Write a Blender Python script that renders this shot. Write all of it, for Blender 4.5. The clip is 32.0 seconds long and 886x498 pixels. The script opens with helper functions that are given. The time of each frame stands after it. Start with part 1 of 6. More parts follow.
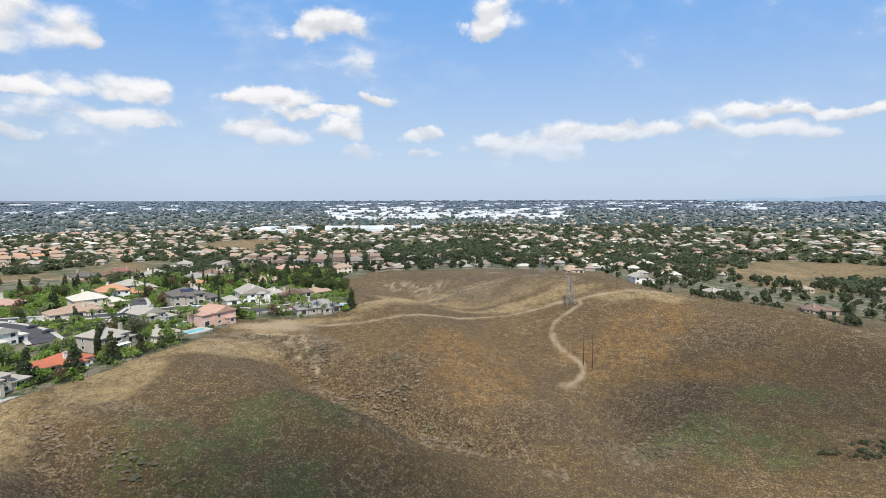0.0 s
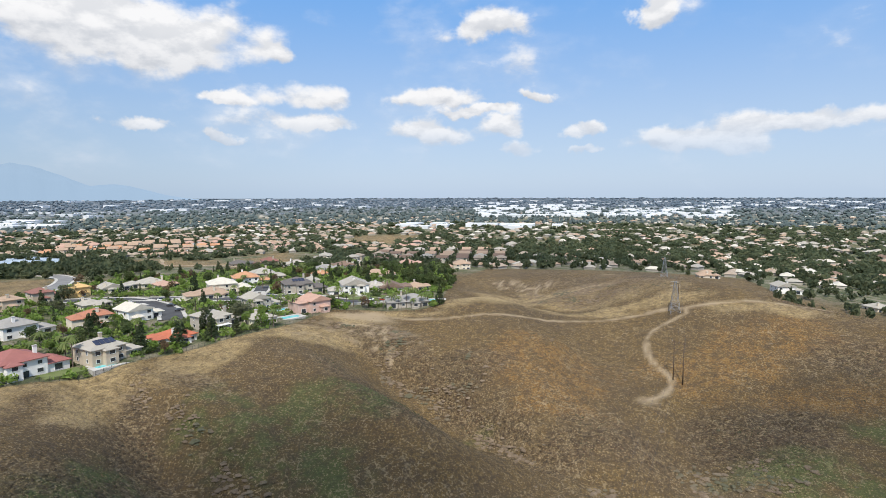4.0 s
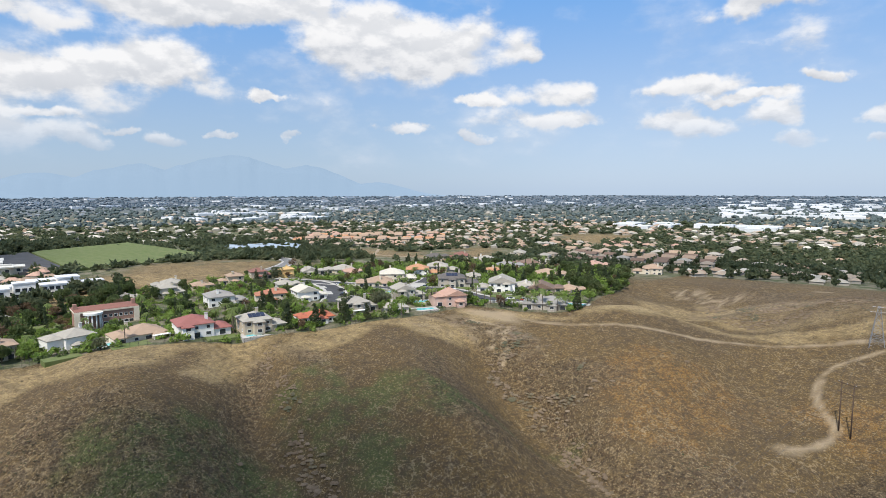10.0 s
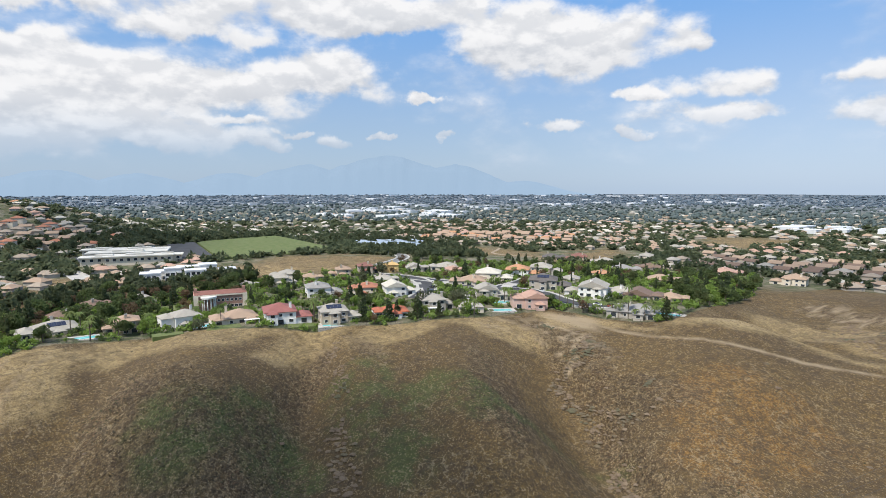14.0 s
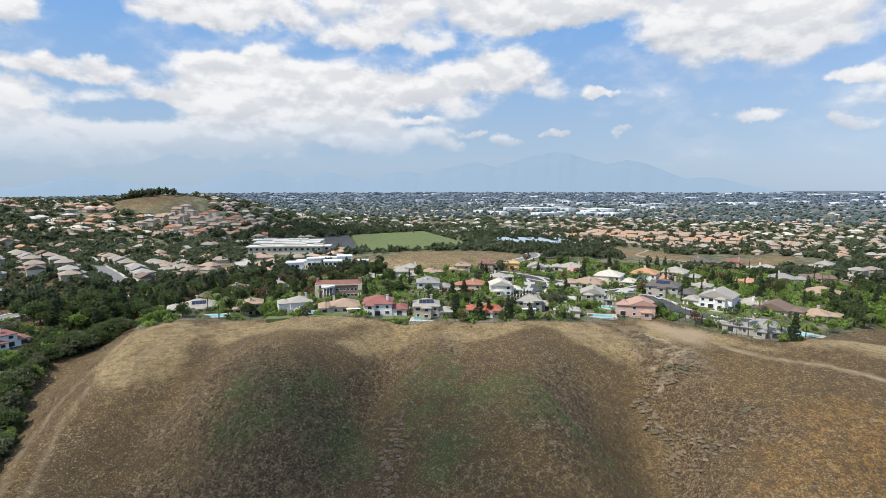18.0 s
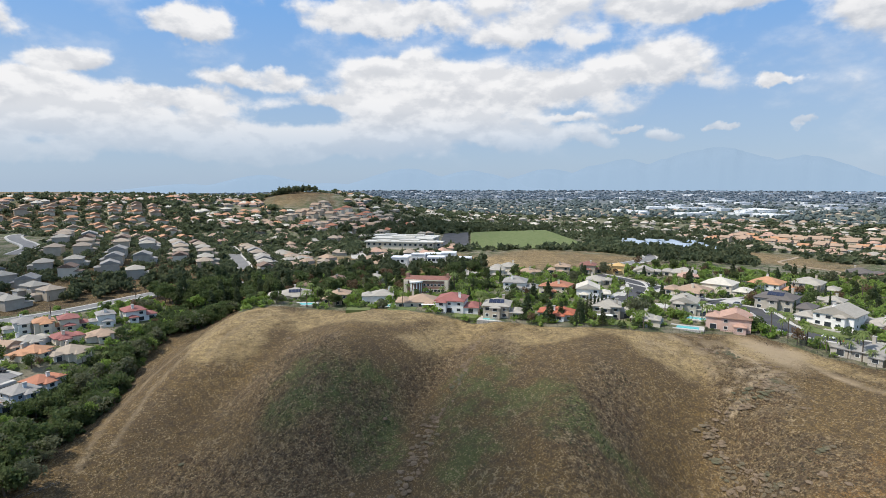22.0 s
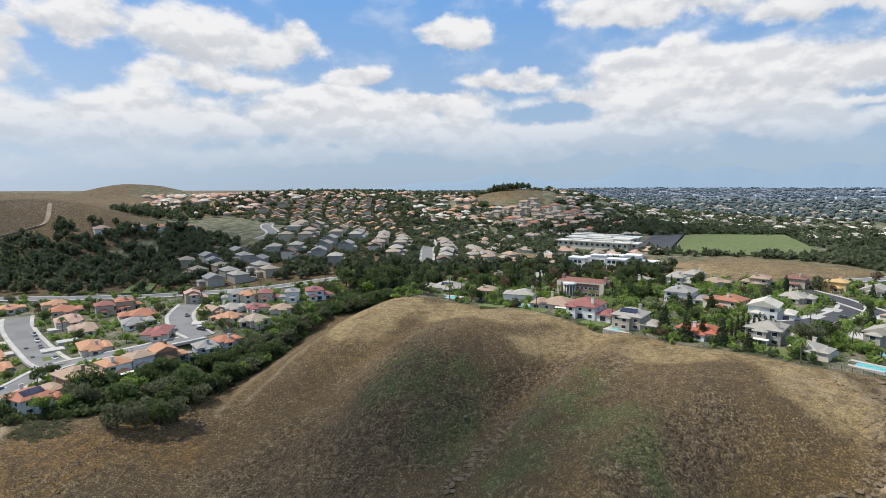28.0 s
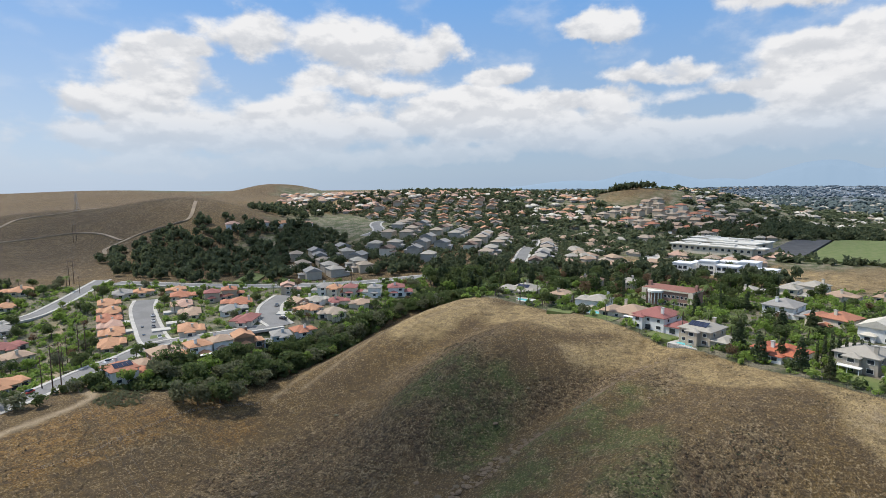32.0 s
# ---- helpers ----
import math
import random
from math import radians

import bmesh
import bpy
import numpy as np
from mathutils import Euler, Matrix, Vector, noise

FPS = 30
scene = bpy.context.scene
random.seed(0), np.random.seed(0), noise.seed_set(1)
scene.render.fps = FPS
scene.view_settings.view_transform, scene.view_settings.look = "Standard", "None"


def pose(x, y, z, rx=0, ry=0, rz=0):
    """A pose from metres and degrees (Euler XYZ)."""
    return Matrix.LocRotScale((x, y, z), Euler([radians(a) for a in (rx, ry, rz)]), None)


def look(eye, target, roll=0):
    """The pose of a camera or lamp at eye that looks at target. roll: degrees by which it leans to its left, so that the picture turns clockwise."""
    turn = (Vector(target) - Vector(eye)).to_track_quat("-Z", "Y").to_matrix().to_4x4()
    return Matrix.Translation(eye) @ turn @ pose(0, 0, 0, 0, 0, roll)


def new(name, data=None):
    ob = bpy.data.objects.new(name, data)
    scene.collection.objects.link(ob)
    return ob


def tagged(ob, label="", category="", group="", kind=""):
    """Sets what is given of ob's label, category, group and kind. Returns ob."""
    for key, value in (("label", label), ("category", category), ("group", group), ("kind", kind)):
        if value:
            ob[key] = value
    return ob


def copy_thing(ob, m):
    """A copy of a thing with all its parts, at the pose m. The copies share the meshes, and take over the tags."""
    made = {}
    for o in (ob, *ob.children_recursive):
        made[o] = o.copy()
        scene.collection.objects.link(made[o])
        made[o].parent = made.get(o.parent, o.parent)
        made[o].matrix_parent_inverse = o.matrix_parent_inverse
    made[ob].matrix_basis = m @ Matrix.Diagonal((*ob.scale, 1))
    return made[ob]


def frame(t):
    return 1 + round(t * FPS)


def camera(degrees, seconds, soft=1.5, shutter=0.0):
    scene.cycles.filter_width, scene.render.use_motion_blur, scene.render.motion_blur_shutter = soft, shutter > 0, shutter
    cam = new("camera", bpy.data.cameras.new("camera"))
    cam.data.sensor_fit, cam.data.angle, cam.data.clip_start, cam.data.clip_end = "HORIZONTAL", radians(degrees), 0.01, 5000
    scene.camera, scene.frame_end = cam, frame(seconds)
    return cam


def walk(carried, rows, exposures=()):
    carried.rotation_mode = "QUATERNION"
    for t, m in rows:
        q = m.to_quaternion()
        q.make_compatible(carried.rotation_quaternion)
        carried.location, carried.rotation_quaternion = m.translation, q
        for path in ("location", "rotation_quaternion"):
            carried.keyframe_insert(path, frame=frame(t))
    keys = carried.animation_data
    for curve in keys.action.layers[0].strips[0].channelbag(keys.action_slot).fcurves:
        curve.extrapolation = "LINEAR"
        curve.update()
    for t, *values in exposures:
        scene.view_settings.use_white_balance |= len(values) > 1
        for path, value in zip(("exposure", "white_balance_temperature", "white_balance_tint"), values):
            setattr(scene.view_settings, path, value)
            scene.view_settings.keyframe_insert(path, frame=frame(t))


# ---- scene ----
cam = camera(76.5, 32.0, soft=0.7)
METRES, EYE, TILT, LEAN, TURN = 280.0, 100.0, -5.4, 0.15, 0.0
ROWS = [
    (0.0, 0.0, 0.0, 0.0, 0.0, 0.0, 0.0),
    (0.5, 0.0155, 0.0004, 0.0004, 1.95, -0.05, -0.21),
    (1.0, 0.0309, 0.0016, 0.0009, 4.0, -0.12, -0.42),
    (1.5, 0.0464, 0.0033, 0.0013, 6.15, -0.18, -0.64),
    (2.0, 0.0617, 0.006, 0.0016, 8.13, -0.24, -0.83),
    (2.5, 0.0771, 0.0091, 0.0018, 9.92, -0.29, -1.0),
    (4.5, 0.1373, 0.0261, 0.0047, 17.88, -0.59, -1.63),
    (5.0, 0.1518, 0.0312, 0.0058, 19.89, -0.69, -1.81),
    (5.5, 0.1663, 0.0368, 0.007, 21.95, -0.79, -2.0),
    (6.0, 0.1806, 0.0436, 0.0081, 24.04, -0.89, -2.19),
    (6.5, 0.1944, 0.0508, 0.0091, 25.99, -0.99, -2.34),
    (7.0, 0.2078, 0.0582, 0.0106, 28.05, -1.12, -2.52),
    (7.5, 0.2215, 0.0663, 0.0115, 30.18, -1.25, -2.69),
    (8.0, 0.2333, 0.0751, 0.012, 32.04, -1.36, -2.83),
    (8.5, 0.2462, 0.0835, 0.0131, 34.04, -1.49, -3.05),
    (9.0, 0.2584, 0.0935, 0.0142, 35.91, -1.61, -3.19),
    (9.5, 0.2704, 0.1035, 0.015, 37.86, -1.74, -3.36),
    (10.0, 0.2821, 0.1136, 0.0159, 40.04, -1.88, -3.52),
    (10.5, 0.2933, 0.1246, 0.017, 42.18, -2.04, -3.69),
    (11.0, 0.304, 0.1356, 0.0185, 44.02, -2.17, -3.87),
    (11.5, 0.3145, 0.1471, 0.02, 45.85, -2.34, -4.01),
    (12.0, 0.3241, 0.1592, 0.0218, 47.53, -2.48, -4.14),
    (12.5, 0.3346, 0.1708, 0.0227, 49.37, -2.6, -4.19),
    (13.0, 0.3438, 0.1833, 0.0241, 51.34, -2.78, -4.32),
    (13.5, 0.3528, 0.1964, 0.0252, 53.4, -2.94, -4.42),
    (14.0, 0.361, 0.2094, 0.0265, 55.23, -3.11, -4.52),
    (14.5, 0.368, 0.2225, 0.0277, 57.14, -3.3, -4.62),
    (16.5, 0.3934, 0.2812, 0.0315, 65.87, -4.09, -4.91),
    (17.0, 0.3991, 0.2945, 0.0337, 67.73, -4.29, -5.01),
    (17.5, 0.4045, 0.3089, 0.036, 70.17, -4.56, -5.09),
    (18.0, 0.4085, 0.3236, 0.038, 72.4, -4.83, -5.15),
    (18.5, 0.4127, 0.3383, 0.0393, 74.56, -5.02, -5.23),
    (19.0, 0.4159, 0.3537, 0.0414, 76.45, -5.26, -5.27),
    (19.5, 0.4184, 0.3686, 0.0427, 78.12, -5.43, -5.29),
    (20.0, 0.42, 0.3835, 0.0435, 79.74, -5.57, -5.36),
    (20.5, 0.4223, 0.3985, 0.045, 81.83, -5.82, -5.36),
    (21.0, 0.4234, 0.4141, 0.0467, 84.25, -6.11, -5.4),
    (21.5, 0.424, 0.4303, 0.0483, 85.87, -6.28, -5.37),
    (22.0, 0.4232, 0.445, 0.0495, 87.31, -6.43, -5.41),
    (22.5, 0.4227, 0.461, 0.0516, 89.05, -6.65, -5.4),
    (23.0, 0.4213, 0.4766, 0.0531, 90.85, -6.84, -5.4),
    (23.5, 0.4192, 0.4921, 0.054, 93.06, -7.05, -5.38),
    (24.0, 0.4169, 0.5075, 0.0554, 95.08, -7.28, -5.36),
    (24.5, 0.4135, 0.5226, 0.0566, 96.82, -7.44, -5.33),
    (25.0, 0.4104, 0.5376, 0.0583, 99.03, -7.68, -5.29),
    (25.5, 0.406, 0.5521, 0.0597, 101.76, -7.97, -5.25),
    (26.0, 0.402, 0.5672, 0.061, 104.1, -8.19, -5.17),
    (26.5, 0.3974, 0.5816, 0.0619, 106.25, -8.39, -5.09),
    (28.5, 0.3746, 0.6416, 0.0678, 113.91, -9.11, -4.67),
    (29.0, 0.3674, 0.6549, 0.0699, 115.76, -9.3, -4.59),
    (29.5, 0.3593, 0.6692, 0.0711, 117.52, -9.46, -4.46),
    (30.0, 0.3506, 0.6826, 0.0727, 118.91, -9.56, -4.37),
    (30.5, 0.3411, 0.6961, 0.0743, 120.51, -9.72, -4.24),
    (31.0, 0.3323, 0.7078, 0.0751, 122.47, -9.87, -4.14),
    (31.5, 0.322, 0.7198, 0.0759, 124.24, -9.99, -4.01),
    (32.0, 0.3112, 0.732, 0.0766, 126.07, -10.1, -3.85),
]
walk(cam, [(t, pose(0, 0, EYE, TILT, LEAN, TURN) @ pose(METRES * x, METRES * y, METRES * z, 90 + pitch, roll, yaw)) for t, x, y, z, yaw, pitch, roll in ROWS], exposures=((0.0, 0.12), (10.0, 0.11), (20.0, 0.07), (32.0, 0.0)))

# ---- world, sun ----
SUN_EL, SUN_AZ = 54.0, -78.0        # degrees; azimuth counted from +x towards +y
world = bpy.data.worlds.new("sky")
scene.world = world
world.use_nodes = True
wn, wl = world.node_tree.nodes, world.node_tree.links
wn.clear()


def wmath(op, a, b=0.0, c=0.0, clamp=False):
    n = wn.new("ShaderNodeMath")
    n.operation, n.use_clamp = op, clamp
    for i, v in enumerate((a, b, c)):
        if isinstance(v, (int, float)):
            n.inputs[i].default_value = v
        else:
            wl.new(v, n.inputs[i])
    return n.outputs[0]


def wramp(fac, a, b, x, y):
    n = wn.new("ShaderNodeMapRange")
    n.interpolation_type = "SMOOTHSTEP"
    wl.new(fac, n.inputs[0])
    for i, v in enumerate((a, b, x, y)):
        n.inputs[i + 1].default_value = v
    return n.outputs[0]


def wmix(fac, a, b):
    n = wn.new("ShaderNodeMix")
    n.data_type = "RGBA"
    wl.new(fac, n.inputs[0])
    for sock, v in ((n.inputs[6], a), (n.inputs[7], b)):
        if isinstance(v, tuple):
            sock.default_value = v
        else:
            wl.new(v, sock)
    return n.outputs[2]


def wnoise(vec, scale, detail, rough=0.55, lac=2.0):
    n = wn.new("ShaderNodeTexNoise")
    wl.new(vec, n.inputs["Vector"])
    n.inputs["Scale"].default_value, n.inputs["Detail"].default_value = scale, detail
    n.inputs["Roughness"].default_value, n.inputs["Lacunarity"].default_value = rough, lac
    return n.outputs["Fac"]


sky = wn.new("ShaderNodeTexSky")
sky.sky_type, sky.sun_disc = "NISHITA", False
sky.sun_elevation, sky.sun_rotation = radians(SUN_EL), radians(90.0 - SUN_AZ)
sky.air_density, sky.dust_density, sky.ozone_density = 1.0, 0.8, 2.0
coord = wn.new("ShaderNodeTexCoord").outputs["Generated"]
sep = wn.new("ShaderNodeSeparateXYZ")
wl.new(coord, sep.inputs[0])
up = wmath("MAXIMUM", sep.outputs[2], 0.0)
azim = wmath("ARCTAN2", wmath("MULTIPLY", sep.outputs[0], -1.0), sep.outputs[1])
elev = wmath("ARCSINE", sep.outputs[2])
ragged = wn.new("ShaderNodeTexNoise")
wl.new(coord, ragged.inputs["Vector"])
ragged.inputs["Scale"].default_value, ragged.inputs["Detail"].default_value, ragged.inputs["Roughness"].default_value = 9.0, 5.0, 0.6
rag3 = wn.new("ShaderNodeSeparateColor")
wl.new(ragged.outputs["Color"], rag3.inputs[0])
azim = wmath("ADD", azim, wmath("MULTIPLY", wmath("SUBTRACT", rag3.outputs[0], 0.5), 0.17))
elev = wmath("ADD", elev, wmath("MULTIPLY", wmath("SUBTRACT", rag3.outputs[1], 0.5), 0.075))


dome = wn.new("ShaderNodeCombineXYZ")
for i_, sock_ in enumerate((azim, elev, elev)):
    wl.new(sock_, dome.inputs[i_])


def wvec(op, a, b, c=None):
    n = wn.new("ShaderNodeVectorMath")
    n.operation = op
    for i, v in enumerate((a, b, c)):
        if isinstance(v, tuple):
            n.inputs[i].default_value = v
        elif v is not None:
            wl.new(v, n.inputs[i])
    return n.outputs["Value"] if op == "DOT_PRODUCT" else n.outputs[0]


def cloud_mass(az, el, w, h, gain=1.0):
    """A cumulus with a flat base at az degrees to the left of +y and el degrees up, w and h its half sizes."""
    a, e = 1 / radians(w), 1 / radians(h)
    v = wvec("MULTIPLY_ADD", dome.outputs[0], (a, e, -1.35 * e), (-radians(az) * a, -radians(el) * e, 1.35 * radians(el) * e))
    v2 = wvec("MAXIMUM", v, (-99.0, 0.0, 0.0))
    q = wvec("DOT_PRODUCT", v2, v2)
    m = wmath("DIVIDE", gain, wmath("MULTIPLY_ADD", wmath("MULTIPLY", q, q), 0.7, 1.0))
    up_ = wvec("MULTIPLY_ADD", dome.outputs[0], (0.0, e, 0.0), (1.0, -radians(el) * e, 0.0))
    m = wmath("POWER", m, 3.0)
    part_ = wn.new("ShaderNodeVectorMath")
    part_.operation = "SCALE"
    wl.new(up_, part_.inputs[0])
    wl.new(m, part_.inputs["Scale"])
    return wvec("ADD", part_.outputs[0], tops)


tops = (0.005, 0.0, 0.0)
tops = cloud_mass(-28.8, 7.6, 2.0, 0.7)
tops = cloud_mass(-34.1, 7.2, 2.9, 0.4)
tops = cloud_mass(-30.1, 5.7, 2.8, 0.6)
tops = cloud_mass(-25.0, 6.2, 1.0, 0.5)
tops = cloud_mass(-17.4, 6.1, 4.4, 0.9)
tops = cloud_mass(-11.6, 5.9, 3.3, 1.4)
tops = cloud_mass(-6.6, 4.8, 4.8, 1.1)
tops = cloud_mass(-12.1, 4.2, 2.4, 0.8)
tops = cloud_mass(1.8, 5.8, 2.2, 0.7)
tops = cloud_mass(0.8, 4.2, 1.6, 0.4)
tops = cloud_mass(-4.0, 16.3, 1.7, 1.8)
tops = cloud_mass(10.7, 15.8, 2.8, 1.5)
tops = cloud_mass(16.7, 9.0, 3.9, 0.9)
tops = cloud_mass(12.5, 7.8, 2.7, 0.5)
tops = cloud_mass(9.8, 6.5, 2.3, 1.0)
tops = cloud_mass(16.2, 5.6, 3.7, 1.1)
tops = cloud_mass(8.1, 4.6, 2.5, 0.8)
tops = cloud_mass(8.1, 9.1, 1.7, 0.5)
tops = cloud_mass(39.6, 13.5, 8.5, 2.9)
tops = cloud_mass(47.0, 14.3, 7.1, 2.1)
tops = cloud_mass(32.1, 13.3, 1.9, 1.0)
tops = cloud_mass(29.4, 9.7, 4.2, 1.7)
tops = cloud_mass(28.3, 7.0, 4.8, 1.0)
tops = cloud_mass(36.6, 8.6, 2.4, 0.7)
tops = cloud_mass(44.4, 6.0, 1.9, 0.7)
tops = cloud_mass(37.4, 5.2, 2.0, 0.5)
tops = cloud_mass(68.0, 10.6, 5.4, 2.4)
tops = cloud_mass(75.5, 9.4, 5.2, 1.7)
tops = cloud_mass(76.6, 14.5, 8.2, 1.7)
tops = cloud_mass(63.7, 15.6, 10.5, 1.6)
tops = cloud_mass(57.9, 8.9, 2.1, 0.6)
tops = cloud_mass(75.6, 6.5, 2.8, 0.5)
tops = cloud_mass(65.6, 4.7, 1.6, 0.8)
tops = cloud_mass(69.7, 5.6, 1.8, 0.4)
tops = cloud_mass(72.3, 4.3, 2.0, 0.5)
tops = cloud_mass(54.8, 5.1, 1.1, 0.5)
tops = cloud_mass(61.8, 5.4, 1.2, 0.4)
tops = cloud_mass(87.8, 9.8, 8.2, 1.8)
tops = cloud_mass(92.1, 11.5, 3.7, 1.1)
tops = cloud_mass(94.1, 15.8, 8.3, 1.6)
tops = cloud_mass(92.2, 7.3, 4.8, 1.1)
tops = cloud_mass(87.9, 5.1, 1.8, 0.8)
tops = cloud_mass(82.3, 6.0, 3.5, 1.0)
tops = cloud_mass(78.9, 4.8, 3.1, 0.9)
tops = cloud_mass(123.5, 7.8, 4.7, 1.2)
tops = cloud_mass(111.4, 7.6, 7.0, 1.1)
tops = cloud_mass(104.8, 9.6, 4.7, 1.2)
tops = cloud_mass(96.4, 8.0, 6.2, 1.1)
tops = cloud_mass(111.2, 14.2, 3.2, 1.4)
tops = cloud_mass(120.0, 10.0, 2.8, 1.2)
tops = cloud_mass(118.8, 5.0, 12.9, 1.6)
tops = cloud_mass(106.6, 3.3, 17.9, 1.4)
tops = cloud_mass(126.9, 2.5, 11.5, 1.3)
tops = cloud_mass(143.8, 13.4, 4.3, 2.1)
tops = cloud_mass(134.7, 12.5, 5.6, 3.1)
tops = cloud_mass(135.3, 9.4, 6.7, 1.1)
tops = cloud_mass(126.7, 12.5, 3.3, 1.7)
tops = cloud_mass(150.5, 9.1, 4.5, 1.9)
tops = cloud_mass(151.1, 11.7, 3.6, 1.2)
tops = cloud_mass(154.9, 7.2, 4.4, 1.1)
tops = cloud_mass(153.2, 4.2, 6.9, 1.6)
tops = cloud_mass(142.0, 4.1, 9.5, 1.7)
tops = cloud_mass(154.6, 1.9, 7.5, 1.3)
tops = cloud_mass(144.5, 1.8, 11.5, 1.2)
for az_, el_, w_, h_ in ((83, 8.5, 12, 2.0), (86.5, 6.3, 8, 1.6), (80, 4.8, 7, 1.4), (72, 17, 12, 2.4), (62, 16.5, 9, 2.2), (103, 4.2, 16, 1.6), (120, 6.0, 14, 1.8), (140, 6.4, 14, 2.2), (152, 4.6, 12, 1.8)):
    tops = cloud_mass(az_, el_, w_, h_, 0.9)
top = wn.new("ShaderNodeSeparateXYZ")
wl.new(tops, top.inputs[0])
mass = wmath("MINIMUM", wmath("POWER", top.outputs[0], 0.333), 1.15)
high = wmath("DIVIDE", top.outputs[1], top.outputs[0])
# billows: noise on the dome, a little wider than high, and the same a little higher up for the light on their tops


def billow(shift):
    v = wn.new("ShaderNodeCombineXYZ")
    wl.new(sep.outputs[0], v.inputs[0])
    wl.new(sep.outputs[1], v.inputs[1])
    wl.new(wmath("MULTIPLY", wmath("ADD", sep.outputs[2], shift), 1.9), v.inputs[2])
    return wmath("ADD", wmath("MULTIPLY", wnoise(v.outputs[0], 5.5, 2.0, 0.5), 0.55), wmath("MULTIPLY", wnoise(v.outputs[0], 15.0, 6.0, 0.54), 0.45))


b0, b1 = billow(0.0), billow(0.014)
dens = wmath("ADD", wmath("MULTIPLY", mass, 0.84), wmath("ADD", wmath("MULTIPLY", wmath("SUBTRACT", b0, 0.5), 2.3), wramp(sep.outputs[0], -0.95, -0.3, 0.02, 0.0)))
veil = wmath("MULTIPLY", wramp(b0, 0.46, 0.68, 0.0, 0.42), wramp(sep.outputs[0], -0.9, 0.3, 1.0, 0.25))
cover = wmath("MAXIMUM", wramp(dens, 0.25, 0.70, 0.0, 1.0), veil)
lit = wmath("ADD", wramp(wmath("SUBTRACT", b0, b1), -0.06, 0.06, 0.0, 0.6), wramp(high, -0.9, 0.5, 0.0, 0.5), clamp=True)
low_sky = wmix(wramp(sep.outputs[0], -0.92, -0.35, 1.0, 0.0), (4.0, 5.05, 6.55, 1), (3.15, 4.2, 5.55, 1))
blue = wmix(wramp(up, 0.0, 0.40, 0.0, 1.0), low_sky, (1.15, 3.2, 6.9, 1))
clear = wn.new("ShaderNodeMix")
clear.data_type = "RGBA"
clear.inputs[0].default_value = 0.85
wl.new(sky.outputs[0], clear.inputs[6])
wl.new(blue, clear.inputs[7])
# a broken deck of cloud closes the sky higher up
deck = wmix(wramp(wmath("ADD", up, wmath("MULTIPLY", wmath("SUBTRACT", b0, 0.5), 0.8)), 0.46, 0.72, 0.0, 0.62), clear.outputs[2], (5.6, 5.8, 6.1, 1))
cloud = wmix(lit, (4.5, 4.75, 5.2, 1), (7.25, 7.25, 7.35, 1))
cloud = wmix(wramp(up, 0.0, 0.16, 0.75, 0.0), cloud, wmix(wramp(sep.outputs[1], -0.6, 0.2, 0.0, 1.0), (4.6, 5.2, 6.0, 1), low_sky))
fade = wmath("MULTIPLY", cover, wramp(up, 0.0, 0.12, 0.25, 1.0))
bg = wn.new("ShaderNodeBackground")
bg.inputs[1].default_value = 0.12
wl.new(wmix(fade, deck, cloud), bg.inputs[0])
wo = wn.new("ShaderNodeOutputWorld")
wl.new(bg.outputs[0], wo.inputs[0])

sun = new("sun", bpy.data.lights.new("sun", "SUN"))
sun.data.energy, sun.data.angle, sun.data.color = 4.8, radians(0.6), (1.0, 0.95, 0.87)
sd = Vector((math.cos(radians(SUN_EL)) * math.cos(radians(SUN_AZ)), math.cos(radians(SUN_EL)) * math.sin(radians(SUN_AZ)), math.sin(radians(SUN_EL))))
sun.matrix_world = look(sd * 300 + Vector((0, 150, 0)), (0, 150, 0))


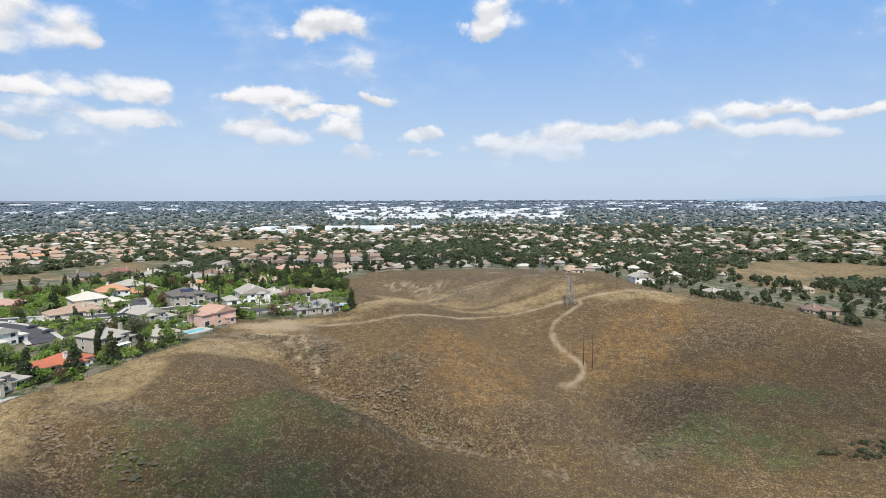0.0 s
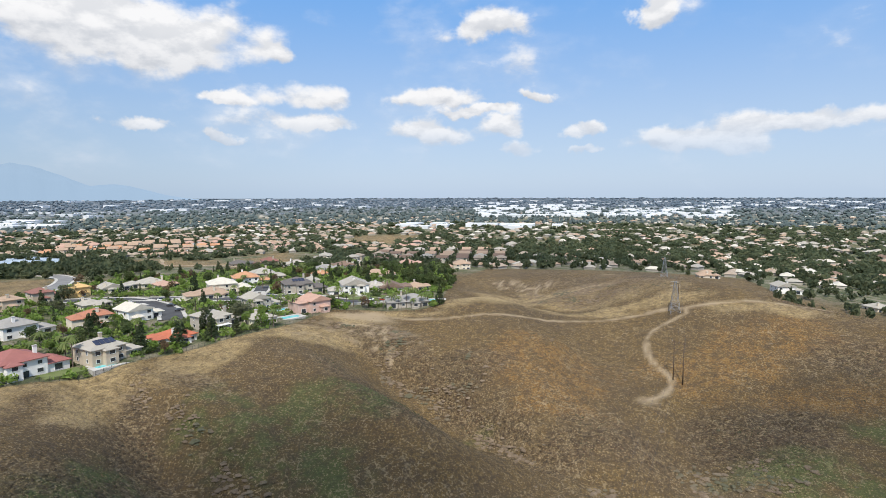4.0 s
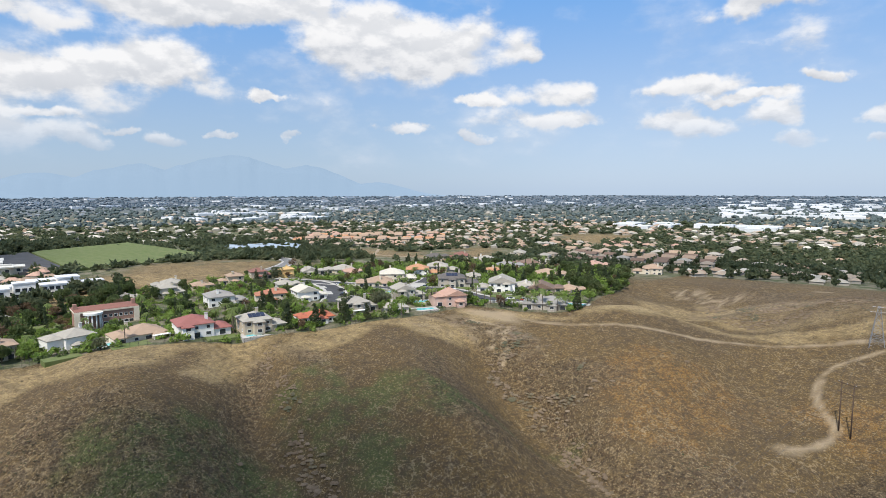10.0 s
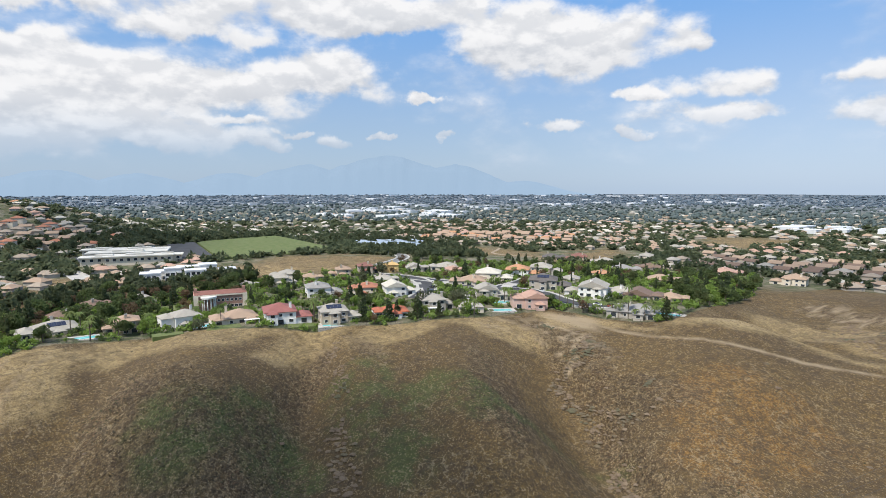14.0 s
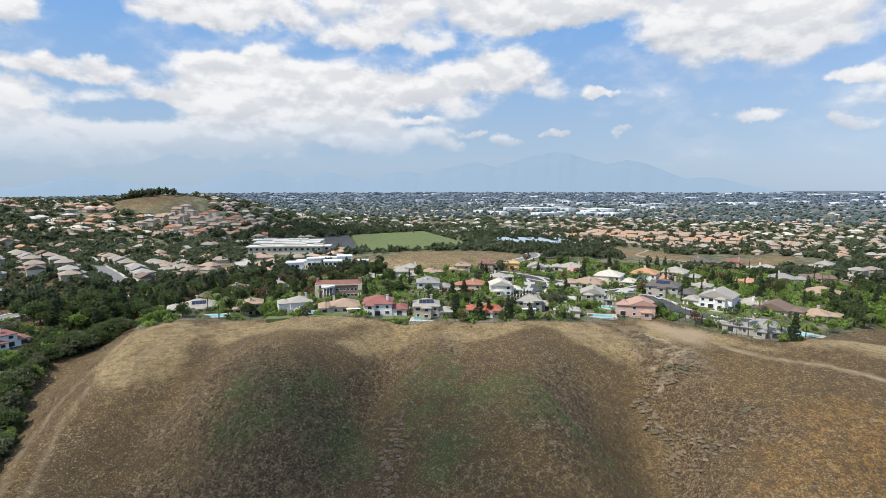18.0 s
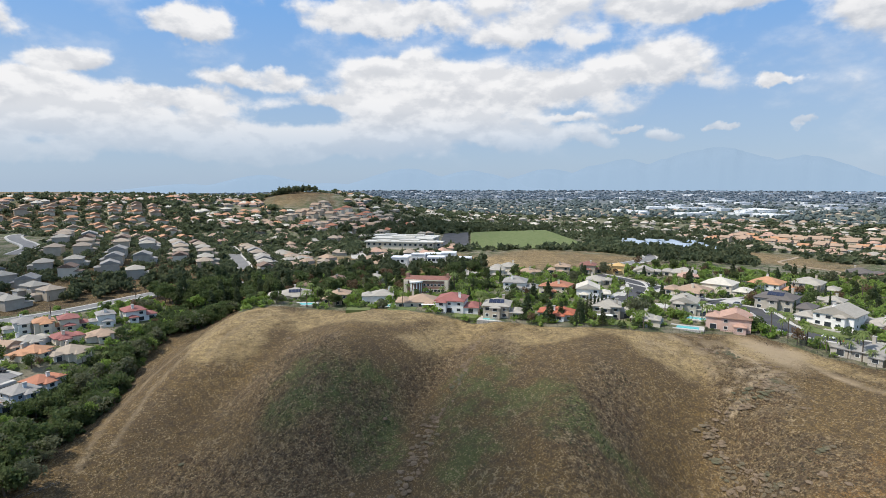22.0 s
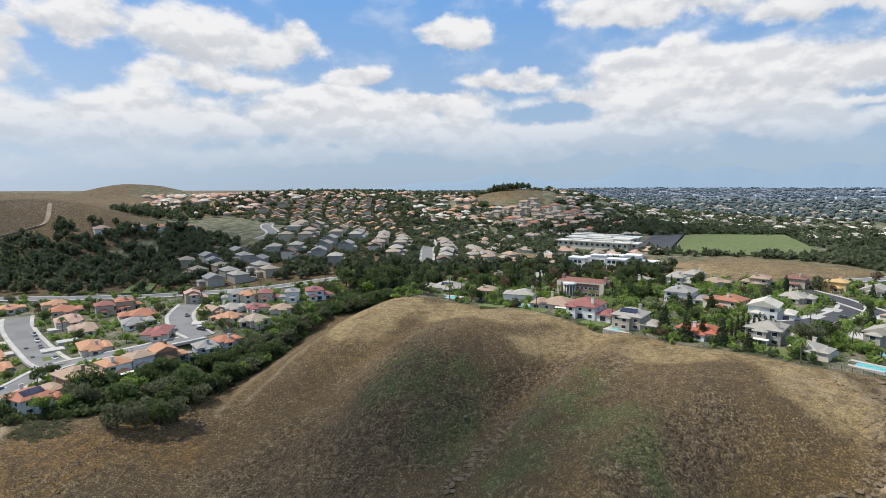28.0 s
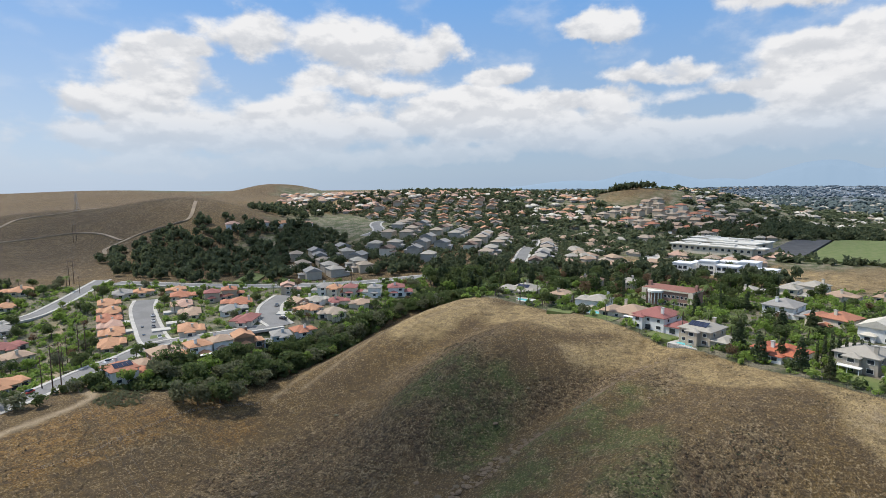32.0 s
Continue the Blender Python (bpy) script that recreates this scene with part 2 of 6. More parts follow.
def cumulus(x, y, rx, ry, seed, thick=0.33, height=850.0):
    """A thin cloud overhead whose shadow falls round x, y on the land: a flat puffed lens, misty towards its rim."""
    bm = bmesh.new()
    bmesh.ops.create_uvsphere(bm, u_segments=40, v_segments=16, radius=1.0)
    for v in bm.verts:
        q = 1 + 0.22 * noise.fractal(v.co * 1.6 + Vector((seed * 7.3, 0, 0)), 1.0, 2.0, 4)
        v.co = Vector((v.co.x * q, v.co.y * q, v.co.z * (0.9 + 0.5 * q)))
    me = bpy.data.meshes.new("cloud")
    bm.to_mesh(me)
    bm.free()
    m = bpy.data.materials.get("cloud_mist")
    if m is None:
        m = bpy.data.materials.new("cloud_mist")
        m.use_nodes = True
        n, l = m.node_tree.nodes, m.node_tree.links
        n.clear()
        mixs, tr, df, out = n.new("ShaderNodeMixShader"), n.new("ShaderNodeBsdfTransparent"), n.new("ShaderNodeBsdfTranslucent"), n.new("ShaderNodeOutputMaterial")
        df.inputs[0].default_value = (0.9, 0.9, 0.9, 1)
        tc, tex, rim, pat, mul = n.new("ShaderNodeTexCoord"), n.new("ShaderNodeTexNoise"), n.new("ShaderNodeMapRange"), n.new("ShaderNodeMapRange"), n.new("ShaderNodeMath")
        flat_, ln = n.new("ShaderNodeVectorMath"), n.new("ShaderNodeVectorMath")
        flat_.operation, ln.operation, mul.operation = "MULTIPLY", "LENGTH", "MULTIPLY"
        flat_.inputs[1].default_value = (1, 1, 0)
        l.new(tc.outputs["Object"], flat_.inputs[0])
        l.new(flat_.outputs[0], ln.inputs[0])
        rim.interpolation_type = pat.interpolation_type = "SMOOTHSTEP"
        for i, v in enumerate((0.30, 1.1, 1.0, 0.0)):
            rim.inputs[i + 1].default_value = v
        for i, v in enumerate((0.30, 0.62, 0.45, 1.0)):
            pat.inputs[i + 1].default_value = v
        tex.inputs["Scale"].default_value, tex.inputs["Detail"].default_value = 2.4, 4.0
        l.new(tc.outputs["Object"], tex.inputs["Vector"])
        l.new(tex.outputs["Fac"], pat.inputs[0])
        l.new(ln.outputs["Value"], rim.inputs[0])
        l.new(rim.outputs[0], mul.inputs[0])
        l.new(pat.outputs[0], mul.inputs[1])
        info, dense = n.new("ShaderNodeObjectInfo"), n.new("ShaderNodeMath")
        dense.operation = "MULTIPLY"
        l.new(mul.outputs[0], dense.inputs[0])
        l.new(info.outputs["Alpha"], dense.inputs[1])
        l.new(dense.outputs[0], mixs.inputs[0])
        l.new(tr.outputs[0], mixs.inputs[1])
        l.new(df.outputs[0], mixs.inputs[2])
        l.new(mixs.outputs[0], out.inputs[0])
    me.materials.append(m)
    o = tagged(new("cloud", me), "white cumulus cloud drifting high above the hills", "cloud", "clouds overhead", "structure")
    o.color = (1, 1, 1, thick)
    o.location, o.scale = Vector((x, y, 30)) + sd * (height / sd.z), (rx, ry, 14)


cumulus(-34, 102, 84, 92, 1, 0.66)
cumulus(140, 210, 90, 60, 3, 0.36)
cumulus(-235, -185, 150, 130, 4, 0.44)
cumulus(-150, -440, 260, 190, 5, 0.44)
cumulus(-640, 120, 200, 130, 6)
cumulus(-60, 600, 240, 80, 8)

# ---- materials ----
MATS = {}


class Mat:
    """A small builder of node materials."""

    def __init__(self, name, rough=0.8, metal=0.0):
        self.m = bpy.data.materials.new(name)
        self.m.use_nodes = True
        self.n, self.l = self.m.node_tree.nodes, self.m.node_tree.links
        self.b = self.n["Principled BSDF"]
        self.b.inputs["Roughness"].default_value, self.b.inputs["Metallic"].default_value = rough, metal
        self.b.inputs["Specular IOR Level"].default_value = 0.3
        self.pos = None
        MATS[name] = self.m

    def where(self):
        if self.pos is None:
            self.pos = self.n.new("ShaderNodeNewGeometry").outputs["Position"]
        return self.pos

    def noise(self, scale, detail=3.0, rough=0.55, vec=None, stretch=None):
        n = self.n.new("ShaderNodeTexNoise")
        v = vec or self.where()
        if stretch:
            mp = self.n.new("ShaderNodeMapping")
            mp.inputs["Scale"].default_value = stretch
            self.l.new(v, mp.inputs[0])
            v = mp.outputs[0]
        self.l.new(v, n.inputs["Vector"])
        n.inputs["Scale"].default_value, n.inputs["Detail"].default_value, n.inputs["Roughness"].default_value = scale, detail, rough
        return n.outputs["Fac"]

    def voronoi(self, scale, warp=0.6, feature="F1"):
        """Distance to the nearest of many scattered points, on a slightly warped plan."""
        w = self.n.new("ShaderNodeTexNoise")
        w.inputs["Scale"].default_value, w.inputs["Detail"].default_value = scale * 0.8, 2.0
        self.l.new(self.where(), w.inputs["Vector"])
        sc, ad, v = self.n.new("ShaderNodeVectorMath"), self.n.new("ShaderNodeVectorMath"), self.n.new("ShaderNodeTexVoronoi")
        sc.operation = "SCALE"
        sc.inputs["Scale"].default_value = warp / scale * 2
        self.l.new(w.outputs["Color"], sc.inputs[0])
        self.l.new(sc.outputs[0], ad.inputs[0])
        self.l.new(self.where(), ad.inputs[1])
        self.l.new(ad.outputs[0], v.inputs["Vector"])
        v.inputs["Scale"].default_value = scale
        v.feature = feature
        return v.outputs["Distance"]

    def ramp(self, fac, a, b, x=0.0, y=1.0):
        n = self.n.new("ShaderNodeMapRange")
        n.interpolation_type = "SMOOTHSTEP"
        self.l.new(fac, n.inputs[0])
        for i, v in enumerate((a, b, x, y)):
            n.inputs[i + 1].default_value = v
        return n.outputs[0]

    def math(self, op, a, b):
        n = self.n.new("ShaderNodeMath")
        n.operation = op
        for i, v in enumerate((a, b)):
            if isinstance(v, (int, float)):
                n.inputs[i].default_value = v
            else:
                self.l.new(v, n.inputs[i])
        return n.outputs[0]

    def mix(self, fac, a, b, blend="MIX"):
        n = self.n.new("ShaderNodeMix")
        n.data_type, n.blend_type = "RGBA", blend
        for sock, v in ((n.inputs[0], fac), (n.inputs[6], a), (n.inputs[7], b)):
            if isinstance(v, (int, float)):
                sock.default_value = v
            elif isinstance(v, tuple):
                sock.default_value = (*v, 1.0)[:4]
            else:
                self.l.new(v, sock)
        return n.outputs[2]

    def random(self):
        return self.n.new("ShaderNodeObjectInfo").outputs["Random"]

    def island(self):
        return self.n.new("ShaderNodeNewGeometry").outputs["Random Per Island"]

    def attr(self, name):
        n = self.n.new("ShaderNodeAttribute")
        n.attribute_name = name
        s = self.n.new("ShaderNodeSeparateColor")
        self.l.new(n.outputs["Color"], s.inputs[0])
        return s.outputs

    def done(self, colour, bump=None, height=0.05, strength=0.6):
        if isinstance(colour, tuple):
            self.b.inputs["Base Color"].default_value = (*colour, 1.0)
        else:
            self.l.new(colour, self.b.inputs["Base Color"])
        if bump is not None:
            bn = self.n.new("ShaderNodeBump")
            bn.inputs["Strength"].default_value, bn.inputs["Distance"].default_value = strength, height
            self.l.new(bump, bn.inputs["Height"])
            self.l.new(bn.outputs[0], self.b.inputs["Normal"])
        return self.m


def varied(name, a, b, scale=2.0, rough=0.8, metal=0.0, island=False, wear=0.12, bump=0.02):
    """A surface between two tones, with stains at a large scale and grain at a small one."""
    k = Mat(name, rough, metal)
    big, small = k.noise(scale * 0.22, 3), k.noise(scale * 3.0, 4)
    c = k.mix(k.ramp(big, 0.35, 0.65), a, b)
    c = k.mix(k.math("MULTIPLY", k.ramp(small, 0.3, 0.75), wear), c, tuple(0.45 * v for v in a))
    if island:
        c = k.mix(k.math("MULTIPLY", k.island(), 0.45), c, tuple(0.55 * v for v in b))
    return k.done(c, small, bump)

# ---- land ----
LAND = []


def landform(x, y, height, along, across, turn):
    """A rounded rise (or hollow, height below 0) centred at x, y."""
    LAND.append((x, y, height, along, across, math.cos(radians(turn)), math.sin(radians(turn))))


landform(-315, 310, 11.2, 121, 206, -61)    # far flats
landform(-123, 120, 10.5, 56, 99, 35)    # ridge top
landform(-146, 35, 8.5, 59, 22, -10)    # ridge end
landform(-88, 283, 9.7, 71, 52, -44)    # house shelf
landform(-56, 179, 9.1, 45, 20, -35)    # green knob
landform(-20, 164, 9.3, 21, 17, -34)    # spur
landform(-82, 85, 5.4, 28, 17, 1)    # spur left
landform(68, 119, -24.2, 89, 56, -53)    # canyon
landform(-38, 69, -17.1, 51, 43, 2)    # bowl
landform(-5, 193, -13.9, 48, 41, 28)    # right gully
landform(169, 159, -12.4, 44, 112, -42)    # canyon right
landform(-41, 35, -12.6, 41, 23, -12)    # canyon foot
landform(94, 333, 20.2, 60, 33, -52)    # saddle
landform(9, 223, 16.0, 24, 61, 26)    # orange spur
landform(184, 259, 14.3, 17, 49, 25)    # right hill
landform(40, 428, 9.3, 95, 60, 18)    # bare knob
landform(-20, 396, -8.6, 37, 28, 2)    # dip
landform(-9, -109, -13.4, 57, 56, 0)    # low tract
landform(1, -0, 6.1, 39, 26, 1)    # path rise
landform(-159, -668, 14.1, 350, 149, -7)    # south hills
landform(-255, -364, 29.3, 53, 85, -3)    # west spur
landform(-582, -334, 34.2, 238, 149, -47)    # tract hill
landform(-805, 23, 24.9, 96, 75, -21)    # lookout
landform(-334, -144, 17.3, 52, 101, -16)    # grey rise
landform(-1263, -509, 36.2, 422, 412, 2)    # west hills
landform(-478, -1197, 53.0, 473, 334, -49)    # east lowland
landform(-105, 3, -15.5, 66, 17, -10)    # north lowland
landform(-881, -95, 16.3, 216, 175, -24)    # street bank
landform(429, 555, -17.6, 153, 244, -7)
landform(-260, 585, -6.1, 224, 192, -1)
landform(-65, -135, 2.7, 48, 60, -1)
landform(-86, 147, 3.5, 34, 7, -10)    # crest beside the gully
landform(-84, 128, -9.5, 38, 8, -26)    # gully below the ridge
landform(-22, 204, -9.0, 34, 9, -27)    # gully behind the green spur
landform(-45, 175, 4.5, 34, 11, -20)    # crest of the green spur
landform(-92, 94, 5.5, 36, 10, -14)    # crest of the left spur
landform(-106, 60, -5.0, 28, 8, -25)    # dry runnel
landform(66, 210, -5.0, 36, 9, 80)    # runnel under the poles
landform(98, 240, -4.0, 28, 9, 60)    # runnel on the right hill
landform(34, 262, -4.0, 26, 10, 75)    # shallow fold
landform(-20, 345, -6.0, 30, 11, 65)    # fold of the bare knob
landform(30, 360, -3.0, 26, 8, 80)    # fold of the bare knob
landform(-60, 236, 2.0, 26, 8, 10)    # bank below the gardens
landform(-205, -470, 14.0, 120, 60, 120)    # brown shoulder
landform(-625, -715, 26.0, 75, 60, 0)    # far round top
landform(-330, -930, 9.0, 130, 60, 10)    # brown rise behind
landform(-120, -560, 8.0, 120, 40, 20)    # low brown crest
landform(-758, -57, 9.0, 45, 35, 0)    # lookout knoll
landform(-27, 304, 5.0, 14, 20, 0)    # striped dome by the last garden
landform(-900, -1500, 18.0, 260, 160, 20)    # far southern tops
landform(-480, -1750, 16.0, 200, 160, 0)    # far southern tops
landform(-300, -500, 9.0, 70, 60, 20)    # grass hill above the wood
landform(5, 335, -4.0, 30, 10, 20)    # hollow before the bare knob


def vnoise(x, y, seed=0):
    """Smooth value noise on the plan, -1 to 1."""
    xi, yi = np.floor(x), np.floor(y)
    fx, fy = x - xi, y - yi
    fx, fy = fx * fx * (3 - 2 * fx), fy * fy * (3 - 2 * fy)

    def h(a, b):
        s = np.sin(a * 127.1 + b * 311.7 + seed * 74.7) * 43758.5453
        return 2 * (s - np.floor(s)) - 1
    return (h(xi, yi) * (1 - fx) + h(xi + 1, yi) * fx) * (1 - fy) + (h(xi, yi + 1) * (1 - fx) + h(xi + 1, yi + 1) * fx) * fy


def fbm(x, y, seed=0, octaves=4):
    return sum(vnoise(x * 2 ** k + 17.3 * k, y * 2 ** k - 9.1 * k, seed + k) / 2 ** k for k in range(octaves))


def near_line(x, y, pts):
    """Distance from x, y to a line through the points."""
    d = np.full(np.shape(x), 1e9)
    for (ax, ay), (bx, by) in zip(pts, pts[1:]):
        lx, ly = bx - ax, by - ay
        k = np.clip(((x - ax) * lx + (y - ay) * ly) / (lx * lx + ly * ly), 0, 1)
        d = np.minimum(d, np.hypot(x - ax - k * lx, y - ay - k * ly))
    return d


GULLIES = [([(-116, 151), (-100, 147), (-88, 143), (-70, 134), (-50, 126), (-30, 123), (-8, 118)], 2.6, 5.0),
           ([(-72, 226), (-50, 224), (-28, 216), (-9, 205), (16, 186), (38, 175)], 2.2, 5.0),
           ([(-100, 84), (-86, 78), (-70, 66), (-50, 57), (-20, 55)], 1.2, 5.0),
           ([(66, 232), (70, 214), (74, 196), (70, 176)], 1.2, 4.0)]


def land_z(x, y):
    """Height of the ground at x, y (numbers or arrays)."""
    x, y = np.asarray(x, float), np.asarray(y, float)
    r = np.hypot(x, y)
    z = 30.0 + 0.0065 * np.maximum(0, r - 900) * (1 - 0.8 * np.clip((-y - 300) / 900, 0, 1))
    for cx, cy, a, s1, s2, c, s in LAND:
        u, v = (x - cx) * c + (y - cy) * s, -(x - cx) * s + (y - cy) * c
        z = z + a * np.exp(-0.5 * ((u / s1) ** 2 + (v / s2) ** 2))
    rough = np.exp(-((x - 20) / 190) ** 4 - ((y - 170) / 190) ** 4)
    z = z + rough * (0.7 * fbm(x / 34, y / 34, 2) + 0.26 * fbm(x / 8, y / 8, 3))
    if x.ndim == 0:
        if not (-140 < x < 100 and 30 < y < 250):
            return z
    for pts, deep, wide in GULLIES:
        z = z - deep * np.exp(-near_line(x, y, pts) / wide)
    return z


def gz(x, y):
    return float(land_z(x, y))


def axis(lo, hi, step, far):
    """Even steps between lo and hi, then ever longer ones out to -far and far."""
    a = list(np.arange(lo, hi + 0.1, step))
    for sign in (1, -1):
        s, v = step, a[-1] if sign > 0 else a[0]
        while abs(v) < far:
            s *= 1.055
            v += sign * s
            a.append(v) if sign > 0 else a.insert(0, v)
    return np.array(a)


def smooth_line(pts, n=6):
    """The points of a Catmull-Rom curve through pts."""
    p = [Vector(q) for q in pts]
    p = [2 * p[0] - p[1], *p, 2 * p[-1] - p[-2]]
    out = []
    for a, b, c, d in zip(p, p[1:], p[2:], p[3:]):
        for i in range(n):
            t = i / n
            out.append(0.5 * (2 * b + (c - a) * t + (2 * a - 5 * b + 4 * c - d) * t * t + (3 * b - a - 3 * c + d) * t ** 3))
    return [tuple(v) for v in out] + [tuple(p[-2])]


def sstep(a, b, v):
    k = np.clip((v - a) / (b - a), 0, 1)
    return k * k * (3 - 2 * k)


def blob(x, y, cx, cy, rx, ry, turn=0, rag=0.4):
    """1 inside a ragged patch, 0 outside."""
    c, s = math.cos(radians(turn)), math.sin(radians(turn))
    u, v = ((x - cx) * c + (y - cy) * s) / rx, (-(x - cx) * s + (y - cy) * c) / ry
    return 1 - sstep(0.6, 1.3, np.hypot(u, v) + rag * fbm(x / 18, y / 18, 5))


def inside(x, y, poly):
    """True where x, y lies in the polygon."""
    r = np.zeros(np.shape(x), bool)
    for (ax, ay), (bx, by) in zip(poly, poly[1:] + poly[:1]):
        cut = (ay > y) != (by > y)
        with np.errstate(divide="ignore", invalid="ignore"):
            r ^= cut & (x < (bx - ax) * (y - ay) / (by - ay + 1e-9) + ax)
    return r


TRAIL = smooth_line([(53, 232), (60, 240), (63, 250), (57, 262), (55, 275), (57, 288), (66, 297), (75, 303), (72, 309), (53, 309), (22, 302), (0, 283), (-20, 268), (-40, 263), (-70, 262), (-88, 250)])
TRAIL_EAST = smooth_line([(72, 308), (92, 309), (112, 311), (140, 318), (170, 330)])
TRAIL_KNOB = smooth_line([(-40, 400), (-5, 425), (40, 432), (90, 425), (130, 415)])
PATH_LOW = smooth_line([(42, -2), (30, -5), (19, -6), (8, -10), (2, -16), (4, -28), (10, -34)])
TRAIL_SIDE = smooth_line([(150, 330), (200, 335), (236, 318), (262, 280)])
TRACKS = [smooth_line([(-172, 30), (-140, 30), (-104, 20), (-72, 18), (-48, 22)]), smooth_line([(-160, 44), (-122, 33), (-90, 26), (-60, 26)]), smooth_line([(-150, 55), (-128, 45), (-108, 40)])]
WASH = smooth_line([(-36, -156), (-30, -135), (-21, -112), (-8, -80), (1, -58), (8, -46)])
FENCE = smooth_line([(-163, 38), (-168, 60), (-166, 90), (-154, 114), (-142, 135), (-131, 153), (-123, 172), (-111, 196), (-101, 220), (-100, 243), (-96, 261), (-85, 267), (-70, 272), (-56, 278), (-46, 284), (-50, 302), (-58, 325)], 4)
PLATEAU = [(-160, 36), (-168, 60), (-166, 90), (-154, 114), (-142, 135), (-131, 153), (-123, 172), (-111, 196), (-101, 220), (-100, 243), (-96, 261), (-56, 278), (-46, 284), (-58, 335), (-75, 420), (-110, 500), (-240, 480), (-300, 330), (-300, 180), (-285, 60), (-200, 25)]
LOW_TRACT = [(25, -45), (-20, -25), (-80, -12), (-150, -8), (-190, 0), (-225, -40), (-180, -100), (-110, -200), (-30, -260), (40, -220), (50, -90)]

AX, AY = axis(-200, 200, 1.6, 4950), axis(0, 340, 1.6, 4950)
gx, gy = np.meshgrid(AX, AY)
gzv = land_z(gx, gy)
trail = np.minimum(near_line(gx, gy, TRAIL), np.minimum(near_line(gx, gy, TRAIL_EAST), np.minimum(near_line(gx, gy, TRAIL_SIDE), near_line(gx, gy, TRAIL_KNOB) + 1.2)))
low = np.minimum(near_line(gx, gy, PATH_LOW), near_line(gx, gy, WASH) * 0.8)
rag = fbm(gx / 6, gy / 6, 8)
dirt = 0.85 * np.maximum(1 - sstep(-0.4, 2.0, trail + 0.8 * rag), 1 - sstep(0.4, 2.6, low + 0.7 * rag))
for tr in TRACKS:
    dirt = np.maximum(dirt, 0.3 * (1 - sstep(0.2, 1.6, near_line(gx, gy, tr))))
dirt = np.maximum(dirt, 0.4 * blob(gx, gy, 52, 231, 4.5, 2.6, 20))                # the turning place at the trail's end
dirt = np.maximum(dirt, 0.8 * blob(gx, gy, -53, 229, 1.6, 4, 20))              # the pale scar
dirt = np.maximum(dirt, 0.1 * blob(gx, gy, 76, 187, 12, 9))
dirt = np.maximum(dirt, 0.8 * blob(gx, gy, -80, 256, 20, 8, 10))
speck = sstep(-0.1, 0.5, fbm(gx / 3.2, gy / 3.2, 14))                         # bare soil between brush
dirt = np.maximum(dirt, 0.75 * speck * blob(gx, gy, -62, 240, 28, 10, -10))
dirt = np.maximum(dirt, 0.75 * speck * blob(gx, gy, -24, 411, 26, 13, -15))
dirt = np.maximum(dirt, 0.65 * speck * blob(gx, gy, 14, 381, 30, 12, -15))
dirt = np.maximum(dirt, 0.4 * speck * blob(gx, gy, -90, 232, 12, 18))
green = sum(blob(gx, gy, *b) for b in ((-70, 146, 20, 16), (-49, 166, 22, 10, 20), (-20, 188, 20, 6, 50), (-62, 112, 22, 12), (-76, 84, 24, 12), (-40, 140, 20, 12), (100, 190, 26, 14), (-12, -22, 12, 7, 30), (130, 215, 18, 8)))
scrub = sum(blob(gx, gy, *b) for b in ((-48, 234, 30, 12, -10), (-28, 226, 26, 14), (-98, 136, 24, 6, -40), (-80, 120, 22, 6, -25), (-60, 110, 20, 8, -10), (-45, 90, 34, 20), (90, 215, 26, 16), (-10, 206, 26, 7, -20), (140, 260, 26, 16), (30, 195, 24, 14), (0, 415, 46, 14), (40, 385, 50, 12, -15), (28, 356, 44, 14, -12), (-100, 160, 10, 6), (-30, 60, 30, 20), (-90, 80, 30, 20), (-40, 180, 30, 12, -25), (-150, -430, 150, 110), (-60, -330, 70, 60), (-500, -700, 200, 120), (-300, -1100, 700, 420), (100, -640, 300, 240), (-300, -760, 200, 120)))
gold = sum(blob(gx, gy, *b) for b in ((10, 232, 26, 18), (24, 250, 24, 14), (86, 256, 26, 18), (104, 276, 30, 16, 20), (20, 212, 18, 10), (120, 235, 22, 12), (-16, 14, 26, 10, -10), (-12, 15, 16, 8, -20), (14, 12, 30, 12), (-27, 29, 16, 8), (55, 395, 30, 8)))
straw = sum(blob(gx, gy, *b) for b in ((-150, 75, 14, 40, 20), (-128, 150, 14, 34, 30), (-106, 196, 10, 22, 20), (-86, 222, 18, 10, 20), (-84, 252, 18, 9), (-60, 268, 26, 6, 10), (-38, 292, 12, 14), (-138, 108, 22, 26), (-152, 46, 26, 16), (-122, 46, 22, 14, -20), (-112, 176, 12, 26, 28), (-96, 216, 16, 12), (30, 315, 60, 7, 4), (24, 352, 46, 16, -12), (10, 375, 40, 22), (-25, 360, 20, 20), (115, 305, 22, 8), (-26, 306, 14, 20), (-120, 40, 22, 10)))
yard = np.zeros(gx.shape)
yard[inside(gx, gy, PLATEAU) | inside(gx, gy, LOW_TRACT)] = 1
rr = np.hypot(gx, gy - 100)
az = np.degrees(np.arctan2(-gx, gy))
built = sstep(330, 420, rr) * (1 - ((gy > 300) & (np.abs(gx - 40) < 110) & (gy < 520)))
built = np.where((az > 108) & (rr < 760) & (gx > -215), 0, built)
yard = np.maximum(yard, np.where(gy < -260, sstep(-0.2, 0.3, fbm(gx / 120, gy / 120, 4)) * built, built))
yard = np.where((gy < -420) & (gx > -540), 0, yard)
